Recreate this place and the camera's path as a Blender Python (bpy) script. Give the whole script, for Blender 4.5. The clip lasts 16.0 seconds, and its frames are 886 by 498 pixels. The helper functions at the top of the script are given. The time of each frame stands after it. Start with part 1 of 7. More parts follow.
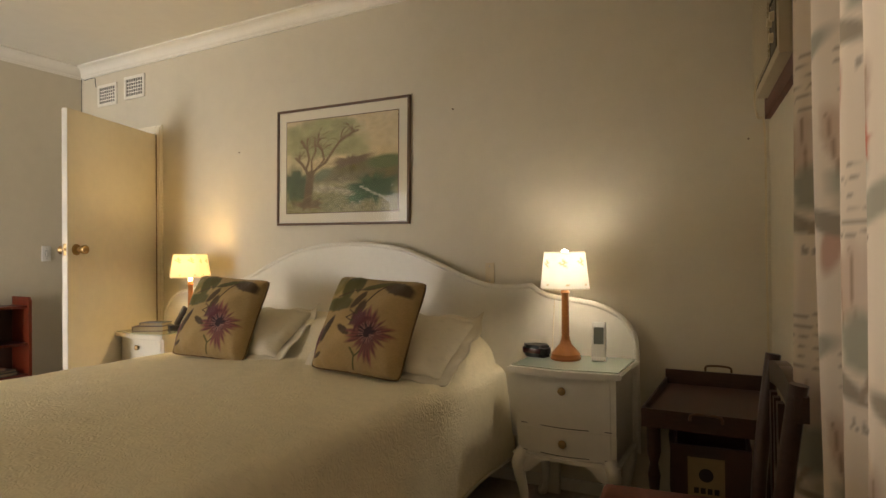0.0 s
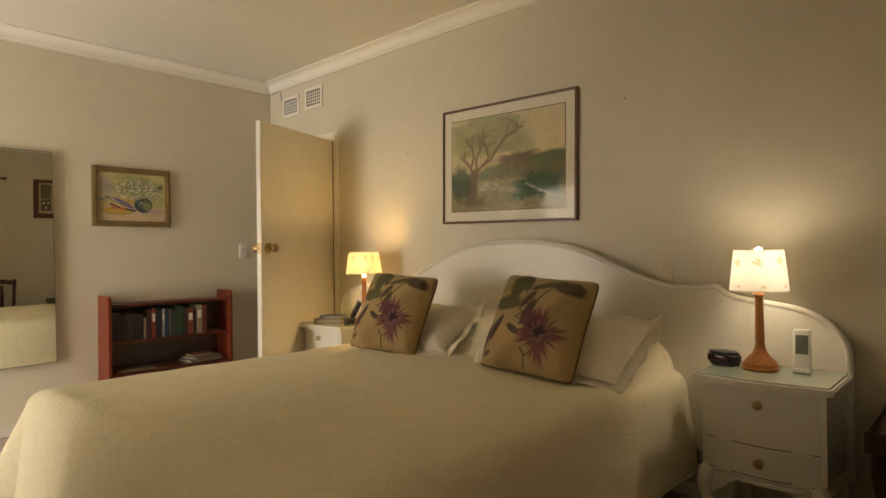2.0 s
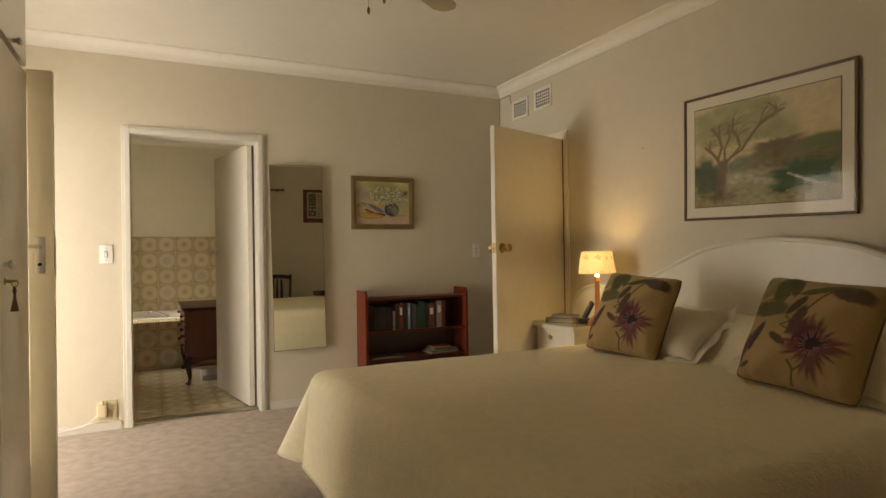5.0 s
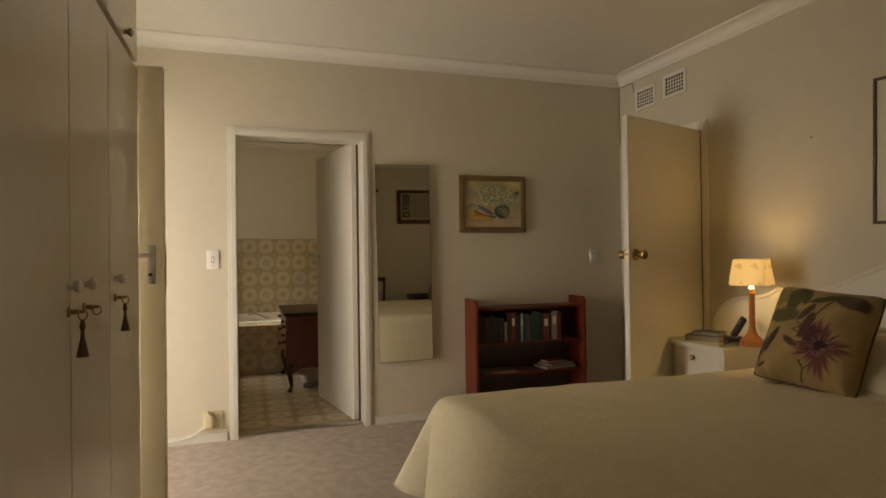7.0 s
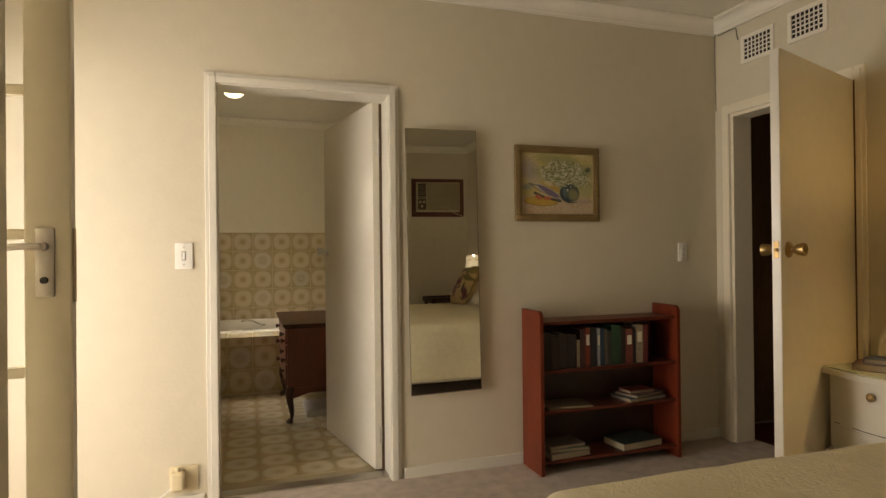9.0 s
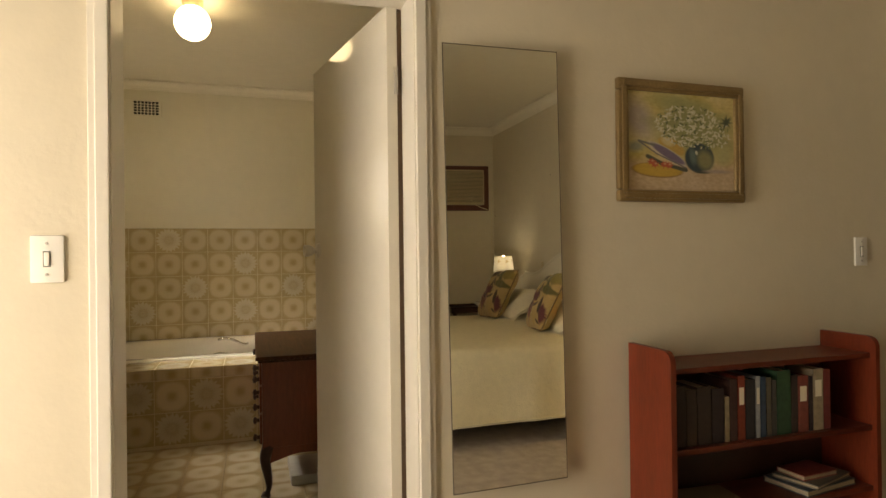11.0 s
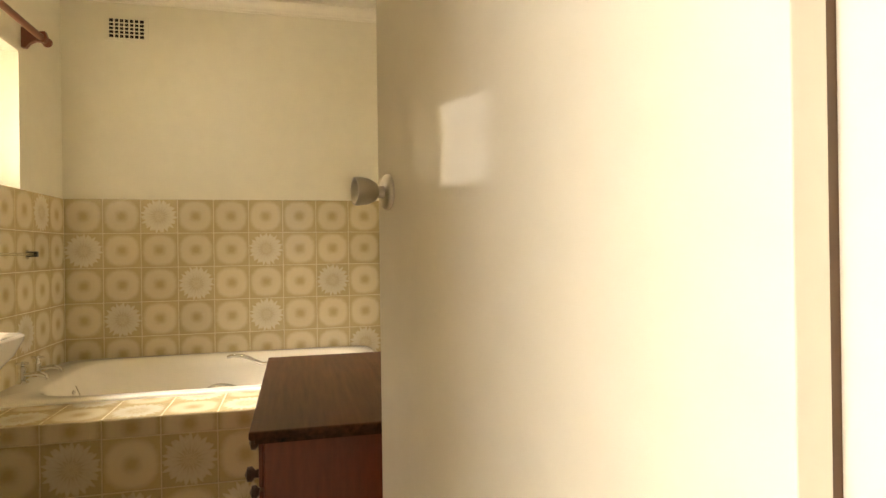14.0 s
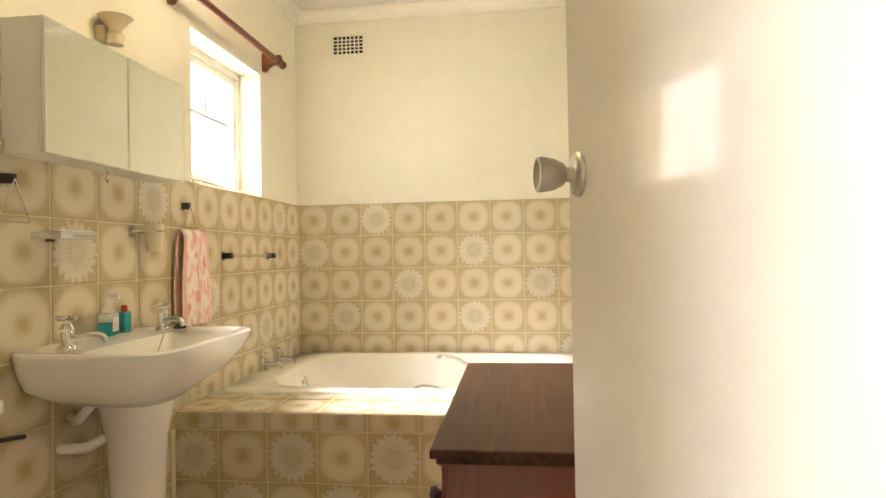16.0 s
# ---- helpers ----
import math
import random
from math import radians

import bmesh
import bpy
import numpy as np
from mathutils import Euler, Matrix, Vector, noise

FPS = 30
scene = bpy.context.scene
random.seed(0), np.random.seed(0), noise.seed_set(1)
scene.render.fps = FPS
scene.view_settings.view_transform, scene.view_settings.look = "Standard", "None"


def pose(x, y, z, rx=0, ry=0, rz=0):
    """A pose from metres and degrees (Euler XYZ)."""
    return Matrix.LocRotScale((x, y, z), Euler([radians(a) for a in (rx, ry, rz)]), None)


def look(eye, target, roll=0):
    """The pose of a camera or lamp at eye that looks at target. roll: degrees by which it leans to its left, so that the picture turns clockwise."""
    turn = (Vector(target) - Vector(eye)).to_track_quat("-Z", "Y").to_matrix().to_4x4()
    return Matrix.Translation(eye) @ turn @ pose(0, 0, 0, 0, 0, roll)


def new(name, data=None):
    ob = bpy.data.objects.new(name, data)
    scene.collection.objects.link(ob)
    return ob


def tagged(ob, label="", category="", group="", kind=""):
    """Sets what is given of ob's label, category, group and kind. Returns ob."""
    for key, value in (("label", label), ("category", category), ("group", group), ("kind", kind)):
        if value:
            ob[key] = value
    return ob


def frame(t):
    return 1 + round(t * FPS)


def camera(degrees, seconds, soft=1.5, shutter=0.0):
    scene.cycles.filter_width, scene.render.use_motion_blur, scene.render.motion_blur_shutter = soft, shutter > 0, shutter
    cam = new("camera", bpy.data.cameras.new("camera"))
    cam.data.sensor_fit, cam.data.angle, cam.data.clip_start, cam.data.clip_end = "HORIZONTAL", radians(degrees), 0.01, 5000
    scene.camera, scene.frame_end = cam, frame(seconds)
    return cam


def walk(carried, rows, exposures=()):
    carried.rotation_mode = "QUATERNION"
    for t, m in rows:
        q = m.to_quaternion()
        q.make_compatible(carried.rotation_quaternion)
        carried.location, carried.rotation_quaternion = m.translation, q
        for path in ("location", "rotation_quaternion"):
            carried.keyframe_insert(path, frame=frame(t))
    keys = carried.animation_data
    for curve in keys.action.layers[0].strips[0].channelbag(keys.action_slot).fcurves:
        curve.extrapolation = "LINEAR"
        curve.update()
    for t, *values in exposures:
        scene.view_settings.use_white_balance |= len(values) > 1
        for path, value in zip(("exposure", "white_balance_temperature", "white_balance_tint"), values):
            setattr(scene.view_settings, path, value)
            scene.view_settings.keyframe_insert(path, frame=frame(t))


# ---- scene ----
cam = camera(73.4, 16.0)
PATH = [
    (0, (0.526, -0.026, 1.142), (-0.427, 1.732, 1.162), -0.6),
    (0.5, (0.508, -0.036, 1.138), (-0.526, 1.676, 1.159), -0.6),
    (1, (0.486, -0.038, 1.137), (-0.65, 1.608, 1.159), -0.6),
    (1.5, (0.462, -0.04, 1.144), (-0.794, 1.516, 1.161), -0.6),
    (2, (0.44, -0.033, 1.155), (-0.926, 1.428, 1.166), -0.7),
    (2.5, (0.421, -0.031, 1.157), (-1.045, 1.329, 1.169), -0.7),
    (3, (0.418, -0.047, 1.151), (-1.133, 1.215, 1.165), -0.8),
    (3.5, (0.415, -0.063, 1.161), (-1.21, 1.103, 1.171), -0.8),
    (4, (0.405, -0.076, 1.163), (-1.285, 0.994, 1.174), -0.8),
    (4.5, (0.401, -0.078, 1.164), (-1.349, 0.89, 1.176), -0.8),
    (5, (0.391, -0.101, 1.169), (-1.406, 0.776, 1.182), -0.9),
    (7.5, (-0.296, -0.176, 1.224), (-2.2, 0.437, 1.238), -0.7),
    (8, (-0.589, -0.17, 1.211), (-2.488, 0.458, 1.221), -0.6),
    (10.5, (-2.103, 0.077, 1.201), (-4.006, 0.691, 1.209), -0.7),
    (11, (-2.448, 0.128, 1.201), (-4.354, 0.735, 1.212), -0.7),
    (11.5, (-2.779, 0.145, 1.191), (-4.685, 0.752, 1.199), -0.7),
    (12, (-3.076, 0.157, 1.192), (-4.983, 0.763, 1.195), -0.7),
    (12.5, (-3.379, 0.191, 1.184), (-5.286, 0.794, 1.184), -0.8),
    (13, (-3.646, 0.205, 1.153), (-5.557, 0.794, 1.157), -0.8),
    (13.5, (-3.906, 0.214, 1.129), (-5.829, 0.764, 1.134), -0.7),
    (14, (-4.067, 0.239, 1.104), (-6.009, 0.718, 1.108), -0.8),
    (14.5, (-4.171, 0.263, 1.091), (-6.145, 0.584, 1.102), -0.8),
    (15, (-4.221, 0.285, 1.089), (-6.217, 0.405, 1.106), -0.9),
    (15.5, (-4.253, 0.302, 1.091), (-6.252, 0.227, 1.111), -1.0),
    (16, (-4.265, 0.311, 1.096), (-6.25, 0.068, 1.118), -1.0),
]
walk(cam, [(t, look(eye, target, roll)) for t, eye, target, roll in PATH], exposures=[(0.0, -0.2, 6600, 15), (1.0, -0.2, 7000, 15), (2.0, -0.35, 7300, 15), (3.5, -0.4, 7350, 15), (5.0, -0.85, 7400, 15), (7.5, -1.5, 7600, 15), (8.2, -1.28, 7600, 15), (10.5, -0.85, 7500, 15), (11.5, -0.65, 8600, 13), (12.5, -0.15, 8500, 12), (13.0, 0.02, 8500, 12), (13.5, 0.12, 8200, 13), (14.5, 0.42, 7300, 15), (15.0, 0.58, 6900, 16), (16.0, 1.05, 6250, 16)])

# ---- world, daylight, exposure ----
world = bpy.data.worlds.new("sky")
scene.world = world
world.use_nodes = True
sky = world.node_tree.nodes.new("ShaderNodeTexSky")
sky.sky_type, sky.sun_disc = "NISHITA", False
sky.sun_elevation, sky.sun_rotation = radians(48), radians(20)
world.node_tree.links.new(sky.outputs[0], world.node_tree.nodes["Background"].inputs[0])
world.node_tree.nodes["Background"].inputs[1].default_value = 0.12


def area_lamp(name, at, toward, w, h, watts, colour):
    d = bpy.data.lights.new(name, "AREA")
    d.shape, d.size, d.size_y, d.energy, d.color = "RECTANGLE", w, h, watts, colour
    ob = new(name, d)
    ob.matrix_world = look(at, toward)
    return ob


def bulb(name, at, watts, colour, size=0.03):
    d = bpy.data.lights.new(name, "POINT")
    d.energy, d.color, d.shadow_soft_size = watts, colour, size
    ob = new(name, d)
    ob.location = at
    return ob


# Daylight lamps: garden door and bathroom window from outside, east window in its opening
area_lamp("garden_door_daylight", (-3.12, -1.95, 1.05), (-3.85, 0, 1.20), 1.70, 2.00, 155, (0.97, 0.97, 0.96))
area_lamp("east_window_daylight", (1.02, 0.62, 1.5), (0, 0.75, 1.3), 1.3, 1.1, 15, (1.0, 0.87, 0.68))
# Set high outside so its reflection stays out of the camera's view
area_lamp("bathroom_window_daylight", (-7.45, -2.45, 3.14), (-7.0, -1.15, 1.75), 2.0, 1.15, 1300, (1.0, 0.98, 0.93))

# ---- materials ----


def material(name, colour, rough=0.6, metal=0.0, vary=0.08, scale=6.0, bump=0.0, bump_scale=60.0, coat=0.0, stretch=None, spec=0.5):
    """Principled surface with colour variation at two scales and fine relief."""
    m = bpy.data.materials.new(name)
    m.use_nodes = True
    nt = m.node_tree
    b = nt.nodes["Principled BSDF"]
    b.inputs["Roughness"].default_value = rough
    b.inputs["Metallic"].default_value = metal
    b.inputs["Coat Weight"].default_value = coat
    b.inputs["Specular IOR Level"].default_value = spec
    tc = nt.nodes.new("ShaderNodeTexCoord")
    src = tc.outputs["Object"]
    if stretch:
        mp = nt.nodes.new("ShaderNodeMapping")
        mp.inputs["Scale"].default_value = stretch
        nt.links.new(src, mp.inputs[0])
        src = mp.outputs[0]
    big, small = nt.nodes.new("ShaderNodeTexNoise"), nt.nodes.new("ShaderNodeTexNoise")
    big.inputs["Scale"].default_value, big.inputs["Detail"].default_value = scale * 0.25, 3
    small.inputs["Scale"].default_value, small.inputs["Detail"].default_value = scale * 4, 5
    for n in (big, small):
        nt.links.new(src, n.inputs["Vector"])
    mix = nt.nodes.new("ShaderNodeMix")
    mix.inputs[0].default_value = 0.45
    nt.links.new(big.outputs[0], mix.inputs[2])
    nt.links.new(small.outputs[0], mix.inputs[3])
    ramp = nt.nodes.new("ShaderNodeValToRGB")
    lo, hi = 1 - vary * 1.6, 1 + vary * 0.9
    ramp.color_ramp.elements[0].position, ramp.color_ramp.elements[1].position = 0.3, 0.7
    ramp.color_ramp.elements[0].color = (*[min(1, c * lo) for c in colour], 1)
    ramp.color_ramp.elements[1].color = (*[min(1, c * hi) for c in colour], 1)
    nt.links.new(mix.outputs[0], ramp.inputs[0])
    nt.links.new(ramp.outputs[0], b.inputs["Base Color"])
    if bump:
        fine = nt.nodes.new("ShaderNodeTexNoise")
        fine.inputs["Scale"].default_value, fine.inputs["Detail"].default_value = bump_scale, 4
        nt.links.new(src, fine.inputs["Vector"])
        bn = nt.nodes.new("ShaderNodeBump")
        bn.inputs["Strength"].default_value, bn.inputs["Distance"].default_value = bump, 0.004
        nt.links.new(fine.outputs[0], bn.inputs["Height"])
        nt.links.new(bn.outputs[0], b.inputs["Normal"])
    return m


def painted(name, rough=0.8, bump=0.15, bump_scale=500.0, sheen=0.0):
    """Surface coloured by the mesh's own printed pattern."""
    m = material(name, (0.5, 0.5, 0.5), rough, bump=bump, bump_scale=bump_scale)
    nt = m.node_tree
    at = nt.nodes.new("ShaderNodeAttribute")
    at.attribute_name = "print"
    nt.links.new(at.outputs["Color"], nt.nodes["Principled BSDF"].inputs["Base Color"])
    nt.nodes["Principled BSDF"].inputs["Sheen Weight"].default_value = sheen
    return m


def glass(name, tint=(1, 1, 1)):
    m = bpy.data.materials.new(name)
    m.use_nodes = True
    nt = m.node_tree
    b = nt.nodes["Principled BSDF"]
    b.inputs["Base Color"].default_value = (*tint, 1)
    b.inputs["Roughness"].default_value = 0.02
    b.inputs["Transmission Weight"].default_value = 1.0
    b.inputs["IOR"].default_value = 1.45
    return m


def pane_glass(name):
    """Thin clear sheet: sees straight through, with a faint gloss."""
    m = bpy.data.materials.new(name)
    m.use_nodes = True
    nt = m.node_tree
    out = nt.nodes["Material Output"]
    tr, gl, mx = (nt.nodes.new(k) for k in ("ShaderNodeBsdfTransparent", "ShaderNodeBsdfGlossy", "ShaderNodeMixShader"))
    gl.inputs["Roughness"].default_value = 0.02
    mx.inputs[0].default_value = 0.035
    nt.links.new(tr.outputs[0], mx.inputs[1])
    nt.links.new(gl.outputs[0], mx.inputs[2])
    nt.links.new(mx.outputs[0], out.inputs[0])
    return m


def glow(name, colour, strength):
    m = bpy.data.materials.new(name)
    m.use_nodes = True
    b = m.node_tree.nodes["Principled BSDF"]
    b.inputs["Base Color"].default_value = (0.9, 0.88, 0.8, 1)
    b.inputs["Emission Color"].default_value = (*colour, 1)
    b.inputs["Emission Strength"].default_value = strength
    return m


def shade_cloth(name, through_share):
    """Thin lampshade cloth that lets the bulb's light through; its print is in the mesh."""
    m = bpy.data.materials.new(name)
    m.use_nodes = True
    nt = m.node_tree
    out = nt.nodes["Material Output"]
    nt.nodes.remove(nt.nodes["Principled BSDF"])
    df, tl, mx, at = (nt.nodes.new(k) for k in ("ShaderNodeBsdfDiffuse", "ShaderNodeBsdfTranslucent", "ShaderNodeMixShader", "ShaderNodeAttribute"))
    at.attribute_name = "print"
    mx.inputs[0].default_value = through_share
    for s in (df, tl):
        nt.links.new(at.outputs["Color"], s.inputs["Color"])
    nt.links.new(df.outputs[0], mx.inputs[1])
    nt.links.new(tl.outputs[0], mx.inputs[2])
    nt.links.new(mx.outputs[0], out.inputs[0])
    return m


def tile_material(name, ground, halo, heart, daisy=False, rough=0.12):
    """Glazed tile: a soft rounded square of lighter glaze with a dark heart; the daisy has ragged white petals."""
    m = bpy.data.materials.new(name)
    m.use_nodes = True
    nt = m.node_tree
    b = nt.nodes["Principled BSDF"]
    b.inputs["Roughness"].default_value = rough
    N, L = nt.nodes.new, nt.links.new

    def math2(op, a, c=None):
        n = N("ShaderNodeMath")
        n.operation = op
        for i, v in enumerate((a, c)):
            if v is None:
                continue
            if isinstance(v, (int, float)):
                n.inputs[i].default_value = v
            else:
                L(v, n.inputs[i])
        return n.outputs[0]
    tc, sep = N("ShaderNodeTexCoord"), N("ShaderNodeSeparateXYZ")
    L(tc.outputs["Object"], sep.inputs[0])
    u, v = math2("DIVIDE", sep.outputs[0], 0.1), math2("DIVIDE", sep.outputs[1], 0.1)
    info = N("ShaderNodeObjectInfo")
    no = N("ShaderNodeTexNoise")
    no.noise_dimensions = "4D"
    no.inputs["Scale"].default_value, no.inputs["Detail"].default_value = 55, 3
    L(tc.outputs["Object"], no.inputs["Vector"])
    L(math2("MULTIPLY", info.outputs["Random"], 40), no.inputs["W"])
    wob = math2("MULTIPLY", math2("SUBTRACT", no.outputs[0], 0.5), 0.22)
    power = 2.0 if daisy else 2.5
    r = math2("POWER", math2("ADD", math2("POWER", math2("ABSOLUTE", u), power), math2("POWER", math2("ABSOLUTE", v), power)), 1 / power)
    r0 = math2("POWER", math2("ADD", math2("MULTIPLY", u, u), math2("MULTIPLY", v, v)), 0.5)
    ramp = N("ShaderNodeValToRGB")
    e = ramp.color_ramp
    if daisy:
        ang = math2("ARCTAN2", v, u)
        pet = math2("MULTIPLY", math2("SINE", math2("MULTIPLY", ang, 19)), 0.075)
        pet2 = math2("MULTIPLY", math2("SINE", math2("ADD", math2("MULTIPLY", ang, 31), 1.7)), 0.05)
        rr = math2("ADD", math2("ADD", r, math2("ADD", pet, pet2)), wob)
        stops = [(0.0, heart), (0.16, halo), (0.24, heart), (0.33, heart), (0.42, (0.60, 0.54, 0.41)), (0.74, (0.65, 0.60, 0.475)), (0.88, halo), (0.94, ground), (1.0, ground)]
    else:
        rr = math2("ADD", r, math2("MULTIPLY", wob, 0.7))
        stops = [(0.0, heart), (0.12, heart), (0.27, [(a + c) / 2 for a, c in zip(halo, heart)]), (0.42, halo), (0.66, [c * 1.03 for c in halo]), (0.78, halo), (0.98, ground), (1.0, ground)]
    while len(e.elements) < len(stops):
        e.elements.new(0.5)
    for el, (p, c) in zip(e.elements, stops):
        el.position, el.color = p, (*c, 1)
    L(rr, ramp.inputs[0])
    hs = N("ShaderNodeHueSaturation")
    L(ramp.outputs[0], hs.inputs["Color"])
    L(math2("ADD", math2("MULTIPLY", info.outputs["Random"], 0.14), 0.92), hs.inputs["Value"])
    L(hs.outputs[0], b.inputs["Base Color"])
    bn = N("ShaderNodeBump")
    bn.inputs["Strength"].default_value, bn.inputs["Distance"].default_value = 0.12, 0.002
    L(no.outputs[0], bn.inputs["Height"])
    L(bn.outputs[0], b.inputs["Normal"])
    return m


M_WALL = material("cream_wall_paint", (0.64, 0.575, 0.44), 0.55, vary=0.035, scale=3, bump=0.18, bump_scale=55)
M_CEIL = material("ceiling_paint", (0.74, 0.70, 0.60), 0.7, vary=0.03, scale=3, bump=0.1, bump_scale=40)
M_CORN = material("cornice_plaster", (0.82, 0.78, 0.68), 0.6, vary=0.03, scale=5, bump=0.1)
M_BATHWALL = material("bathroom_wall_paint", (0.77, 0.73, 0.60), 0.45, vary=0.03, scale=3, bump=0.15, bump_scale=50)
M_GLOSS = material("white_gloss_paint", (0.69, 0.65, 0.56), 0.28, vary=0.03, scale=7, bump=0.12, bump_scale=25)
M_CREAMDOOR = material("cream_door_paint", (0.78, 0.71, 0.56), 0.3, vary=0.04, scale=5, bump=0.1, bump_scale=30)
M_WARD = material("cream_wardrobe_paint", (0.77, 0.70, 0.54), 0.2, vary=0.04, scale=4, bump=0.1, bump_scale=30)
M_BATHDOOR = material("bathroom_door_gloss", (0.66, 0.62, 0.53), 0.07, vary=0.03, scale=4, bump=0.012, bump_scale=9, spec=0.13)
M_CARPET = material("beige_pile_carpet", (0.51, 0.43, 0.36), 0.95, vary=0.17, scale=60, bump=1.0, bump_scale=150, spec=0.1)
M_WHITEFURN = material("white_furniture_lacquer", (0.72, 0.68, 0.58), 0.32, vary=0.03, scale=8, bump=0.06)


def quilted(name, colour):
    """Cotton woven in small raised puffs between stitched hollows."""
    m = material(name, colour, 0.9, vary=0.06, scale=7, bump=0.22, bump_scale=90, spec=0.15)
    nt = m.node_tree
    tc, warp, cells, add, bn = (nt.nodes.new(k) for k in ("ShaderNodeTexCoord", "ShaderNodeTexNoise", "ShaderNodeTexVoronoi", "ShaderNodeVectorMath", "ShaderNodeBump"))
    warp.inputs["Scale"].default_value = 9
    cells.inputs["Scale"].default_value = 26
    cells.feature = "SMOOTH_F1"
    add.operation = "ADD"
    nt.links.new(tc.outputs["Object"], warp.inputs["Vector"])
    nt.links.new(tc.outputs["Object"], add.inputs[0])
    nt.links.new(warp.outputs["Color"], add.inputs[1])
    nt.links.new(add.outputs[0], cells.inputs["Vector"])
    bn.inputs["Strength"].default_value, bn.inputs["Distance"].default_value = 0.45, 0.008
    bn.invert = True
    nt.links.new(cells.outputs["Distance"], bn.inputs["Height"])
    b = nt.nodes["Principled BSDF"]
    fine = b.inputs["Normal"].links[0].from_node
    nt.links.new(bn.outputs[0], fine.inputs["Normal"])
    return m


M_SPREAD = quilted("cream_matelasse_spread", (0.87, 0.78, 0.56))
M_PAGES = material("yellowed_page_edges", (0.36, 0.30, 0.20), 0.9, vary=0.15, scale=30)
M_PILLOW = material("cream_pillow_cotton", (0.74, 0.67, 0.52), 0.9, vary=0.05, scale=9, bump=0.5, bump_scale=90, spec=0.15)
M_RED = material("red_stained_wood", (0.165, 0.028, 0.011), 0.36, spec=0.3, vary=0.25, scale=7, bump=0.1, bump_scale=40, stretch=(6, 6, 0.7))
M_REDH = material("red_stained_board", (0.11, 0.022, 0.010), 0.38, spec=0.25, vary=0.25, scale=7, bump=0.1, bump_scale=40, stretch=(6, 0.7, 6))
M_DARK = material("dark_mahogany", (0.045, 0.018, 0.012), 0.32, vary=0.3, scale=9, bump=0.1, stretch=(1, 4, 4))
M_CHEST = material("red_mahogany_panel", (0.15, 0.036, 0.017), 0.3, vary=0.3, scale=6, bump=0.08, stretch=(3, 3, 0.6))
M_CHESTTOP = material("worn_mahogany_top", (0.085, 0.037, 0.019), 0.38, spec=0.12, vary=0.6, scale=5, bump=0.08, stretch=(0.22, 3.2, 3.2))
M_TRAY = material("dark_red_tray_wood", (0.048, 0.017, 0.011), 0.4, vary=0.3, scale=8, bump=0.1, stretch=(5, 1, 5))
M_ROD = material("reddish_curtain_wood", (0.16, 0.045, 0.022), 0.35, vary=0.2, scale=9, stretch=(1, 5, 5))
M_PINE = material("orange_pine", (0.46, 0.17, 0.045), 0.35, vary=0.18, scale=14, stretch=(6, 6, 1))
M_CHROME = material("chrome", (0.75, 0.75, 0.74), 0.14, 1.0, vary=0.04)
M_STEEL = material("brushed_steel", (0.55, 0.52, 0.47), 0.32, 1.0, vary=0.12)
M_BRASS = material("aged_brass", (0.42, 0.28, 0.12), 0.35, 1.0, vary=0.2)
M_BLACK = material("black_plastic", (0.018, 0.017, 0.017), 0.35, vary=0.1)
M_DARKGAP = material("dark_void", (0.02, 0.018, 0.015), 0.9)
M_GREYPL = material("grey_display", (0.16, 0.17, 0.14), 0.3)
M_WHITEPL = material("white_plastic", (0.80, 0.77, 0.70), 0.35, vary=0.03)
M_IVORY = material("ivory_plastic", (0.66, 0.56, 0.36), 0.4, vary=0.05)
M_ENAMEL = material("white_bath_enamel", (0.84, 0.80, 0.71), 0.12, vary=0.02)
M_CERAMIC = material("white_sanitary_ceramic", (0.84, 0.81, 0.74), 0.1, vary=0.015)
M_GROUT = material("cream_grout", (0.63, 0.55, 0.38), 0.8, vary=0.1, scale=20)
M_FLOORGROUT = material("floor_grout", (0.36, 0.29, 0.18), 0.8, vary=0.1, scale=20)
M_MIRROR = material("silvered_mirror", (0.88, 0.90, 0.86), 0.01, 1.0, vary=0.0)
M_MIRROREDGE = material("mirror_edge", (0.10, 0.08, 0.05), 0.5)
M_GLASSTOP = material("green_glass_top", (0.42, 0.47, 0.36), 0.06, vary=0.02, coat=0.5)
M_PANE = pane_glass("window_pane")
M_GILT = material("pale_gilt_frame", (0.30, 0.21, 0.10), 0.36, 0.65, vary=0.18, scale=30, bump=0.15)
M_FRAMEBROWN = material("thin_brown_frame", (0.12, 0.062, 0.027), 0.35, vary=0.15)
M_MOUNT = material("cream_picture_mount", (0.72, 0.66, 0.52), 0.8, vary=0.02)
M_ACBOARD = material("ac_brown_board", (0.11, 0.030, 0.017), 0.45, vary=0.2, scale=8)
M_ACBODY = material("ac_cream_and_blade_shade", (0.50, 0.42, 0.27), 0.45, vary=0.05)
M_ACDARK = material("ac_dark_grille", (0.10, 0.075, 0.05), 0.6)
M_PRINT = painted("printed_cloth", 0.85, 0.4, 420, 0.1)
M_PICTURE = painted("painted_picture", 0.7, 0.12, 300)
M_CURTAIN = shade_cloth("printed_curtain_cotton", 0.33)
M_SHADE = shade_cloth("lampshade_cloth", 0.30)
M_BULB_W = glow("lit_bulb", (1.0, 0.88, 0.66), 45)
M_BULB_Y = glow("lit_yellow_bulb", (1.0, 0.72, 0.32), 45)
M_GLOBE = glow("lit_opal_globe", (1.0, 0.82, 0.50), 17)
M_TOWEL = painted("printed_towel", 0.95, 0.8, 260, 0.3)
M_SOAP = material("blue_liquid_soap", (0.04, 0.34, 0.36), 0.15, vary=0.05)
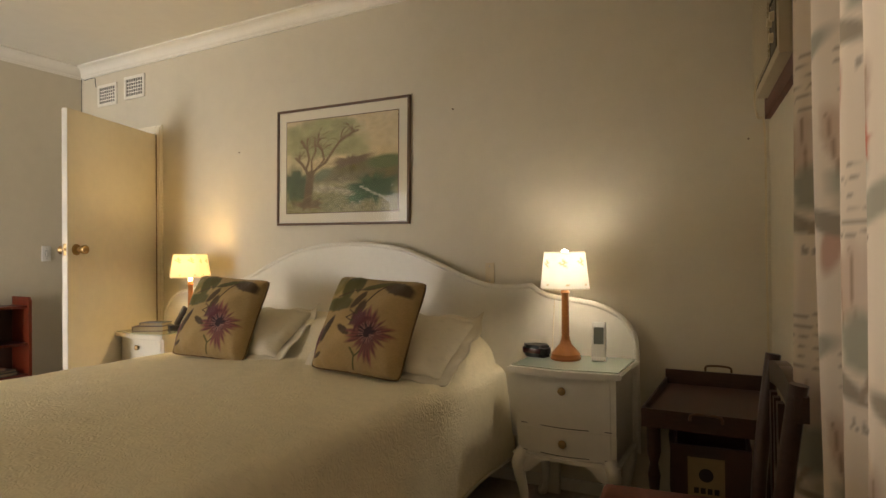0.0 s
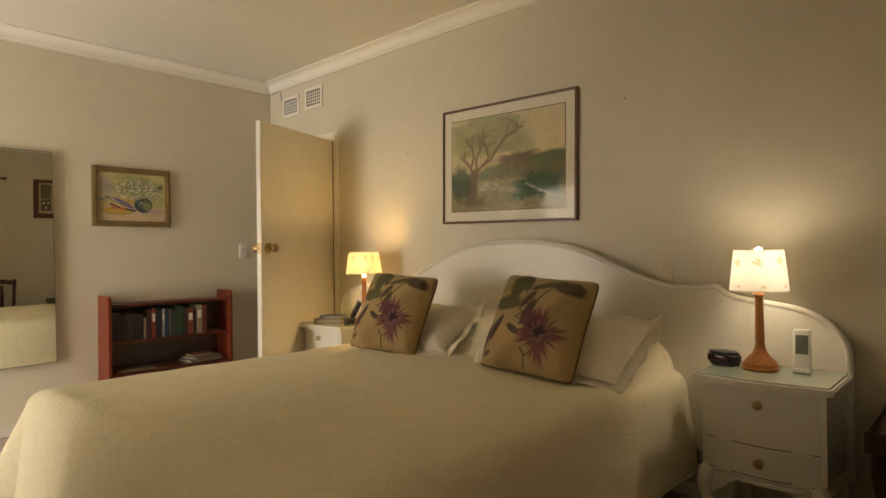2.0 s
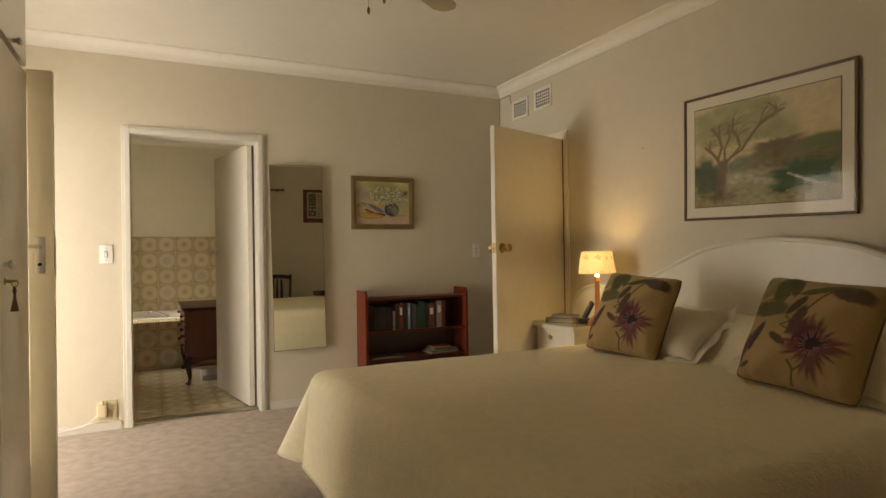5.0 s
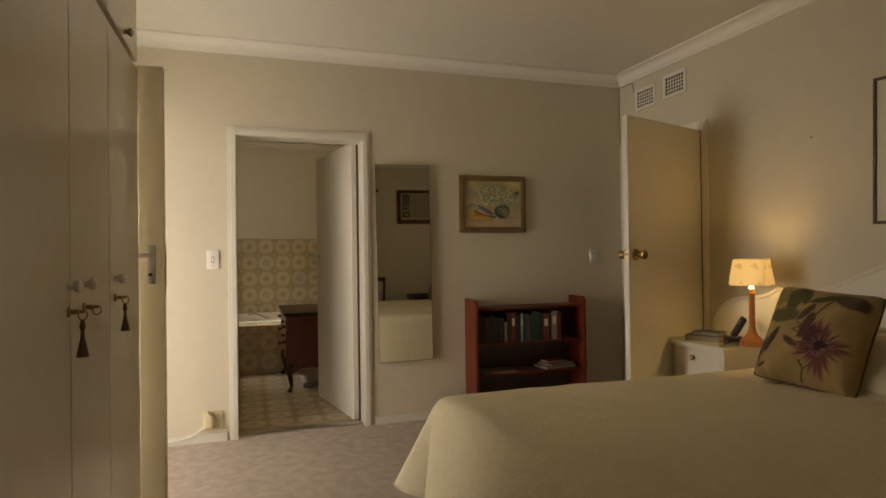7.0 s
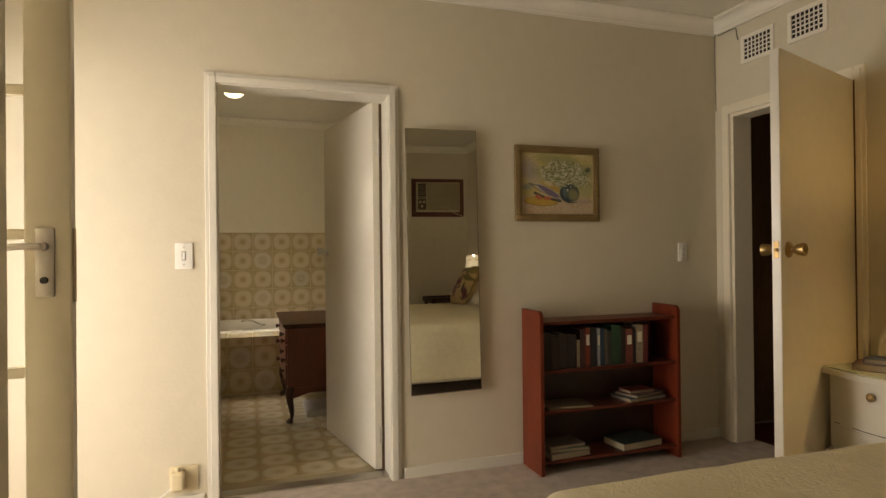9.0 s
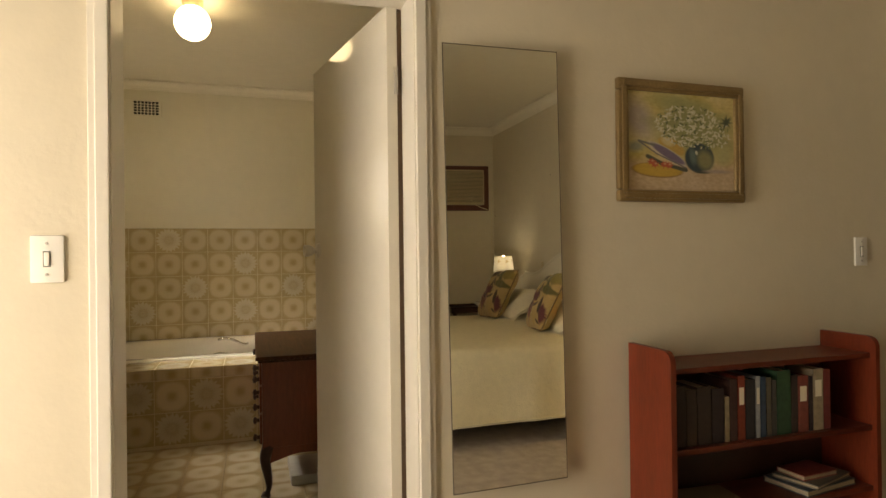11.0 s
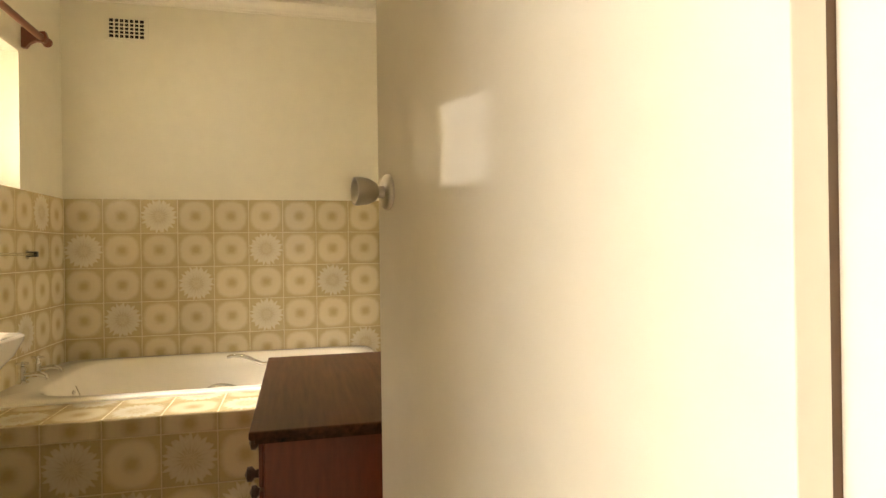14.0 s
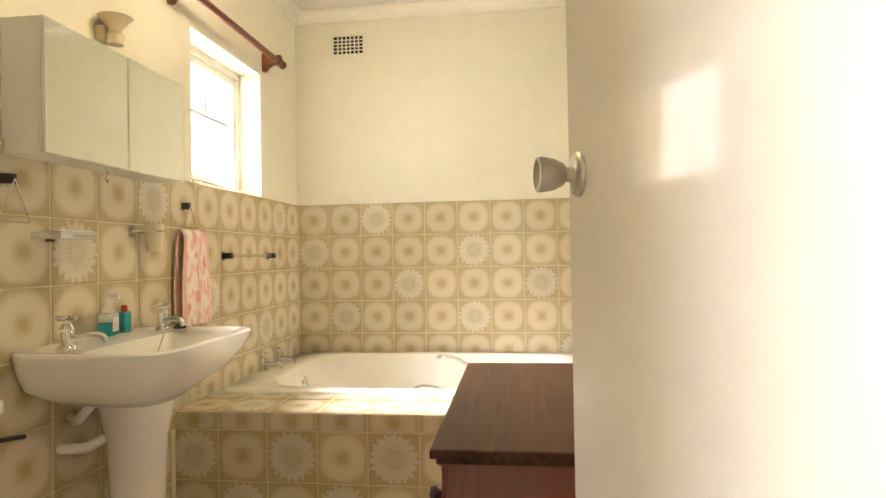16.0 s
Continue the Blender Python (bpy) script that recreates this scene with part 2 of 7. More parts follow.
M_SOAPTOP = material("clear_plastic_bottle", (0.52, 0.60, 0.55), 0.12, vary=0.03)
# Passage brown: the shade beyond the bedroom door is put into this colour
M_PASSAGE = material("passage_shade_brown", (0.21, 0.125, 0.065), 0.6, spec=0.15, vary=0.2, scale=6, stretch=(4, 4, 0.6))
M_GROUND = material("garden_ground", (0.22, 0.21, 0.15), 0.9, vary=0.3, scale=2, bump=0.3)
M_TILE = tile_material("tan_medallion_tile", (0.49, 0.395, 0.225), (0.64, 0.555, 0.385), (0.48, 0.38, 0.21))
M_DAISY = tile_material("daisy_tile", (0.50, 0.41, 0.24), (0.62, 0.55, 0.40), (0.53, 0.455, 0.315), daisy=True)
M_FTILE = tile_material("floor_medallion_tile", (0.46, 0.37, 0.22), (0.60, 0.53, 0.38), (0.50, 0.42, 0.27), rough=0.22)

# ---- mesh helpers ----


def box(bm, x0, x1, y0, y1, z0, z1, bevel=0.0, seg=2):
    geo = bmesh.ops.create_cube(bm, size=1)["verts"]
    for v in geo:
        v.co = Vector(((x0 + x1) / 2 + v.co.x * (x1 - x0), (y0 + y1) / 2 + v.co.y * (y1 - y0), (z0 + z1) / 2 + v.co.z * (z1 - z0)))
    if bevel:
        edges = list({e for v in geo for e in v.link_edges})
        bmesh.ops.bevel(bm, geom=edges, offset=bevel, segments=seg, profile=0.6, affect="EDGES")
    return bm


def lathe(bm, profile, at=(0, 0, 0), seg=28, axis="z"):
    """Turned shape from (radius, height) pairs."""
    rings = []
    for r, h in profile:
        ring = []
        for i in range(seg):
            a = 2 * math.pi * i / seg
            c, s = r * math.cos(a), r * math.sin(a)
            p = {"z": (c, s, h), "y": (c, h, s), "x": (h, c, s)}[axis]
            ring.append(bm.verts.new(Vector(p) + Vector(at)))
        rings.append(ring)
    for a, b in zip(rings, rings[1:]):
        for i in range(seg):
            j = (i + 1) % seg
            bm.faces.new((a[i], a[j], b[j], b[i]))
    for ring in (rings[0], rings[-1]):
        if profile[0 if ring is rings[0] else -1][0] > 1e-5:
            bm.faces.new(ring)
    return bm


def tube(bm, pts, r, seg=10, taper=None):
    """Round bar through points."""
    pts = [Vector(p) for p in pts]
    rings = []
    for i, p in enumerate(pts):
        d = (pts[min(i + 1, len(pts) - 1)] - pts[max(i - 1, 0)]).normalized()
        side = d.orthogonal().normalized() if i == 0 else (last - d * last.dot(d)).normalized()
        last = side
        up = d.cross(side)
        rad = r if taper is None else taper[i]
        rings.append([bm.verts.new(p + side * rad * math.cos(2 * math.pi * k / seg) + up * rad * math.sin(2 * math.pi * k / seg)) for k in range(seg)])
    for a, b in zip(rings, rings[1:]):
        for k in range(seg):
            j = (k + 1) % seg
            bm.faces.new((a[k], a[j], b[j], b[k]))
    bm.faces.new(rings[0])
    bm.faces.new(rings[-1])
    return bm


def slab(bm, outline, lo, hi, axis="y"):
    """A flat outline of (a, b) given thickness along an axis."""
    def put(a, b, h):
        return {"y": (a, h, b), "z": (a, b, h), "x": (h, a, b)}[axis]
    back = [bm.verts.new(put(a, b, lo)) for a, b in outline]
    front = [bm.verts.new(put(a, b, hi)) for a, b in outline]
    n = len(outline)
    bm.faces.new(back)
    bm.faces.new(front)
    for i in range(n):
        j = (i + 1) % n
        bm.faces.new((back[i], back[j], front[j], front[i]))
    return bm


def smooth_path(pts, n=8):
    """Catmull-Rom through points of any dimension."""
    out = []
    P = [pts[0]] + list(pts) + [pts[-1]]
    for i in range(1, len(P) - 2):
        p0, p1, p2, p3 = (np.array(P[k], float) for k in (i - 1, i, i + 1, i + 2))
        for k in range(n):
            t = k / n
            out.append(tuple(0.5 * ((2 * p1) + (p2 - p0) * t + (2 * p0 - 5 * p1 + 4 * p2 - p3) * t * t + (3 * p1 - p0 - 3 * p2 + p3) * t ** 3)))
    out.append(tuple(P[-2]))
    return out


def link(name, bm, mat, parent=None, label="", smooth=False):
    bmesh.ops.recalc_face_normals(bm, faces=bm.faces)
    me = bpy.data.meshes.new(name)
    bm.to_mesh(me)
    bm.free()
    if smooth:
        for p in me.polygons:
            p.use_smooth = True
        me.set_sharp_from_angle(angle=radians(50))
    me.materials.append(mat)
    ob = new(name, me)
    if parent:
        ob.parent = parent
    if label:
        ob["label"] = label
    return ob


def part(name, bm, mat, parent, label="", smooth=True):
    return link(name, bm, mat, parent, label, smooth)


def thing(name, m, label, category, group="", kind=""):
    ob = new(name)
    ob.empty_display_size = 0.1
    ob.matrix_basis = m
    return tagged(ob, label, category, group, kind)


def structure(name, bm, mat, label, smooth=False):
    return tagged(link(name, bm, mat, None, "", smooth), label, name.split("_")[0], "", "structure")


def B():
    return bmesh.new()


def pane(name, parent, a, b, c, d, y=0.0):
    """A single clear sheet of glass across x and z."""
    bm = B()
    bm.faces.new([bm.verts.new(p) for p in ((a, y, c), (b, y, c), (b, y, d), (a, y, d))])
    ob = link(name, bm, M_PANE, parent)
    ob.visible_shadow = False
    return ob


def sheet(name, nu, nv, place, colour, mat, parent, label="", smooth=True):
    """Grid of nu x nv cells; place(u, v) gives points, colour(u, v) the print (arrays in, arrays out)."""
    u, v = np.meshgrid(np.linspace(0, 1, nu + 1), np.linspace(0, 1, nv + 1))
    u, v = u.ravel(), v.ravel()
    co = np.stack(place(u, v), 1)
    i = np.arange(nu)[None, :] + (nu + 1) * np.arange(nv)[:, None]
    faces = np.stack((i, i + 1, i + nu + 2, i + nu + 1), -1).reshape(-1, 4)
    me = bpy.data.meshes.new(name)
    me.from_pydata(co.tolist(), [], faces.tolist())
    if colour is not None:
        rgb = np.clip(colour(u, v), 0, 1)
        at = me.color_attributes.new("print", "FLOAT_COLOR", "POINT")
        at.data.foreach_set("color", np.concatenate((rgb, np.ones((len(u), 1))), 1).astype(np.float32).ravel())
    for p in me.polygons:
        p.use_smooth = smooth
    me.materials.append(mat)
    ob = new(name, me)
    if parent:
        ob.parent = parent
    if label:
        ob["label"] = label
    return ob


def dab(rgb, u, v, cx, cy, rx, ry, turn, colour, soft=0.35, ragged=0.0, seed=0):
    """One brush mark: a soft turned ellipse laid over the print."""
    c, s = math.cos(radians(turn)), math.sin(radians(turn))
    x, y = (u - cx) * c + (v - cy) * s, -(u - cx) * s + (v - cy) * c
    r = np.sqrt((x / rx) ** 2 + (y / ry) ** 2)
    if ragged:
        a = np.arctan2(y, x)
        r = r * (1 + ragged * np.sin(a * 7 + seed) + 0.6 * ragged * np.sin(a * 13 + 2 * seed))
    w = np.clip((1 + soft / 2 - r) / soft, 0, 1)[:, None]
    return rgb * (1 - w) + np.array(colour) * w


def stroke(rgb, u, v, pts, width, colour, soft=0.5):
    """A brush line through points."""
    d = np.full(len(u), 9.0)
    for (ax, ay), (bx, by) in zip(pts, pts[1:]):
        dx, dy = bx - ax, by - ay
        t = np.clip(((u - ax) * dx + (v - ay) * dy) / (dx * dx + dy * dy + 1e-9), 0, 1)
        d = np.minimum(d, np.hypot(u - ax - t * dx, v - ay - t * dy))
    w = np.clip((1 + soft / 2 - d / width) / soft, 0, 1)[:, None]
    return rgb * (1 - w) + np.array(colour) * w

# ---- structure ----
XW, XE, YN, YS, H = -4.25, 0.60, 2.79, -1.28, 2.65      # bedroom faces
XB, YB, YBN, XP = -7.90, -1.06, 1.05, -4.40             # bathroom faces; far side of the shared wall
DY0, DY1, DZ = -0.253, 0.630, 2.045                     # bathroom door opening
NX0, NX1 = -4.125, -3.335                               # passage door opening
GX0, GX1 = -4.10, -2.86                                 # garden door opening


EAST = pose(0.548, YN, 0, 0, 0, 6.5) @ pose(-XE, -YN, 0)    # the window wall is turned to fit the camera's view


def east(ob):
    ob.matrix_basis = EAST @ ob.matrix_basis
    return ob


NORTH = pose(-1.0, YN, 0, 0, 0, 0.45) @ pose(1.0, -YN, 0)     # and the bed's wall a hair, to fit its corner in the view


def north(ob):
    ob.matrix_basis = NORTH @ ob.matrix_basis
    return ob


def wall(name, label, boxes, mat=None):
    bm = B()
    for b in boxes:
        box(bm, *b)
    return structure(name, bm, mat or M_WALL, label)


north(wall("wall_north", "plain cream painted bedroom wall behind the bed", [(XW - 0.05, NX0, YN, YN + 0.14, 0, H), (NX0, NX1, YN, YN + 0.14, 2.04, H), (NX1, 0.60, YN, YN + 0.14, 0, H)]))
wall("wall_west", "cream painted wall with the bathroom doorway", [(XP, XW, YS - 0.25, DY0, 0, H), (XP, XW, DY0, DY1, DZ, H), (XP, XW, DY1, YN + 0.14, 0, H)])
east(wall("wall_east", "cream painted window wall with air conditioner", [(XE, XE + 0.22, YS - 0.1, -0.05, 0, H), (XE, XE + 0.22, -0.05, 1.45, 0, 0.88), (XE, XE + 0.22, -0.05, 1.45, 2.1, H), (XE, XE + 0.22, 1.45, YN + 0.14, 0, H)]))
wall("wall_south", "cream painted garden wall behind the wardrobe", [(GX1, 1.05, YS - 0.25, YS, 0, H), (GX0, GX1, YS - 0.25, YS, 2.06, H), (XW, GX0, YS - 0.25, YS, 0, H)])
wall("wall_bathroom_west", "cream painted bathroom wall above the bath", [(XB - 0.15, XB, YB - 0.25, YBN + 0.15, 0, H)], M_BATHWALL)
wall("wall_bathroom_south", "cream painted bathroom wall with small window", [(XB, -7.36, YB - 0.24, YB, 0, H), (-7.36, -6.66, YB - 0.24, YB, 0, 1.432), (-7.36, -6.66, YB - 0.24, YB, 2.10, H), (-6.66, XP, YB - 0.24, YB, 0, H)], M_BATHWALL)
wall("wall_bathroom_north", "plain cream painted bathroom side wall", [(XB, XP, YBN, YBN + 0.15, 0, H)], M_BATHWALL)
wall("wall_passage", "passage walls beyond the bedroom door, their dimness painted in brown", [(-4.55, -4.40, 2.85, 4.3, 0, H), (-2.9, -2.75, 2.895, 4.3, 0, H), (-4.55, -2.75, 4.15, 4.3, 0, H)], M_PASSAGE)

bm = B()
box(bm, XB - 0.15, 1.35, YS - 0.25, 4.3, H, H + 0.12)
structure("ceiling", bm, M_CEIL, "smooth off-white painted ceiling")
bm = B()
box(bm, XW - 0.06, 1.2, YS, YN, -0.12, 0)
box(bm, NX0, NX1, YN, YN + 0.14, -0.12, 0)
box(bm, GX0, GX1, YS - 0.25, YS, -0.12, -0.01)
structure("floor", bm, M_CARPET, "beige deep pile fitted carpet, worn and tufted")
bm = B()
box(bm, -4.4, -2.9, 2.86, 4.15, -0.125, -0.005)
structure("floor_passage", bm, M_REDH, "dark red-brown passage floor")
bm = B()
box(bm, XB, XW - 0.06, YB, YBN, -0.12, -0.001)
bath_floor = structure("floor_bathroom", bm, M_FLOORGROUT, "patterned tan tiled bathroom floor")
bm = B()
box(bm, -60, 60, -62, YS - 0.25, -0.3, -0.08)
structure("ground", bm, M_GROUND, "garden ground outside the doors")


def cove(bm, a, b, into, h=H, d=0.085):
    """Coved plaster strip from a to b; into points to the room."""
    a, b, n = Vector((*a, 0)), Vector((*b, 0)), Vector((*into, 0))
    prof = [(0.0, 0.0), (0.0, d), (0.012, d), (0.012, d - 0.01)]
    for k in range(7):
        t = math.pi / 2 * k / 6
        prof.append((0.016 + (d - 0.028) * (1 - math.cos(t)), (d - 0.014) - (d - 0.028) * math.sin(t)))
    prof += [(d - 0.010, 0.012), (d, 0.012), (d, 0.0)]
    rows = [[bm.verts.new(p + n * q + Vector((0, 0, h - w))) for q, w in prof] for p in (a, b)]
    k = len(prof)
    for i in range(k):
        bm.faces.new((rows[0][i], rows[0][(i + 1) % k], rows[1][(i + 1) % k], rows[1][i]))
    for r in rows:
        bm.faces.new(r)


bm = B()
cove(bm, (XW, YN), (0.55, YN), (0, -1))
north(structure("trim_cornice_bed_wall", bm, M_CORN, "white coved plaster cornice"))
bm = B()
cove(bm, (XW, YS), (XW, YN), (1, 0))
structure("trim_cornice", bm, M_CORN, "white coved plaster cornice")
bm = B()
cove(bm, (XE, YS), (XE, YN), (-1, 0))
east(structure("trim_cornice_window_wall", bm, M_CORN, "white coved plaster cornice"))
bm = B()
cove(bm, (XB, YB), (XB, YBN), (1, 0), d=0.07)
cove(bm, (XB, YB), (XP, YB), (0, 1), d=0.07)
structure("trim_cornice_bathroom", bm, M_CORN, "cream coved plaster cornice")

bm = B()
for b in ((XW, XW + 0.014, DY1 + 0.052, YN, 0, 0.06), (XW, XW + 0.014, YS, DY0 - 0.052, 0, 0.06)):
    box(bm, *b, bevel=0.003)
structure("baseboard", bm, M_GLOSS, "low white painted skirting board")
bm = B()
box(bm, NX1 + 0.062, 0.54, YN - 0.014, YN, 0, 0.06, bevel=0.003)
north(structure("baseboard_bed_wall", bm, M_GLOSS, "low white painted skirting board"))
bm = B()
box(bm, XE - 0.014, XE, YS, YN - 0.016, 0, 0.06, bevel=0.003)
east(structure("baseboard_window_wall", bm, M_GLOSS, "low white painted skirting board"))


def frame_round(bm, axis, at, lo, hi, top, face, proud, w=0.052):
    """Architrave with a stepped moulding round an opening, on the face of a wall."""
    for step, (inset, out) in enumerate(((0.0, proud), (0.018, proud * 1.6))):
        a, b = lo - w + inset, hi + w - inset
        back = 0.003 * (1 - step)
        for p, q, z0, z1 in ((a, lo - back, 0, top + w - inset), (hi + back, b, 0, top + w - inset), (lo, hi, top + back, top + w - inset)):
            s, e = (face, face + out) if out > 0 else (face + out, face)
            if axis == "y":
                box(bm, s, e, p, q, z0, z1, bevel=0.003)
            else:
                box(bm, p, q, s, e, z0, z1, bevel=0.003)


# bathroom door frame: architrave, lining and stop
bm = B()
frame_round(bm, "y", None, DY0 + 0.014, DY1 - 0.014, DZ - 0.014, XW, 0.012)
box(bm, XP - 0.01, XW + 0.004, DY0, DY0 + 0.018, 0, DZ)
box(bm, XP - 0.008, XW + 0.004, DY1 - 0.018, DY1, 0, DZ)

box(bm, XP - 0.01, XW + 0.004, DY0 + 0.018, DY1 - 0.018, DZ - 0.018, DZ)
structure("trim_bathroom_door_frame", bm, M_GLOSS, "cream gloss painted door frame")
bm = B()
box(bm, XP + 0.02, XW - 0.045, DY0 + 0.018, DY1 - 0.018, -0.004, 0.009, bevel=0.004)
structure("trim_threshold", bm, M_STEEL, "worn metal carpet strip in the doorway")

# Dark strip added for the shade in the bathroom door's hinge gap
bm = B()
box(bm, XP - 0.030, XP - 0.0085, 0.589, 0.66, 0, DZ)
structure("trim_hinge_rebate", bm, M_FRAMEBROWN, "dark strip painting in the shaded hinge gap of the bathroom door")
# Another dark strip paints in the shaded slit beside the passage door
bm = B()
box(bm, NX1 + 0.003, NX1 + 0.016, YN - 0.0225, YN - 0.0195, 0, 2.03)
north(structure("trim_passage_hinge_rebate", bm, M_FRAMEBROWN, "dark strip painting in the shaded hinge slit of the passage door"))

# passage door frame
bm = B()
frame_round(bm, "x", None, NX0, NX1, 2.04, YN, -0.012, w=0.06)
box(bm, NX0, NX0 + 0.02, YN, YN + 0.14, 0, 2.04)
box(bm, NX1 - 0.02, NX1, YN + 0.05, YN + 0.14, 0, 2.04)
box(bm, NX0 + 0.02, NX1 - 0.02, YN, YN + 0.14, 2.02, 2.04)
north(structure("trim_passage_door_frame", bm, M_CREAMDOOR, "cream gloss painted door frame"))

# garden door frame and its mullion
bm = B()
for b in ((GX0, GX0 + 0.05, YS - 0.12, YS - 0.03, 0, 2.06), (GX1 - 0.05, GX1, YS - 0.12, YS - 0.03, 0, 2.06), (GX0, GX1, YS - 0.12, YS - 0.03, 2.01, 2.06)):
    box(bm, *b, bevel=0.004)
structure("trim_garden_door_frame", bm, M_GLOSS, "white painted garden door frame")


def knob_set(parent, x, z, y0, side, mat):
    """Tulip door knob on a rose, standing out along y."""
    bm = B()
    lathe(bm, [(0.0, 0), (0.034, 0), (0.034, 0.004), (0.030, 0.009), (0.014, 0.011), (0.0, 0.011)], (0, 0, 0), axis="y")
    for v in bm.verts:
        v.co = Vector((v.co.x + x, y0 + side * v.co.y, v.co.z + z))
    rose = part("rose", bm, mat, parent)
    bm = B()
    lathe(bm, [(0.0, 0.009), (0.012, 0.011), (0.011, 0.022), (0.017, 0.026), (0.020, 0.032), (0.024, 0.040), (0.027, 0.060), (0.026, 0.066), (0.022, 0.066), (0.016, 0.058), (0.0, 0.055)], (0, 0, 0), axis="y")
    for v in bm.verts:
        v.co = Vector((v.co.x + x, y0 + side * v.co.y, v.co.z + z))
    part("door_knob", bm, mat, parent)


def flush_door(name, m, width, height, mat, label, edge, knob_z, knob_mat):
    """Flush leaf hinged at its origin, lying along +x, 38 mm thick."""
    d = thing(name, m, label, "door")
    bm = B()
    box(bm, 0.004, width, -0.019, 0.019, 0.012, height, bevel=0.002)
    part("door_leaf", bm, mat, d, smooth=False)
    bm = B()
    box(bm, width + 0.0005, width + 0.003, -0.017, 0.017, 0.013, height - 0.001)
    part("lock_edge", bm, edge, d, smooth=False)
    bm = B()
    box(bm, width + 0.0032, width + 0.005, -0.011, 0.011, knob_z - 0.035, knob_z + 0.035, bevel=0.001)
    lathe(bm, [(0.0, 0.0), (0.008, 0.0), (0.008, 0.010), (0.0, 0.012)], (width + 0.004, 0, knob_z), axis="x")
    part("latch", bm, M_BRASS, d)
    for side in (1, -1):
        knob_set(d, width - 0.062, knob_z, 0.0195 * side, side, knob_mat)
    for z in (0.2, height - 0.25):
        bm = B()
        lathe(bm, [(0.0, -0.045), (0.007, -0.045), (0.007, 0.045), (0.0, 0.045)], (0.0, -0.012, z), seg=12)
        box(bm, 0.002, 0.03, -0.0205, -0.019, z - 0.04, z + 0.04)
        part("hinge", bm, M_STEEL, d)
    return d


def door_pose(hx, hy, fx, fy):
    return pose(hx, hy, 0, 0, 0, math.degrees(math.atan2(fy - hy, fx - hx)))


flush_door("passage_door", door_pose(-3.352, 2.768, -3.075, 1.970), 0.835, 2.03, M_CREAMDOOR, "cream painted flush door standing open into the bedroom", M_GLOSS, 1.196, M_BRASS)
flush_door("bathroom_door", door_pose(-4.392, 0.577, -5.25, 0.416), 0.868, 2.03, M_BATHDOOR, "glossy cream flush door standing open into the bathroom", M_CREAMDOOR, 1.215, M_STEEL)

# ---- garden door leaf, glazed, folded back along the wardrobe's end ----
gd = thing("garden_door", pose(-2.845, -1.305, 0, 0, 0, 90), "cream painted glazed garden door standing open", "door")
bm = B()
box(bm, 0.70, 0.80, -0.02, 0.02, 0.02, 2.03, bevel=0.005)
part("lock_stile", bm, M_WARD, gd, smooth=False)
bm = B()
box(bm, 0.0, 0.09, -0.02, 0.02, 0.02, 2.03, bevel=0.003)
part("hinge_stile", bm, M_WARD, gd, smooth=False)
for z0, z1 in ((0.02, 0.25), (1.93, 2.03)):
    bm = B()
    box(bm, 0.09, 0.70, -0.019, 0.019, z0, z1, bevel=0.003)
    part("rail", bm, M_WARD, gd, smooth=False)
for z in (0.595, 0.925, 1.255, 1.60):
    bm = B()
    box(bm, 0.09, 0.70, -0.014, 0.014, z - 0.013, z + 0.013, bevel=0.004)
    part("glazing_bar", bm, M_WARD, gd, smooth=False)
for z0, z1 in ((0.25, 0.582), (0.608, 0.912), (0.938, 1.242), (1.268, 1.587), (1.613, 1.93)):
    pane("pane", gd, 0.088, 0.702, z0, z1)
bm = B()
box(bm, 0.725, 0.765, -0.027, -0.02, 1.105, 1.27, bevel=0.003)
plate = part("handle_plate", bm, M_STEEL, gd)
bm = B()
lathe(bm, [(0.0, 0.0), (0.011, 0.0), (0.010, 0.03), (0.0, 0.03)], (0.745, -0.055, 1.225), axis="y", seg=14)
tube(bm, smooth_path([(0.745, -0.055, 1.225), (0.72, -0.058, 1.226), (0.66, -0.056, 1.222), (0.635, -0.052, 1.218)], 4), 0.008)
part("lever", bm, M_STEEL, gd)
bm = B()
lathe(bm, [(0.0, 0.0), (0.008, 0.0), (0.008, 0.012), (0.0, 0.012)], (0.745, -0.038, 1.145), axis="y", seg=12)
part("keyhole", bm, M_DARKGAP, gd)
bm = B()
box(bm, 0.8005, 0.803, -0.011, 0.011, 1.09, 1.27, bevel=0.001)
part("lock_plate", bm, M_BRASS, gd)

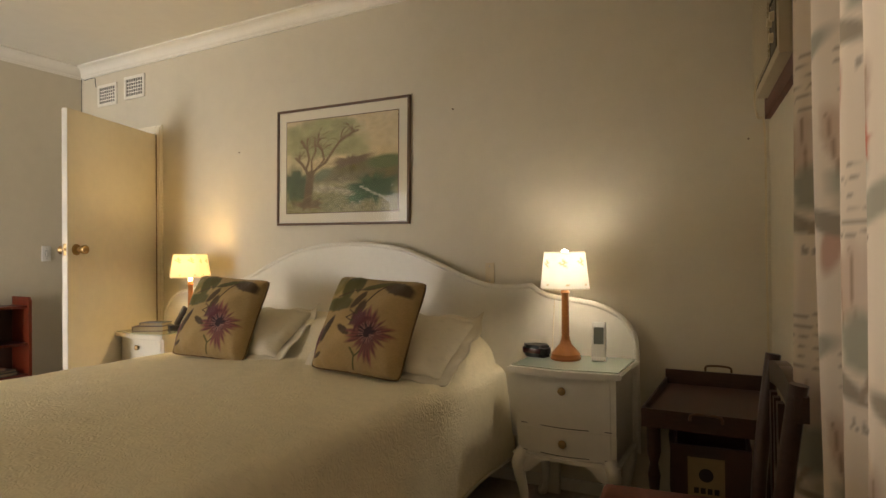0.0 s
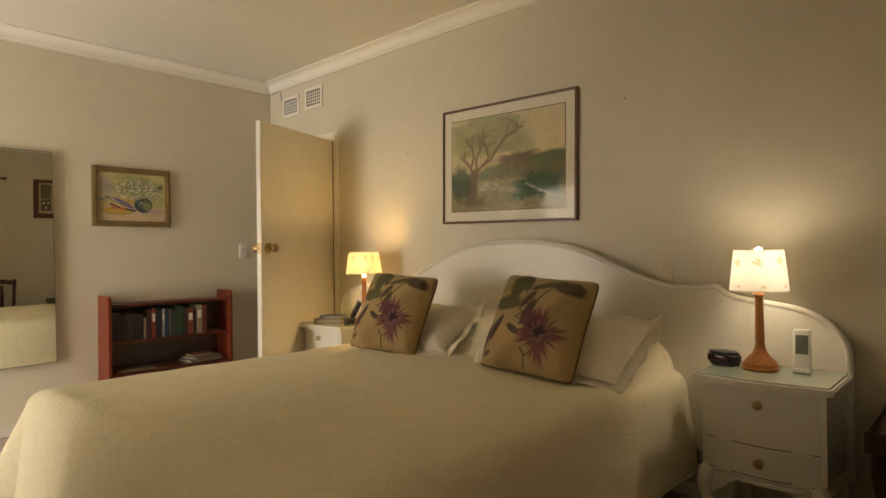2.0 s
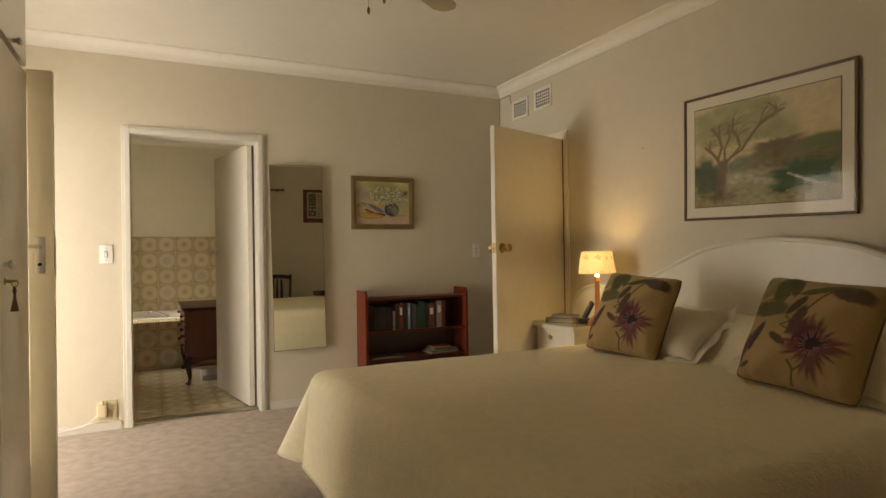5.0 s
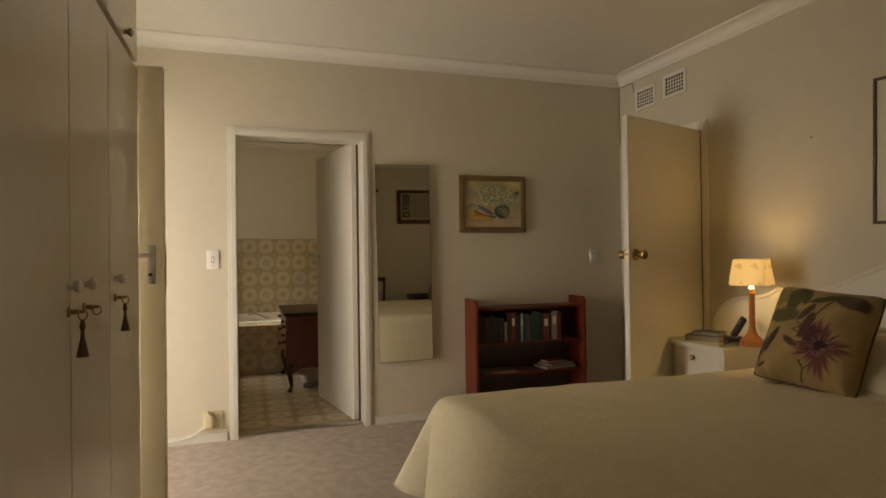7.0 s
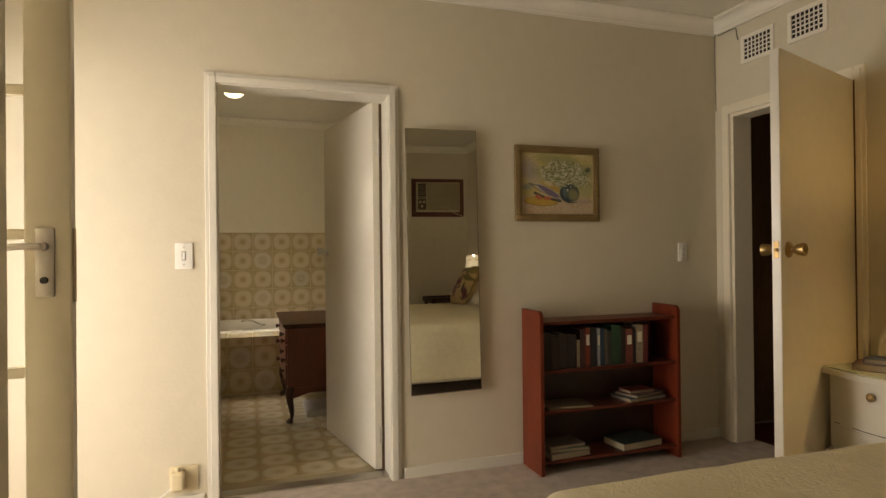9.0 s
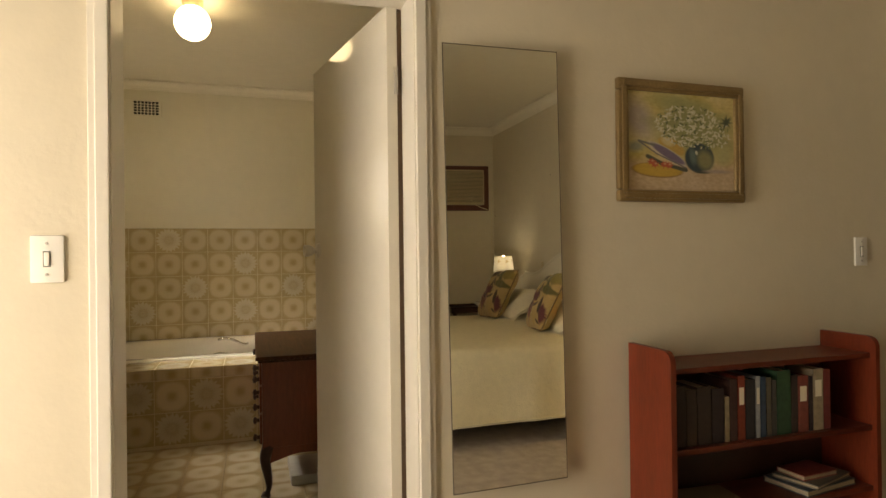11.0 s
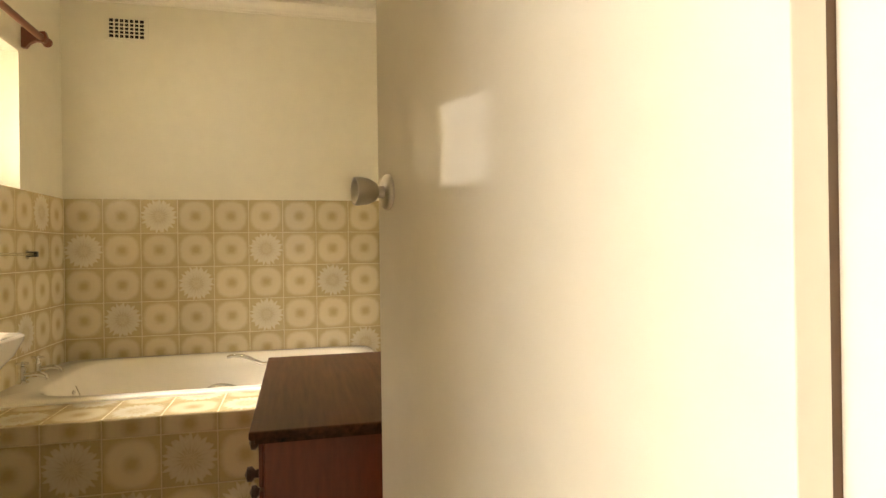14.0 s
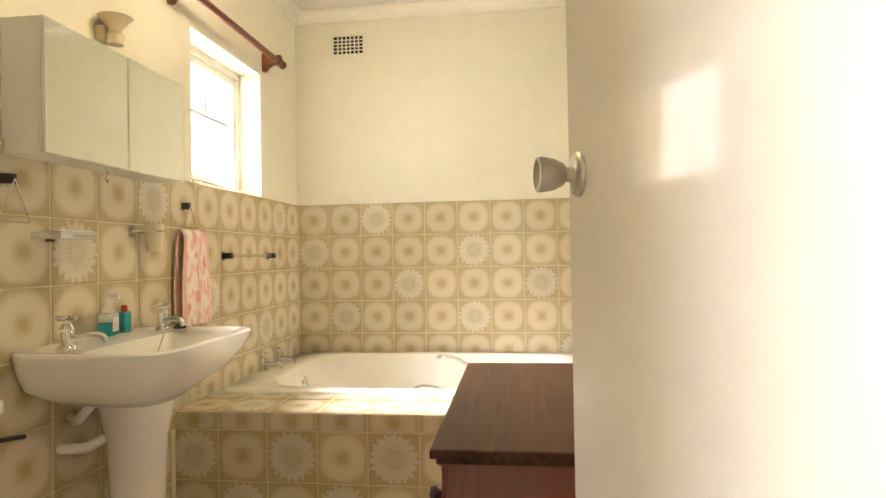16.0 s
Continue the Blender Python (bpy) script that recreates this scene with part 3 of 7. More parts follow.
# ---- built-in wardrobe ----
WY, WX0, WX1 = -0.575, -2.64, 0.84
wd = thing("wardrobe", pose(0, 0, 0), "cream painted built-in wardrobe with ceramic knobs and keys", "wardrobe")
bm = B()
box(bm, WX0, WX1, YS, WY - 0.022, 0.06, H)
part("carcass", bm, M_WARD, wd, smooth=False)
bm = B()
box(bm, WX0 + 0.02, WX1, YS, WY - 0.06, 0.0, 0.06)
part("plinth", bm, M_DARKGAP, wd, smooth=False)
edges = [WX0 + 0.004, -2.11, -1.685, -1.20, -0.66, -0.10, WX1]
for k, (a, b) in enumerate(zip(edges, edges[1:])):
    for z0, z1 in ((0.065, 1.955), (1.985, 2.63)):
        bm = B()
        box(bm, a + 0.003, b - 0.003, WY - 0.020, WY, z0, z1, bevel=0.003)
        dr = part("wardrobe_door", bm, M_WARD, wd, smooth=False)
        kx, kz = (a + 0.11 if k % 2 else b - 0.14, 1.152) if z0 < 1 else ((a + b) / 2, 2.01)
        if k == 0 and z0 < 1:
            kx = -2.18
        if z0 < 1 and k in (1, 2):
            kx = (-1.80, -1.662)[k - 1]
        bm = B()
        lathe(bm, [(0.0, 0.0), (0.009, 0.0), (0.008, 0.010), (0.014, 0.016), (0.015, 0.024), (0.009, 0.030), (0.0, 0.031)], (kx, WY + 0.001, kz), axis="y", seg=16)
        part("knob", bm, M_WHITEPL if z0 < 1 else M_STEEL, dr)
        if z0 < 1 and k < 3:
            bm = B()
            lathe(bm, [(0.0, 0.0), (0.013, 0.0), (0.012, 0.004), (0.006, 0.006), (0.006, 0.02), (0.0, 0.02)], (kx, WY + 0.001, 1.092), axis="y", seg=14)
            tube(bm, [(kx, WY + 0.018, 1.092), (kx, WY + 0.034, 1.092)], 0.004)
            ring = [(kx + 0.004, WY + 0.032 + 0.010 * math.cos(t), 1.084 + 0.012 * math.sin(t)) for t in np.linspace(0, 2 * math.pi, 10)]
            tube(bm, ring, 0.002, 6)
            key = part("key", bm, M_BRASS, dr)
            if k != 1:
                bm = B()
                lathe(bm, [(0.0, 1.075), (0.004, 1.072), (0.007, 1.055), (0.004, 1.045), (0.005, 1.03), (0.014, 0.985), (0.0, 0.985)], (kx, WY + 0.03, 0), seg=12)
                part("tassel", bm, M_FRAMEBROWN, key)

# ---- bed ----
BX, BW, BZ, BY0 = -1.59, 0.93, 0.60, 0.62
bed = thing("bed", pose(BX, 1.65, 0), "double bed with pale base under a cream bedspread", "bed")
bm = B()
box(bm, -0.86, 0.86, -0.98, 1.06, 0.09, 0.34, bevel=0.02)
part("bed_base", bm, M_PILLOW, bed)
bm = B()
box(bm, -0.86, 0.86, -0.97, 1.06, 0.345, 0.545, bevel=0.05, seg=3)
part("mattress", bm, M_PILLOW, bed)
for x in (-0.75, 0.75):
    for y in (-0.85, 0.95):
        bm = B()
        lathe(bm, [(0.0, 0), (0.022, 0), (0.03, 0.09), (0.0, 0.09)], (x, y, 0), seg=14)
        part("leg", bm, M_DARK, bed)


def spread_place(u, v):
    drop = 0.495
    a = (u * 2 - 1) * (BW + drop)                   # across
    b = v * (2.09 + drop) - drop                    # along, from the foot
    da, db = np.maximum(np.abs(a) - BW, 0), np.maximum(-b, 0)
    r = 0.075

    def fold(d):
        t = np.clip(d / r, 0, math.pi / 2)
        rest = np.maximum(d - r * math.pi / 2, 0)
        return r * np.sin(t) + rest * 0.10, r * (1 - np.cos(t)) + rest
    sgn = np.where(a < 0, -1.0, 1.0)
    d = np.maximum(da, db)
    th = np.arctan2(da, db + 1e-9)                  # 0 at the foot, a right angle at the side
    o, zd = fold(d)
    rest = np.maximum(d - r, 0)
    flare = np.where((da > 0) & (db > 0), np.exp(-((th - 0.98) / 0.24) ** 2) - 0.32 * np.exp(-((th - 0.50) / 0.12) ** 2), 0.0)
    o = o + rest * 0.50 * flare
    zd = zd - rest * 0.02 * np.clip(flare, 0, 1)
    skirt = np.clip(zd / 0.25, 0, 1)
    side = (da > 0) & (db <= 0)
    foot = (db > 0) & (da <= 0)
    o = o + skirt * (np.sin(b * 13 + 1.3 * np.sin(b * 5)) * 0.008 * side + np.sin(a * 11 + 1.1 * np.sin(a * 4)) * 0.007 * foot * np.clip((BW - np.abs(a)) / 0.2, 0, 1))
    x = np.clip(a, -BW, BW) * (BW - r * 0.4) / BW + sgn * np.sin(th) * o * (da > 0)
    y = BY0 + r * 0.4 + np.maximum(b, 0) - np.cos(th) * o * (db > 0)
    z = BZ - zd
    lump = np.array([noise.noise(Vector((p * 2.2, q * 2.2, 0))) + 0.5 * noise.noise(Vector((p * 7, q * 7, 3))) for p, q in zip(a, b)])
    top = 1 - np.clip(zd / 0.05, 0, 1)
    head = np.clip((b - 1.60) / 0.36, 0, 1)
    head = head * head * (3 - 2 * head)
    z = z + top * (0.010 * lump + head * (0.20 + 0.02 * lump) * np.sqrt(np.clip((BW - np.abs(a) + 0.02) / 0.22, 0, 1)))
    crown = 0.025 * np.clip(1 - (a / BW) ** 2, 0, 1)
    return BX + x, y, np.maximum(z + crown * top, 0.10)


sp = sheet("bedspread", 150, 130, spread_place, None, M_SPREAD, None)
so = sp.modifiers.new("thickness", "SOLIDIFY")
so.thickness, so.offset = 0.008, -1
bm = B()
s = np.linspace(0, 1, 60)
rim = np.stack(spread_place(np.concatenate((np.zeros(60), s[1:-1], np.ones(60))), np.concatenate((1 - s, np.zeros(58), s))), 1)
tube(bm, [tuple(p) for p in rim], 0.0055, 7)
part("hem", bm, M_PILLOW, sp, "corded cream hem")
tagged(sp, "cream quilted cotton bedspread draped over the bed", "bedspread")

# headboard with a tall centre and lower ends behind the tables
hb = thing("headboard", pose(BX, 2.735, 0), "white lacquered curved headboard spanning bed and side tables", "headboard")
half = [(0.0, 1.213), (0.20, 1.200), (0.40, 1.165), (0.60, 1.090), (0.75, 1.025), (0.88, 0.985), (1.00, 0.978), (1.11, 0.988)]
wing = [(1.11, 0.988), (1.16, 0.955), (1.24, 0.932), (1.34, 0.920), (1.44, 0.900), (1.53, 0.855), (1.59, 0.780), (1.603, 0.700)]
edge_r = smooth_path(half, 6)[:-1] + smooth_path(wing, 6)
top_line = [(-x, z) for x, z in reversed(edge_r)] + edge_r[1:]
bm = B()
slab(bm, [(-1.603, 0.25)] + top_line + [(1.603, 0.25)], -0.014, 0.014)
part("panel", bm, M_WHITEFURN, hb, smooth=False)
bm = B()
tube(bm, [(x, -0.008, z) for x, z in [(-1.603, 0.25)] + top_line + [(1.603, 0.25)]], 0.0135, 10)
part("edge_moulding", bm, M_WHITEFURN, hb)
for x in (-1.2, 1.2):
    bm = B()
    box(bm, x - 0.04, x + 0.04, -0.012, 0.012, 0.0, 0.249)
    part("leg", bm, M_WHITEFURN, hb, smooth=False)


# ---- pillows and cushions ----
def pillow_place(w, h, t, pinch, flange, side):
    def place(u, v):
        x, y = u * 2 - 1, v * 2 - 1
        f = np.clip((1 - np.abs(x) ** 3.5) * (1 - np.abs(y) ** 3.5), 0, 1) ** 0.55
        k = 1 - pinch * (1 - (x * x + y * y) / 2)
        ripple = 0.004 * np.sin(x * 23 + y * 5) * (1 - f)
        return x * w / 2 * (k + flange), y * h / 2 * (k + flange), side * (t / 2 * f + 0.003) + ripple
    return place


def cushion(name, m, w, h, t, front, label, category, mat, plain, group=""):
    c = thing(name, m, label, category, group)
    def stuffed(t, side):
        flat = pillow_place(w, h, t, 0.085, 0.0, side)

        def place(u, v):
            x, y, z = flat(u, v)
            a, b = u * 2 - 1, v * 2 - 1
            k = 1 - 0.05 * (np.abs(a) * np.abs(b)) ** 7
            dent = 0.010 * np.sin(a * 4.2 + 0.6) * np.cos(b * 3.7 - 0.4) + 0.004 * np.sin(a * 9 - b * 7)
            return x * k, y * k, z + side * dent * np.clip(np.abs(z) / 0.05, 0, 1)
        return place
    sheet("front", 120, 120, stuffed(t, 1), front, mat, c)
    sheet("back", 24, 24, stuffed(t * 0.8, -1), (lambda u, v: np.tile(plain, (len(u), 1))), mat, c)
    bm = B()
    f = stuffed(0.0, 0)
    s = np.linspace(0, 1, 40)[:-1]
    us = np.concatenate((s, np.ones(39), 1 - s, np.zeros(39)))
    vs = np.concatenate((np.zeros(39), s, np.ones(39), 1 - s))
    X, Y, Z = f(us, vs)
    loop = [(x, y, 0) for x, y in zip(X, Y)]
    tube(bm, loop + loop[:1], 0.005, 7)
    part("piping", bm, M_CUSHPIPE, c)
    return c


M_CUSHPIPE = material("brown_piping", (0.16, 0.10, 0.04), 0.8)
TAN = (0.40, 0.275, 0.115)


def flower_print(u, v):
    """Tapestry: tan ground, olive leaves above, a purple spiky bloom below."""
    rgb = np.tile(TAN, (len(u), 1)) * (0.92 + 0.16 * np.random.rand(len(u), 1))
    cloud = np.array([noise.noise(Vector((p * 4, q * 4, 1))) for p, q in zip(u, v)])[:, None]
    rgb = rgb * (1 + 0.12 * cloud)
    olive, brown, dark = (0.105, 0.095, 0.028), (0.085, 0.055, 0.026), (0.05, 0.028, 0.016)
    for cx, cy, rx, ry, t, c in ((0.10, 0.86, 0.10, 0.12, -20, (0.22, 0.17, 0.05)), (0.26, 0.83, 0.07, 0.17, -8, olive), (0.80, 0.87, 0.17, 0.075, -14, brown),
                                 (0.56, 0.88, 0.16, 0.035, 26, olive), (0.18, 0.64, 0.19, 0.075, 8, olive), (0.43, 0.70, 0.035, 0.12, -35, brown),
                                 (0.14, 0.36, 0.04, 0.15, -14, dark), (0.47, 0.56, 0.055, 0.15, -18, brown), (0.35, 0.36, 0.10, 0.035, -28, brown),
                                 (0.10, 0.10, 0.05, 0.02, 30, brown), (0.36, 0.88, 0.05, 0.10, 12, olive)):
        rgb = dab(rgb, u, v, cx, cy, rx, ry, t, c, 0.25, 0.05, cx * 9)
    rgb = stroke(rgb, u, v, [(0.68, 0.93), (0.60, 0.82), (0.52, 0.66), (0.48, 0.50)], 0.008, brown)
    rgb = stroke(rgb, u, v, [(0.15, 0.72), (0.33, 0.80), (0.55, 0.84)], 0.006, brown)
    rgb = stroke(rgb, u, v, [(0.36, 0.58), (0.42, 0.55), (0.33, 0.50), (0.40, 0.47)], 0.006, brown)
    rgb = stroke(rgb, u, v, [(0.53, 0.02), (0.53, 0.13), (0.48, 0.19)], 0.010, olive)
    rgb = stroke(rgb, u, v, [(0.53, 0.12), (0.60, 0.18)], 0.008, olive)
    cx, cy = 0.655, 0.345
    a, r = np.arctan2(v - cy, u - cx), np.hypot(u - cx, (v - cy) * 0.92)
    ray = 0.225 + 0.026 * np.sin(a * 23) + 0.022 * np.sin(a * 14 + 2) + 0.04 * np.sin(a * 4 + 1)
    w = np.clip((ray - r) / 0.07, 0, 1)[:, None] * 0.9
    inner = (0.5 + 0.5 * np.sin(a * 34 + 5 * r))[:, None] * np.clip(r / 0.2, 0, 1)[:, None]
    rgb = rgb * (1 - w) + w * (np.array((0.10, 0.022, 0.036)) * (1 - inner) + np.array((0.26, 0.065, 0.065)) * inner)
    rgb = dab(rgb, u, v, 0.05, 0.24, 0.045, 0.15, -8, (0.10, 0.022, 0.030), 0.4, 0.1, 2)
    rgb = dab(rgb, u, v, cx - 0.14, cy + 0.14, 0.10, 0.10, 35, (0.11, 0.026, 0.034), 0.5, 0.2, 2)
    rgb = dab(rgb, u, v, cx - 0.02, cy + 0.02, 0.085, 0.075, 10, (0.035, 0.014, 0.022), 0.5, 0.2, 5)
    for k in range(22):
        t = k * 2.4
        q = 0.02 + 0.075 * ((k * 0.618) % 1)
        rgb = stroke(rgb, u, v, [(cx + q * math.cos(t), cy + q * math.sin(t)), (cx + (q + 0.05) * math.cos(t), cy + (q + 0.05) * math.sin(t))], 0.004, (0.30, 0.15, 0.13))
    return rgb


def leaning(x, y, z, lean, turn, spin=0):
    return pose(x, y, z) @ pose(0, 0, 0, 0, 0, turn) @ pose(0, 0, 0, lean, 0, 0) @ pose(0, 0, 0, 0, 0, spin)


for m, w, h in ((leaning(-1.06, 2.185, 0.825, 62, 4, -4), 0.475, 0.465), (leaning(-2.01, 2.185, 0.825, 62, 16, -5), 0.43, 0.46)):
    cushion("scatter_cushion", m, w, h, 0.18, flower_print, "tan tapestry cushion with purple flower and leaves", "cushion", M_PRINT, TAN, "cushions on the bed")
cream = lambda u, v: np.tile((0.74, 0.67, 0.52), (len(u), 1)) * (1 - 0.05 * (np.sin(u * 40) * np.sin(v * 33) > 0.75))[:, None]
M_PILLOWP = painted("embroidered_pillow_cotton", 0.9, 0.6, 110, 0.1)


def bed_pillow(m, label, w=0.70, curl=1):
    """Soft slumped pillow in a case with a wide scalloped flange that curls at one corner."""
    p = thing("pillow", m, label, "pillow", "pillows on the bed")

    def body(side, t):
        flat = pillow_place(w, 0.40, t, 0.05, 0.0, side)

        def place(u, v):
            x, y, z = flat(u, v)
            sag = 0.012 * np.sin(x * 9 + 1) * np.cos(y * 11) + 0.006 * np.sin(x * 23 - y * 17)
            return x, y, z + sag * np.clip(np.abs(z) / 0.03, 0, 1) - 0.10 * x * x
        return place
    sheet("front", 60, 44, body(1, 0.14), cream, M_PILLOWP, p)
    sheet("back", 24, 20, body(-1, 0.10), cream, M_PILLOWP, p)

    def rim(u, v):
        x, y = u * 2 - 1, v * 2 - 1
        k = 1.13 + 0.016 * np.cos(np.arctan2(y, x) * 12)
        corner = np.clip(curl * x, 0, 1) ** 6 * np.clip(y, 0, 1) ** 4
        edge = np.maximum(np.abs(x), np.abs(y)) ** 6
        return x * w / 2 * k, y * 0.20 * k * 1.03, edge * (0.010 * np.sin(x * 11 + 2) + 0.010 * np.sin(y * 9)) - 0.10 * (x * w / 2) ** 2 + 0.05 * corner - 0.002
    fl = sheet("flange", 50, 40, rim, cream, M_PILLOWP, p)
    so = fl.modifiers.new("thickness", "SOLIDIFY")
    so.thickness = 0.004


bed_pillow(leaning(-1.03, 2.33, 0.735, 29, 3, -3), "cream embroidered pillow with scalloped edge behind the cushion")
bed_pillow(leaning(-1.99, 2.34, 0.730, 27, 6, 2), "cream embroidered pillow slumped against the head of the bed", 0.62)


# ---- bedside tables ----
def front_curve(w, y, bulge):
    """Serpentine front edge, left to right."""
    pts = []
    for k in range(25):
        t = k / 24 * 2 - 1
        pts.append((t * w / 2, y - bulge * (0.55 + 0.45 * math.cos(t * math.pi)) * (1 - abs(t) ** 6) - 0.004))
    return pts


def bedside(x, label):
    b = thing("bedside_table", pose(x, 2.53, 0), label, "bedside table", "bedside tables")
    w, y0, y1 = 0.45, -0.175, 0.185
    bm = B()
    slab(bm, front_curve(w - 0.03, y0 + 0.035, 0.022) + [((w - 0.03) / 2, y1), (-(w - 0.03) / 2, y1)], 0.30, 0.640, "z")
    part("body", bm, M_WHITEFURN, b, smooth=False)
    bm = B()
    slab(bm, front_curve(w + 0.03, y0, 0.028) + [((w + 0.03) / 2, y1), (-(w + 0.03) / 2, y1)], 0.6405, 0.664, "z")
    bmesh.ops.bevel(bm, geom=[e for e in bm.edges if abs(e.verts[0].co.z - e.verts[1].co.z) < 1e-4], offset=0.006, segments=2, affect="EDGES")
    part("top", bm, M_WHITEFURN, b, smooth=False)
    bm = B()
    slab(bm, front_curve(w, y0 + 0.012, 0.024) + [(w / 2, y1 - 0.01), (-w / 2, y1 - 0.01)], 0.6645, 0.670, "z")
    part("glass_top", bm, M_GLASSTOP, b, "green-tinted protective glass", smooth=False)
    for z0, z1, kz in ((0.425, 0.628, 0.578), (0.310, 0.412, 0.362)):
        bm = B()
        slab(bm, front_curve(w - 0.075, y0 + 0.030, 0.022) + list(reversed(front_curve(w - 0.075, y0 + 0.046, 0.022))), z0, z1, "z")
        dr = part("drawer", bm, M_WHITEFURN, b, smooth=False)
        bm = B()
        slab(bm, front_curve(w - 0.066, y0 + 0.0335, 0.022) + list(reversed(front_curve(w - 0.066, y0 + 0.05, 0.022))), z0 - 0.004, z0 - 0.0005, "z")
        part("drawer_gap", bm, M_DARKGAP, dr, smooth=False)
        bm = B()
        lathe(bm, [(0.0, 0.0), (0.008, 0.0), (0.008, -0.008), (0.016, -0.012), (0.017, -0.018), (0.010, -0.024), (0.0, -0.025)], (0, y0 + 0.006, kz), axis="y", seg=18)
        part("knob", bm, M_BRASS, dr)
    bm = B()
    slab(bm, front_curve(w + 0.005, y0 + 0.018, 0.024) + [((w + 0.005) / 2, y1), (-(w + 0.005) / 2, y1)], 0.284, 0.2995, "z")
    bmesh.ops.bevel(bm, geom=[e for e in bm.edges if abs(e.verts[0].co.z - e.verts[1].co.z) < 1e-4], offset=0.005, segments=2, affect="EDGES")
    part("base_moulding", bm, M_WHITEFURN, b, smooth=False)
    for sx in (-1, 1):
        bm = B()
        slab(bm, [(sx * (w / 2 - 0.03), 0.283), (sx * (w / 2 - 0.15), 0.283), (sx * (w / 2 - 0.115), 0.262), (sx * (w / 2 - 0.085), 0.232), (sx * (w / 2 - 0.06), 0.215), (sx * (w / 2 - 0.03), 0.21)], y0 + 0.016, y0 + 0.034, "y")
        part("bracket", bm, M_WHITEFURN, b, smooth=False)
        for yy in (y0 + 0.04, y1 - 0.04):
            out = -1 if yy < 0 else 1
            path = smooth_path([(sx * (w / 2 - 0.045), yy, 0.30), (sx * (w / 2 - 0.022), yy + out * 0.022, 0.245), (sx * (w / 2 - 0.04), yy + out * 0.006, 0.12), (sx * (w / 2 - 0.035), yy + out * 0.010, 0.05), (sx * (w / 2 - 0.012), yy + out * 0.03, 0.012)], 6)
            n = len(path)
            bm = B()
            tube(bm, path, 0.02, 10, [0.034 - 0.021 * min(1, k / n * 1.4) + (0.010 if k > n - 4 else 0) for k in range(n)])
            part("leg", bm, M_WHITEFURN, b)
    return b


bedside(-0.215, "white lacquered bedside table with two drawers and cabriole legs")
bedside(-2.965, "white lacquered bedside table beside the open door")
ZT = 0.670


def lamp(at, profile, shade_fn, label, bulb_mat, colour, watts, shade_z):
    l = thing("table_lamp", pose(*at), label, "table lamp", "bedside lamps")
    bm = B()
    lathe(bm, profile[0], seg=32)
    part("base", bm, M_PINE, l)
    bm = B()
    lathe(bm, profile[1], seg=20)
    part("stem", bm, M_PINE, l)
    shade_fn(l)
    bm = B()
    lathe(bm, [(0.0, 0.325), (0.011, 0.325), (0.012, 0.36), (0.022, 0.395), (0.026, 0.43), (0.021, 0.465), (0.012, 0.485), (0.0, 0.492)], seg=16)
    ob = part("bulb", bm, bulb_mat, l)
    ob.visible_shadow = False
    bulb("lamp_light", (at[0], at[1], at[2] + 0.43), watts, colour, 0.03)
    return l


def sprigs(seed, n, ground):
    rs = np.random.RandomState(seed)
    spots = [((k + 0.5) / n, 0.68 + 0.06 * rs.rand(), rs.rand()) for k in range(n)]

    def print_(u, v):
        rgb = np.tile(ground, (len(u), 1))
        for cx, cy, r in spots:
            rgb = stroke(rgb, u, v, [(cx, cy + 0.12), (cx + 0.01, cy - 0.08)], 0.005, (0.45, 0.36, 0.2))
            for dx, dy in ((0.012, 0.05), (-0.014, 0.0), (0.012, -0.05)):
                rgb = dab(rgb, u, v, cx + dx, cy + dy, 0.012, 0.05, 20, (0.42, 0.31, 0.16), 0.6)
            rgb = dab(rgb, u, v, cx + 0.03, 0.12, 0.012, 0.03, 0, (0.45, 0.36, 0.2), 0.6)
        rgb[v < 0.025] = (0.40, 0.34, 0.22)
        rgb[v > 0.985] = (0.40, 0.34, 0.22)
        return rgb
    return print_


def round_shade(l):
    def place(u, v):
        r = 0.108 - 0.018 * v
        return r * np.cos(u * 2 * math.pi), r * np.sin(u * 2 * math.pi), 0.315 + 0.165 * v
    sheet("shade", 120, 24, place, sprigs(3, 7, (0.64, 0.61, 0.54)), M_SHADE, l)


def square_shade(l):
    def place(u, v):
        half = 0.098 - 0.019 * v
        s = u * 4
        k, f = np.minimum(s.astype(int), 3), (s - np.minimum(s.astype(int), 3)) * 2 - 1
        x = np.choose(k, [f, np.ones_like(f), -f, -np.ones_like(f)])
        y = np.choose(k, [-np.ones_like(f), f, np.ones_like(f), -f])
        n = np.maximum(1, np.hypot(x, y) / 1.36)
        x, y = x / n * half, y / n * half
        c, si = math.cos(radians(27)), math.sin(radians(27))
        return x * c - y * si, x * si + y * c, 0.345 + 0.148 * v
    sheet("shade", 120, 20, place, sprigs(8, 8, (0.64, 0.56, 0.40)), M_SHADE, l)


BASE = [(0.0, 0.0), (0.064, 0.0), (0.068, 0.008), (0.062, 0.018), (0.064, 0.026), (0.056, 0.036), (0.044, 0.050), (0.028, 0.066), (0.022, 0.080), (0.0, 0.080)]
STEM = [(0.0, 0.0805), (0.024, 0.0805), (0.018, 0.092), (0.0195, 0.10), (0.0165, 0.106), (0.0175, 0.12), (0.0155, 0.29), (0.021, 0.298), (0.017, 0.306), (0.012, 0.325), (0.0, 0.325)]
lamp((-0.265, 2.575, ZT), (BASE, STEM), round_shade, "turned orange pine lamp, lit, with round cream shade", M_BULB_W, (1.0, 0.94, 0.82), 2.0, 0.3)
lamp((-2.725, 2.56, ZT), (BASE, STEM), square_shade, "turned orange pine lamp, lit, with square floral shade", M_BULB_Y, (1.0, 0.66, 0.25), 6.3, 0.3)
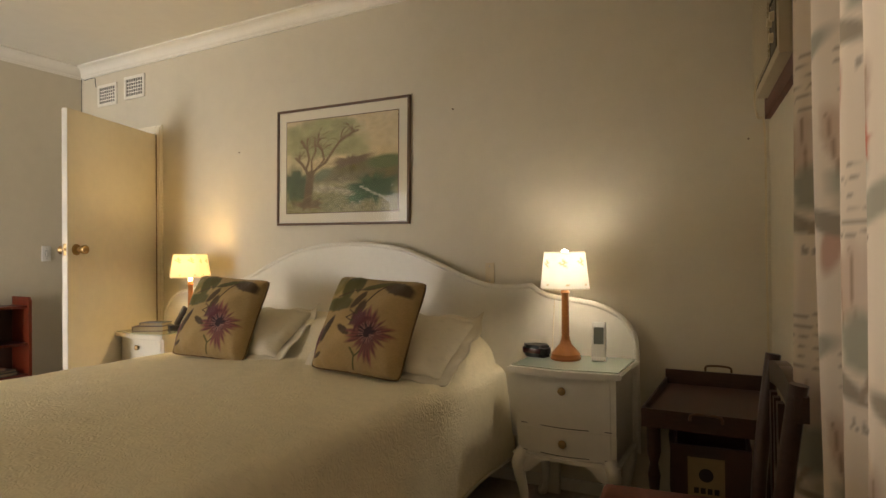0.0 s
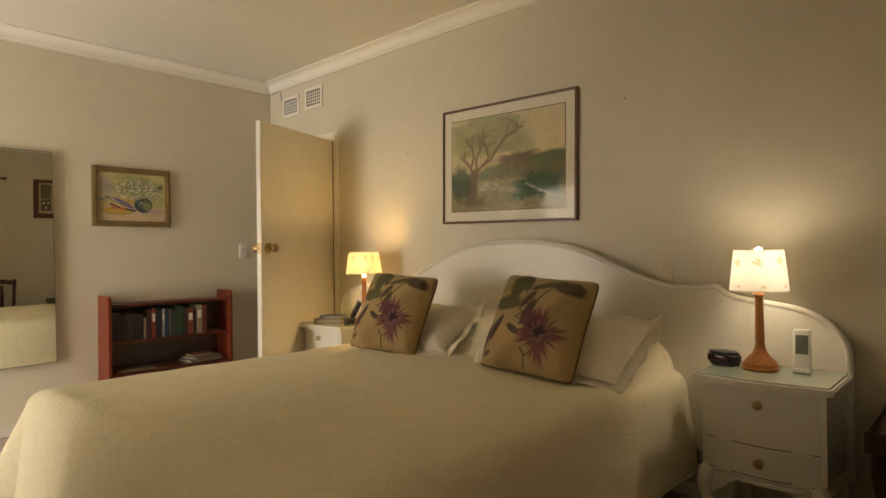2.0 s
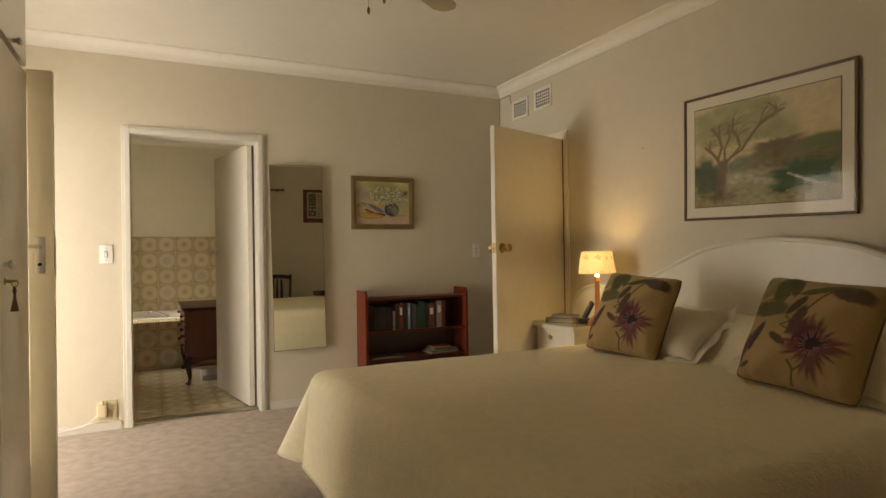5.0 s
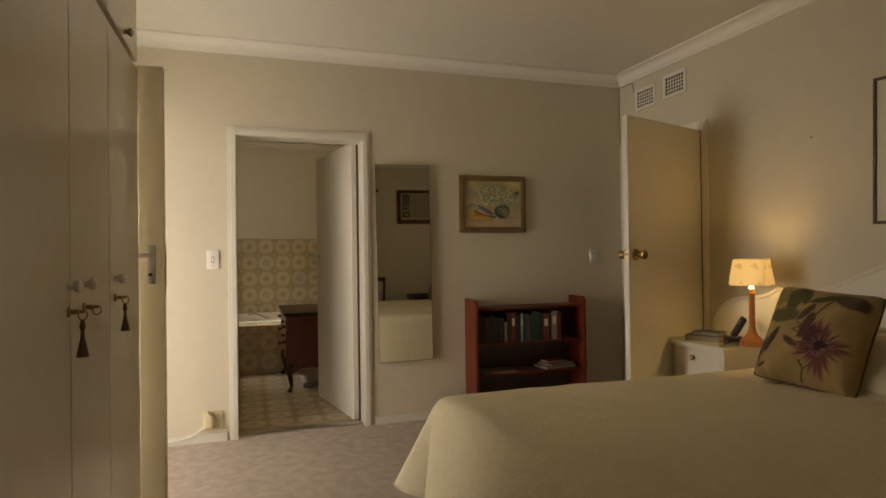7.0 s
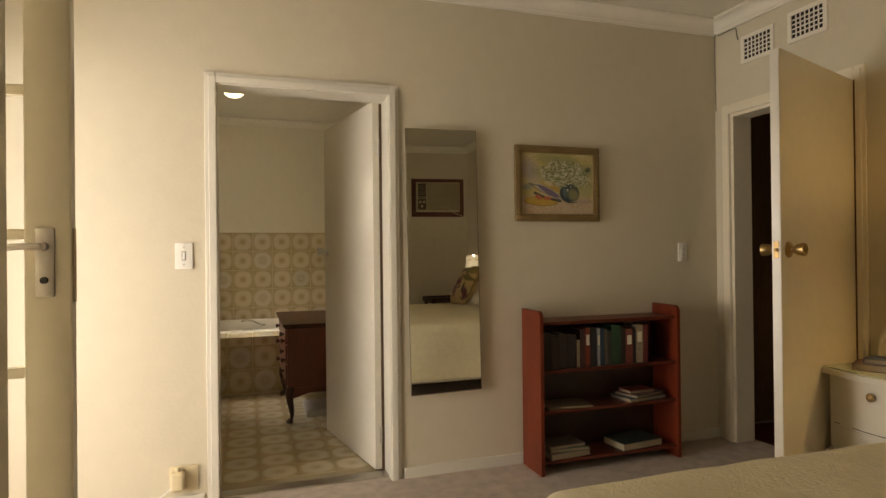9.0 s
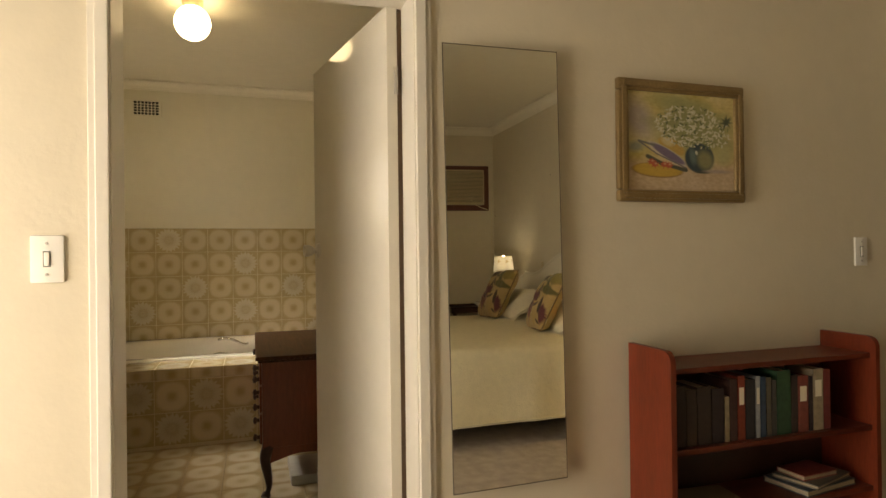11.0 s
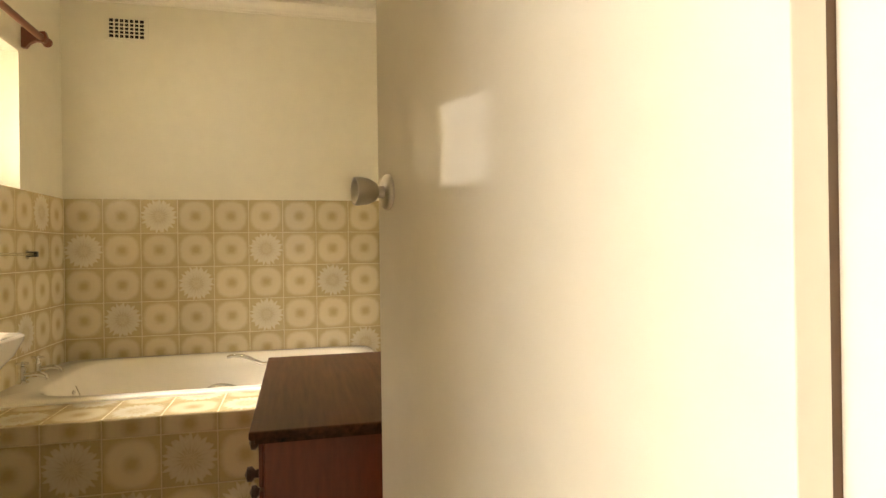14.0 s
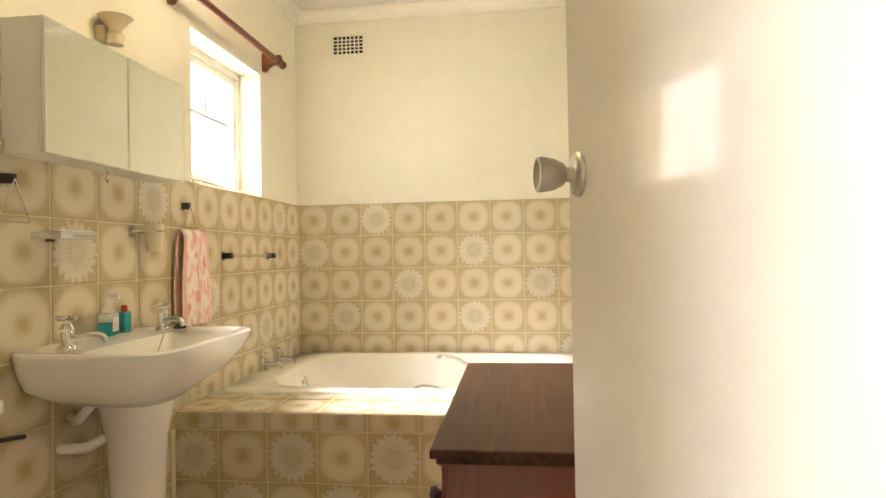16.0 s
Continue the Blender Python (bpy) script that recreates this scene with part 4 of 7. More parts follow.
bm = B()
tube(bm, smooth_path([(-0.335, 2.60, 0.676), (-0.36, 2.68, 0.70), (-0.365, 2.712, 0.80), (-0.358, 2.714, 0.93)], 5), 0.002, 6)
cable = tagged(link("lamp_cable", bm, M_IVORY, smooth=True), "thin pale lamp cable hanging down the headboard", "cable")

# clock radio and remote
ck = thing("clock_radio", pose(-0.405, 2.585, ZT, 0, 0, -12), "small black oval clock radio on the glass top", "clock")
bm = B()
slab(bm, [(0.066 * math.copysign(abs(math.cos(t)) ** 0.7, math.cos(t)), 0.040 * math.copysign(abs(math.sin(t)) ** 0.7, math.sin(t))) for t in np.linspace(0, 2 * math.pi, 33)[:-1]], 0.004, 0.058, "z")
bmesh.ops.bevel(bm, geom=[e for e in bm.edges if abs(e.verts[0].co.z - e.verts[1].co.z) < 1e-4], offset=0.014, segments=4, affect="EDGES")
part("case", bm, M_BLACK, ck)
bm = B()
box(bm, -0.045, 0.045, -0.0445, -0.040, 0.022, 0.044, bevel=0.003)
part("display", bm, material("dark_red_display", (0.05, 0.008, 0.008), 0.1), ck)
for x in (-0.035, 0.035):
    bm = B()
    box(bm, x - 0.012, x + 0.012, -0.02, 0.02, 0.0, 0.0045)
    part("foot", bm, M_BLACK, ck)
rc = thing("remote_control", pose(-0.118, 2.575, ZT, -10, 0, 8), "white air conditioner remote standing upright", "remote control")
bm = B()
box(bm, -0.031, 0.031, -0.012, 0.012, 0.012, 0.172, bevel=0.010, seg=3)
part("body", bm, M_WHITEPL, rc)
bm = B()
box(bm, -0.021, 0.021, -0.0135, -0.012, 0.075, 0.148, bevel=0.001)
part("screen", bm, M_GREYPL, rc)
for i, (x, z) in enumerate(((-0.012, 0.062), (0.012, 0.062), (-0.012, 0.046), (0.012, 0.046), (0.0, 0.054), (0.0, 0.034))):
    bm = B()
    lathe(bm, [(0.0, -0.0145), (0.005, -0.014), (0.005, -0.012), (0.0, -0.012)], (x, 0, z), axis="y", seg=10)
    part("button", bm, M_WHITEPL, rc)
bm = B()
box(bm, -0.03, 0.03, -0.02, 0.016, 0.003, 0.020, bevel=0.005)
part("stand", bm, M_WHITEPL, rc)

# books, telephone on the far table
def book(m, w, d, t, cover, label, group="", upright=False):
    b = thing("book", m, label, "book", group)
    cm = material("book_cover", cover, 0.5, vary=0.12, scale=12)
    bm = B()
    box(bm, -w / 2 + 0.004, w / 2 - 0.003, -d / 2 + 0.003, d / 2 - 0.003, 0.003, t - 0.003)
    part("page_block", bm, M_PAGES, b, smooth=False)
    bm = B()
    box(bm, -w / 2, w / 2, -d / 2, d / 2, 0, 0.0028)
    box(bm, -w / 2, w / 2, -d / 2, d / 2, t - 0.0028, t)
    box(bm, -w / 2, -w / 2 + 0.0035, -d / 2, d / 2, 0.0028, t - 0.0028)
    part("cover", bm, cm, b, smooth=False)
    return b


book(pose(-3.02, 2.50, ZT, 0, 0, 28), 0.20, 0.14, 0.030, (0.09, 0.035, 0.025), "dark red hardback book lying on the bedside table")
book(pose(-3.00, 2.51, ZT + 0.0302, 0, 0, 20), 0.16, 0.11, 0.022, (0.06, 0.075, 0.10), "dark blue book lying on another book")
ph = thing("cordless_telephone", pose(-2.865, 2.565, ZT, 0, 0, -28), "black cordless telephone standing in its charger", "telephone")
bm = B()
box(bm, -0.045, 0.045, -0.05, 0.05, 0.0, 0.035, bevel=0.012, seg=3)
part("charger", bm, M_BLACK, ph)
bm = B()
box(bm, -0.024, 0.024, -0.014, 0.014, 0.0, 0.135, bevel=0.010, seg=3)
bmesh.ops.transform(bm, matrix=pose(-0.005, -0.005, 0.030, -24, 16), verts=bm.verts)
hs_ = part("handset", bm, M_BLACK, ph)
bm = B()
box(bm, -0.014, 0.014, -0.0165, -0.014, 0.085, 0.115, bevel=0.001)
bmesh.ops.transform(bm, matrix=pose(-0.005, -0.005, 0.030, -24, 16), verts=bm.verts)
part("screen", bm, M_GREYPL, hs_)


# ---- pictures ----
def river_picture(u, v):
    """Watercolour: a spreading tree on a path, hills and green bushes."""
    n = np.array([noise.fractal(Vector((a * 5, b * 5, 1)), 1.0, 2.0, 4) for a, b in zip(u, v)])[:, None]
    rgb = np.array((0.62, 0.50, 0.26)) * (1 - v[:, None]) + np.array((0.58, 0.46, 0.26)) * v[:, None] + 0.05 * n
    for cx, cy, rx, ry, c in ((0.30, 0.80, 0.30, 0.16, (0.36, 0.34, 0.16)), (0.12, 0.66, 0.13, 0.16, (0.38, 0.35, 0.17)), (0.60, 0.72, 0.17, 0.13, (0.36, 0.35, 0.17)), (0.66, 0.60, 0.12, 0.10, (0.32, 0.31, 0.15)), (0.38, 0.66, 0.12, 0.10, (0.40, 0.36, 0.18)), (0.48, 0.90, 0.22, 0.07, (0.40, 0.37, 0.18))):
        w = np.clip((1.15 - np.hypot((u - cx) / rx, (v - cy) / ry)[:, None] + 0.55 * n) / 0.7, 0, 1) * 0.75
        rgb = rgb * (1 - w) + w * np.array(c)
    hill = np.clip((0.36 + 0.20 * np.clip((u - 0.22) / 0.35, 0, 1) - v) / 0.03, 0, 1)[:, None] * (u > 0.2)[:, None]
    rgb = rgb * (1 - hill) + hill * (np.array((0.20, 0.17, 0.075)) + 0.06 * n)
    rgb = dab(rgb, u, v, 0.34, 0.40, 0.10, 0.05, 35, (0.20, 0.23, 0.13), 0.8)
    rgb = dab(rgb, u, v, 0.60, 0.53, 0.16, 0.045, 8, (0.16, 0.11, 0.06), 0.6, 0.2, 4)
    rgb = dab(rgb, u, v, 0.90, 0.50, 0.16, 0.07, 5, (0.13, 0.16, 0.06), 0.5)
    fld = np.clip((0.34 - v) / 0.04, 0, 1)[:, None]
    rgb = rgb * (1 - fld) + fld * (np.array((0.33, 0.30, 0.14)) + 0.10 * n)
    rgb = dab(rgb, u, v, 0.10, 0.30, 0.12, 0.18, 10, (0.085, 0.12, 0.055), 0.5, 0.12, 1)
    rgb = dab(rgb, u, v, 0.80, 0.24, 0.20, 0.13, 8, (0.06, 0.12, 0.05), 0.5, 0.14, 3)
    rgb = dab(rgb, u, v, 0.62, 0.17, 0.10, 0.07, -20, (0.06, 0.13, 0.05), 0.5, 0.14, 3)
    rgb = dab(rgb, u, v, 0.42, 0.23, 0.20, 0.045, -12, (0.48, 0.42, 0.27), 0.5)
    rgb = dab(rgb, u, v, 0.42, 0.12, 0.15, 0.10, 10, (0.30, 0.29, 0.13), 0.6)
    rgb = dab(rgb, u, v, 0.22, 0.09, 0.13, 0.05, 0, (0.22, 0.15, 0.07), 0.5, 0.2, 2)
    for k in range(26):
        a, b = 0.68 + 0.28 * ((k * 0.618) % 1), 0.10 + 0.17 * ((k * 0.377) % 1)
        rgb = dab(rgb, u, v, a, b, 0.010, 0.007, 30, (0.50, 0.50, 0.36), 0.4)
    bark = (0.19, 0.125, 0.06)
    rs = np.random.RandomState(6)
    for k in range(90):
        a, b = rs.rand() * 6.28, rs.rand() ** 0.6
        cx, cy = 0.33 + 0.36 * b * math.cos(a), 0.80 + 0.20 * b * math.sin(a)
        if cx + 0.3 * cy > 1.02:
            continue
        c = 0.8 + 0.4 * rs.rand()
        rgb = rgb * 0.35 + 0.65 * dab(rgb, u, v, cx, cy, 0.035 + 0.03 * rs.rand(), 0.03 + 0.02 * rs.rand(), rs.rand() * 90, (0.30 * c, 0.29 * c, 0.13 * c), 1.0, 0.15, k)
    limbs = [([(0.20, 0.10), (0.215, 0.25), (0.235, 0.42)], 0.030)]
    limbs += [([(0.22, 0.38), (0.19, 0.46), (0.15, 0.53), (0.09, 0.60)], 0.011), ([(0.19, 0.47), (0.22, 0.58), (0.20, 0.68), (0.14, 0.78)], 0.009)]
    limbs += [([(0.235, 0.41), (0.29, 0.47), (0.37, 0.53), (0.44, 0.65), (0.50, 0.74), (0.62, 0.83), (0.66, 0.84)], 0.010), ([(0.29, 0.47), (0.36, 0.56), (0.34, 0.66), (0.30, 0.74), (0.31, 0.84)], 0.008), ([(0.245, 0.44), (0.24, 0.56), (0.28, 0.66), (0.27, 0.78)], 0.007)]
    for k in range(40):
        s = ((0.20, 0.68), (0.34, 0.66), (0.50, 0.74), (0.30, 0.76), (0.12, 0.57), (0.62, 0.83))[k % 6]
        a = rs.rand() * 2.6 + 0.25
        l = 0.06 + 0.09 * rs.rand()
        e = (s[0] + l * math.cos(a), s[1] + l * math.sin(a) * 1.1)
        limbs.append(([s, ((s[0] + e[0]) / 2 + 0.02 * (rs.rand() - 0.5), (s[1] + e[1]) / 2 + 0.02), e], 0.0022 + 0.0015 * rs.rand()))
    for pts, wd_ in limbs:
        rgb = stroke(rgb, u, v, pts, wd_ * 1.2, bark, 0.7)
    fine = np.array([noise.fractal(Vector((a * 22, b * 30, 5)), 1.0, 2.0, 3) for a, b in zip(u, v)])[:, None]
    low = np.clip((0.58 - v) / 0.2, 0, 1)[:, None]
    rgb = rgb * (1 + fine * (0.12 + 0.30 * low)) * (1 - 0.18 * low)
    return np.clip(rgb, 0.01, 0.9)


def vase_picture(u, v):
    """Painting: white blossoms in a dark glass bowl beside a straw hat with a violet band."""
    n = np.array([noise.fractal(Vector((a * 4, b * 4, 7)), 1.0, 2.0, 4) for a, b in zip(u, v)])[:, None]
    fine = np.array([noise.fractal(Vector((a * 25, b * 40, 2)), 1.0, 2.0, 3) for a, b in zip(u, v)])[:, None]
    t = np.clip((v[:, None] - 0.24) / 0.12, 0, 1)
    rgb = np.array((0.52, 0.43, 0.19)) * t + np.array((0.50, 0.38, 0.25)) * (1 - t) + 0.08 * n + 0.03 * fine
    rgb = dab(rgb, u, v, 0.10, 0.72, 0.12, 0.20, 20, (0.38, 0.32, 0.26), 1.0)
    rgb = dab(rgb, u, v, 0.07, 0.44, 0.07, 0.05, 10, (0.25, 0.27, 0.20), 1.0)
    rgb = dab(rgb, u, v, 0.48, 0.90, 0.25, 0.08, -8, (0.34, 0.33, 0.14), 1.0)
    rgb = dab(rgb, u, v, 0.62, 0.64, 0.36, 0.24, -8, (0.27, 0.27, 0.12), 0.6, 0.10, 1)
    rgb = dab(rgb, u, v, 0.90, 0.38, 0.08, 0.09, 0, (0.40, 0.37, 0.18), 0.9)
    # hat: brim, flowers on it, violet band and straw crown
    rgb = dab(rgb, u, v, 0.27, 0.205, 0.235, 0.075, -3, (0.22, 0.13, 0.05), 0.12)
    rgb = dab(rgb, u, v, 0.27, 0.21, 0.225, 0.068, -3, (0.50, 0.33, 0.06), 0.18)
    rgb = stroke(rgb, u, v, [(0.18, 0.345), (0.30, 0.28), (0.53, 0.215)], 0.020, (0.07, 0.075, 0.05), 0.5)
    for cx, cy in ((0.215, 0.29), (0.245, 0.265), (0.33, 0.265), (0.375, 0.26)):
        rgb = dab(rgb, u, v, cx, cy, 0.030, 0.028, 20, (0.44, 0.10, 0.05), 0.4, 0.2, cx * 20)
        rgb = dab(rgb, u, v, cx + 0.008, cy + 0.008, 0.012, 0.010, 0, (0.55, 0.28, 0.16), 0.6)
    rgb = dab(rgb, u, v, 0.40, 0.455, 0.135, 0.070, -30, (0.48, 0.31, 0.08), 0.25)
    rgb = dab(rgb, u, v, 0.36, 0.50, 0.06, 0.035, -35, (0.56, 0.47, 0.24), 0.6)
    rgb = dab(rgb, u, v, 0.36, 0.375, 0.215, 0.052, -33, (0.52, 0.47, 0.38), 0.2)
    rgb = dab(rgb, u, v, 0.37, 0.375, 0.185, 0.040, -33, (0.17, 0.13, 0.20), 0.25)
    rgb = stroke(rgb, u, v, [(0.10, 0.495), (0.26, 0.375), (0.54, 0.235)], 0.006, (0.12, 0.11, 0.12), 0.5)
    rgb = stroke(rgb, u, v, [(0.10, 0.50), (0.20, 0.47), (0.24, 0.46)], 0.010, (0.15, 0.15, 0.13), 0.7)
    # blossoms: light petals over dark gaps
    rs = np.random.RandomState(4)
    for k in range(420):
        a, r = rs.rand() * 6.28, rs.rand() ** 0.55
        dx = 0.36 * r * math.cos(a)
        cx, cy = 0.61 + dx, 0.655 + 0.23 * r * math.sin(a) - 0.10 * dx
        tint = ((0.52, 0.50, 0.37), (0.12, 0.14, 0.06), (0.46, 0.44, 0.29), (0.60, 0.57, 0.44), (0.24, 0.25, 0.11), (0.56, 0.52, 0.36))[k % 6]
        rgb = dab(rgb, u, v, cx, cy, 0.012 + 0.014 * rs.rand(), 0.006 + 0.003 * rs.rand(), rs.rand() * 180, tint, 0.4)
    rgb = dab(rgb, u, v, 0.93, 0.74, 0.035, 0.05, -30, (0.07, 0.09, 0.05), 0.8, 0.3, 2)
    # bowl
    rgb = dab(rgb, u, v, 0.665, 0.345, 0.140, 0.155, 0, (0.035, 0.055, 0.060), 0.12)
    rgb = dab(rgb, u, v, 0.72, 0.325, 0.075, 0.10, 15, (0.22, 0.21, 0.10), 0.7)
    rgb = dab(rgb, u, v, 0.60, 0.36, 0.03, 0.08, 8, (0.10, 0.15, 0.14), 0.9)
    rgb = dab(rgb, u, v, 0.635, 0.40, 0.012, 0.022, 10, (0.50, 0.50, 0.40), 0.6)
    rgb = dab(rgb, u, v, 0.70, 0.20, 0.07, 0.015, 0, (0.05, 0.06, 0.05), 0.6)
    rgb = dab(rgb, u, v, 0.84, 0.21, 0.12, 0.018, 0, (0.36, 0.29, 0.24), 0.9)
    for k in range(16):
        cx, cy = 0.58 + 0.26 * rs.rand(), 0.44 + 0.08 * rs.rand()
        rgb = dab(rgb, u, v, cx, cy, 0.014, 0.008, rs.rand() * 180, ((0.54, 0.51, 0.36), (0.16, 0.18, 0.08))[k % 2], 0.4)
    return np.clip(rgb * (1 + 0.10 * fine), 0.01, 0.9)


def framed(name, m, w, h, border, depth, frame_mat, mount, picture, label, glazed):
    """Picture hung flat: local x across, z up, faces -y."""
    f = thing(name, m, label, "picture")
    for nm, a, b, c, d_ in (("frame_top", -w / 2, w / 2, h / 2 - border, h / 2), ("frame_bottom", -w / 2, w / 2, -h / 2, -h / 2 + border), ("frame_left", -w / 2, -w / 2 + border, -h / 2 + border, h / 2 - border), ("frame_right", w / 2 - border, w / 2, -h / 2 + border, h / 2 - border)):
        bm = B()
        box(bm, a, b, -depth, 0, c, d_, bevel=min(0.008, border * 0.3))
        if border > 0.03:
            if "top" in nm or "bottom" in nm:
                zi = (c + d_) / 2
                box(bm, a + border * 0.5, b - border * 0.5, -depth - 0.006, -depth + 0.001, zi - border * 0.22, zi + border * 0.22, bevel=0.004)
            else:
                xi = (a + b) / 2
                box(bm, xi - border * 0.22, xi + border * 0.22, -depth - 0.006, -depth + 0.001, c - border * 0.3, d_ + border * 0.3, bevel=0.004)
        part(nm, bm, frame_mat, f, smooth=False)
    iw, ih = w / 2 - border, h / 2 - border
    bm = B()
    box(bm, -iw, iw, -0.012, -0.008, -ih, ih)
    part("mount", bm, M_MOUNT, f, smooth=False)
    pw, p_h = iw - mount, ih - mount
    if mount > 0.01:
        bm = B()
        box(bm, -pw - 0.005, pw + 0.005, -0.0135, -0.012, -p_h - 0.005, p_h + 0.005)
        part("mount_line", bm, M_FRAMEBROWN, f, smooth=False)
    sheet("picture", 230, 170, lambda u, v: ((u * 2 - 1) * pw, np.full(len(u), -0.0142), (v * 2 - 1) * p_h), picture, M_PICTURE, f, smooth=False)
    if glazed:
        pane("glazing", f, -iw, iw, -ih, ih, -0.0175)
    return f


framed("framed_watercolour", NORTH @ pose(-1.680, YN - 0.001, 1.684, 0, 1.1, 0), 0.972, 0.716, 0.015, 0.022, M_FRAMEBROWN, 0.062, river_picture, "framed watercolour of a tree by a path, cream mount", True)
framed("framed_painting", pose(XW + 0.001, 1.612, 1.588, 0, 0, 90), 0.546, 0.434, 0.042, 0.026, M_GILT, 0.0, vase_picture, "gilt framed painting of white flowers and straw hat", False)

# wall mirror, unframed, hung slightly askew; yaw and stand-off set to fit the view
wm = thing("wall_mirror", pose(XW + 0.032, 0.906, 1.152) @ pose(0, 0, 0, 0, 0, 90 - 0.2) @ pose(0, 0, 0, 0.0, -0.8, 0), "tall unframed wall mirror with foxed edges", "mirror")
bm = B()
box(bm, -0.198, 0.198, -0.004, 0.0, -0.706, 0.706)
part("mirror_glass", bm, M_MIRROR, wm, smooth=False)
bm = B()
for b in ((-0.2, -0.1981, -0.706, 0.706), (0.1981, 0.2, -0.706, 0.706), (-0.2, 0.2, 0.7061, 0.709), (-0.2, 0.2, -0.709, -0.7061)):
    box(bm, b[0], b[1], -0.0045, 0.001, b[2], b[3])
part("dark_edge", bm, M_MIRROREDGE, wm, smooth=False)
# Unseen filler, added because the mirror stands off the wall to fit the view
bm = B()
box(bm, -0.17, 0.17, 0.0015, 0.0265, -0.60, 0.60)
part("standoff_filler", bm, M_FRAMEBROWN, wm, smooth=False)


# ---- switches, sockets, vents ----
def plate(name, m, w, h, label, category, rockers=1, mat=None):
    s = thing(name, m, label, category)
    bm = B()
    box(bm, -w / 2, w / 2, -0.009, 0, -h / 2, h / 2, bevel=0.004)
    part("plate", bm, mat or M_WHITEPL, s)
    for k in range(rockers):
        bm = B()
        box(bm, -0.006, 0.006, -0.014, -0.009, -0.018, 0.018, bevel=0.002)
        part("rocker", bm, mat or M_WHITEPL, s)
        bm = B()
        box(bm, -0.009, 0.009, -0.0096, -0.009, -0.021, 0.021)
        part("rocker_gap", bm, M_GREYPL, s, smooth=False)
    for z in (-h * 0.33, h * 0.33):
        bm = B()
        lathe(bm, [(0.0, -0.011), (0.004, -0.0105), (0.004, -0.009), (0.0, -0.009)], (0, 0, z), axis="y", seg=10)
        part("screw", bm, M_STEEL, s)
    return s


plate("light_switch", pose(XW, -0.387, 1.196, 0, 0, 90), 0.078, 0.124, "white light switch beside the bathroom door", "light switch")
plate("light_switch", pose(XW, 2.492, 1.184, 0, 0, 90), 0.066, 0.116, "white light switch beside the passage door", "light switch")
plate("wall_socket", NORTH @ pose(-0.725, YN, 1.045), 0.05, 0.11, "small yellowed socket plate above the headboard", "socket", 0, M_IVORY)
so_ = plate("wall_socket", pose(XW, -0.395, 0.14, 0, 0, 90), 0.125, 0.125, "yellowed wall socket above the skirting", "socket", 0, M_IVORY)
bm = B()
box(bm, -0.055, 0.005, -0.055, -0.010, -0.035, 0.055, bevel=0.014, seg=3)
tube(bm, [(-0.025, -0.03, 0.035), (-0.025, -0.03, 0.075)], 0.012)
pl_ = tagged(link("plug_adaptor", bm, M_IVORY, smooth=True), "yellowed plug adaptor with a cable in the socket", "plug")
pl_.matrix_basis = pose(XW, -0.395, 0.13, 0, 0, 90)
bm = B()
tube(bm, smooth_path([(XW + 0.05, -0.44, 0.12), (XW + 0.05, -0.50, 0.075), (XW + 0.03, -0.56, 0.045), (XW + 0.026, -0.70, 0.030), (XW + 0.024, -0.95, 0.012), (XW + 0.03, -1.10, 0.006)], 5), 0.0035, 6)
tagged(link("appliance_cable", bm, M_WHITEPL, smooth=True), "white cable running from the plug along the skirting", "cable")


def vent(m, w, h, nx, nz, label, mat):
    """Perforated plaster vent: a plate with square holes over a dark backing."""
    v = thing("wall_vent", m, label, "vent")
    bm = B()
    box(bm, -w / 2 + 0.002, w / 2 - 0.002, -0.0035, -0.001, -h / 2 + 0.002, h / 2 - 0.002)
    part("backing", bm, M_DARKGAP, v, smooth=False)
    bm = B()
    fx, fz = w * 0.10, h * 0.13
    cw, ch = (w - 2 * fx) / nx, (h - 2 * fz) / nz
    box(bm, -w / 2, w / 2, -0.010, 0, h / 2 - fz, h / 2)
    box(bm, -w / 2, w / 2, -0.010, 0, -h / 2, -h / 2 + fz)
    box(bm, -w / 2, -w / 2 + fx, -0.010, 0, -h / 2 + fz, h / 2 - fz)
    box(bm, w / 2 - fx, w / 2, -0.010, 0, -h / 2 + fz, h / 2 - fz)
    part("surround", bm, mat, v, smooth=False)
    for i in range(1, nx):
        x = -w / 2 + fx + i * cw
        bm = B()
        box(bm, x - cw * 0.14, x + cw * 0.14, -0.0065, -0.004, -h / 2 + fz, h / 2 - fz)
        part("upright_bar", bm, mat, v, smooth=False)
    for k in range(1, nz):
        z = -h / 2 + fz + k * ch
        bm = B()
        box(bm, -w / 2 + fx, w / 2 - fx, -0.006, -0.0038, z - ch * 0.14, z + ch * 0.14)
        part("cross_bar", bm, mat, v, smooth=False)
    return v


vent(NORTH @ pose(-3.912, YN, 2.402), 0.235, 0.165, 7, 5, "cream perforated wall vent above the passage door", M_CORN)
vent(NORTH @ pose(-3.585, YN, 2.418), 0.235, 0.170, 7, 5, "cream perforated wall vent with squared holes", M_CORN)
vent(EAST @ pose(XE, 1.30, 2.38, 0, 0, -90), 0.22, 0.15, 6, 5, "cream perforated wall vent above the curtain rod", M_CORN)
bm = B()
tube(bm, smooth_path([(XW + 0.02, YN - 0.012, 2.08), (XW + 0.018, YN - 0.012, 2.545), (XW + 0.05, YN - 0.006, 2.555), (-4.08, YN - 0.005, 2.558), (-4.065, YN - 0.005, 2.52), (-4.055, YN - 0.005, 2.48)], 5), 0.003, 6)
north(tagged(link("wall_cable", bm, M_GREYPL, smooth=True), "thin grey cable clipped along the wall corner", "cable"))
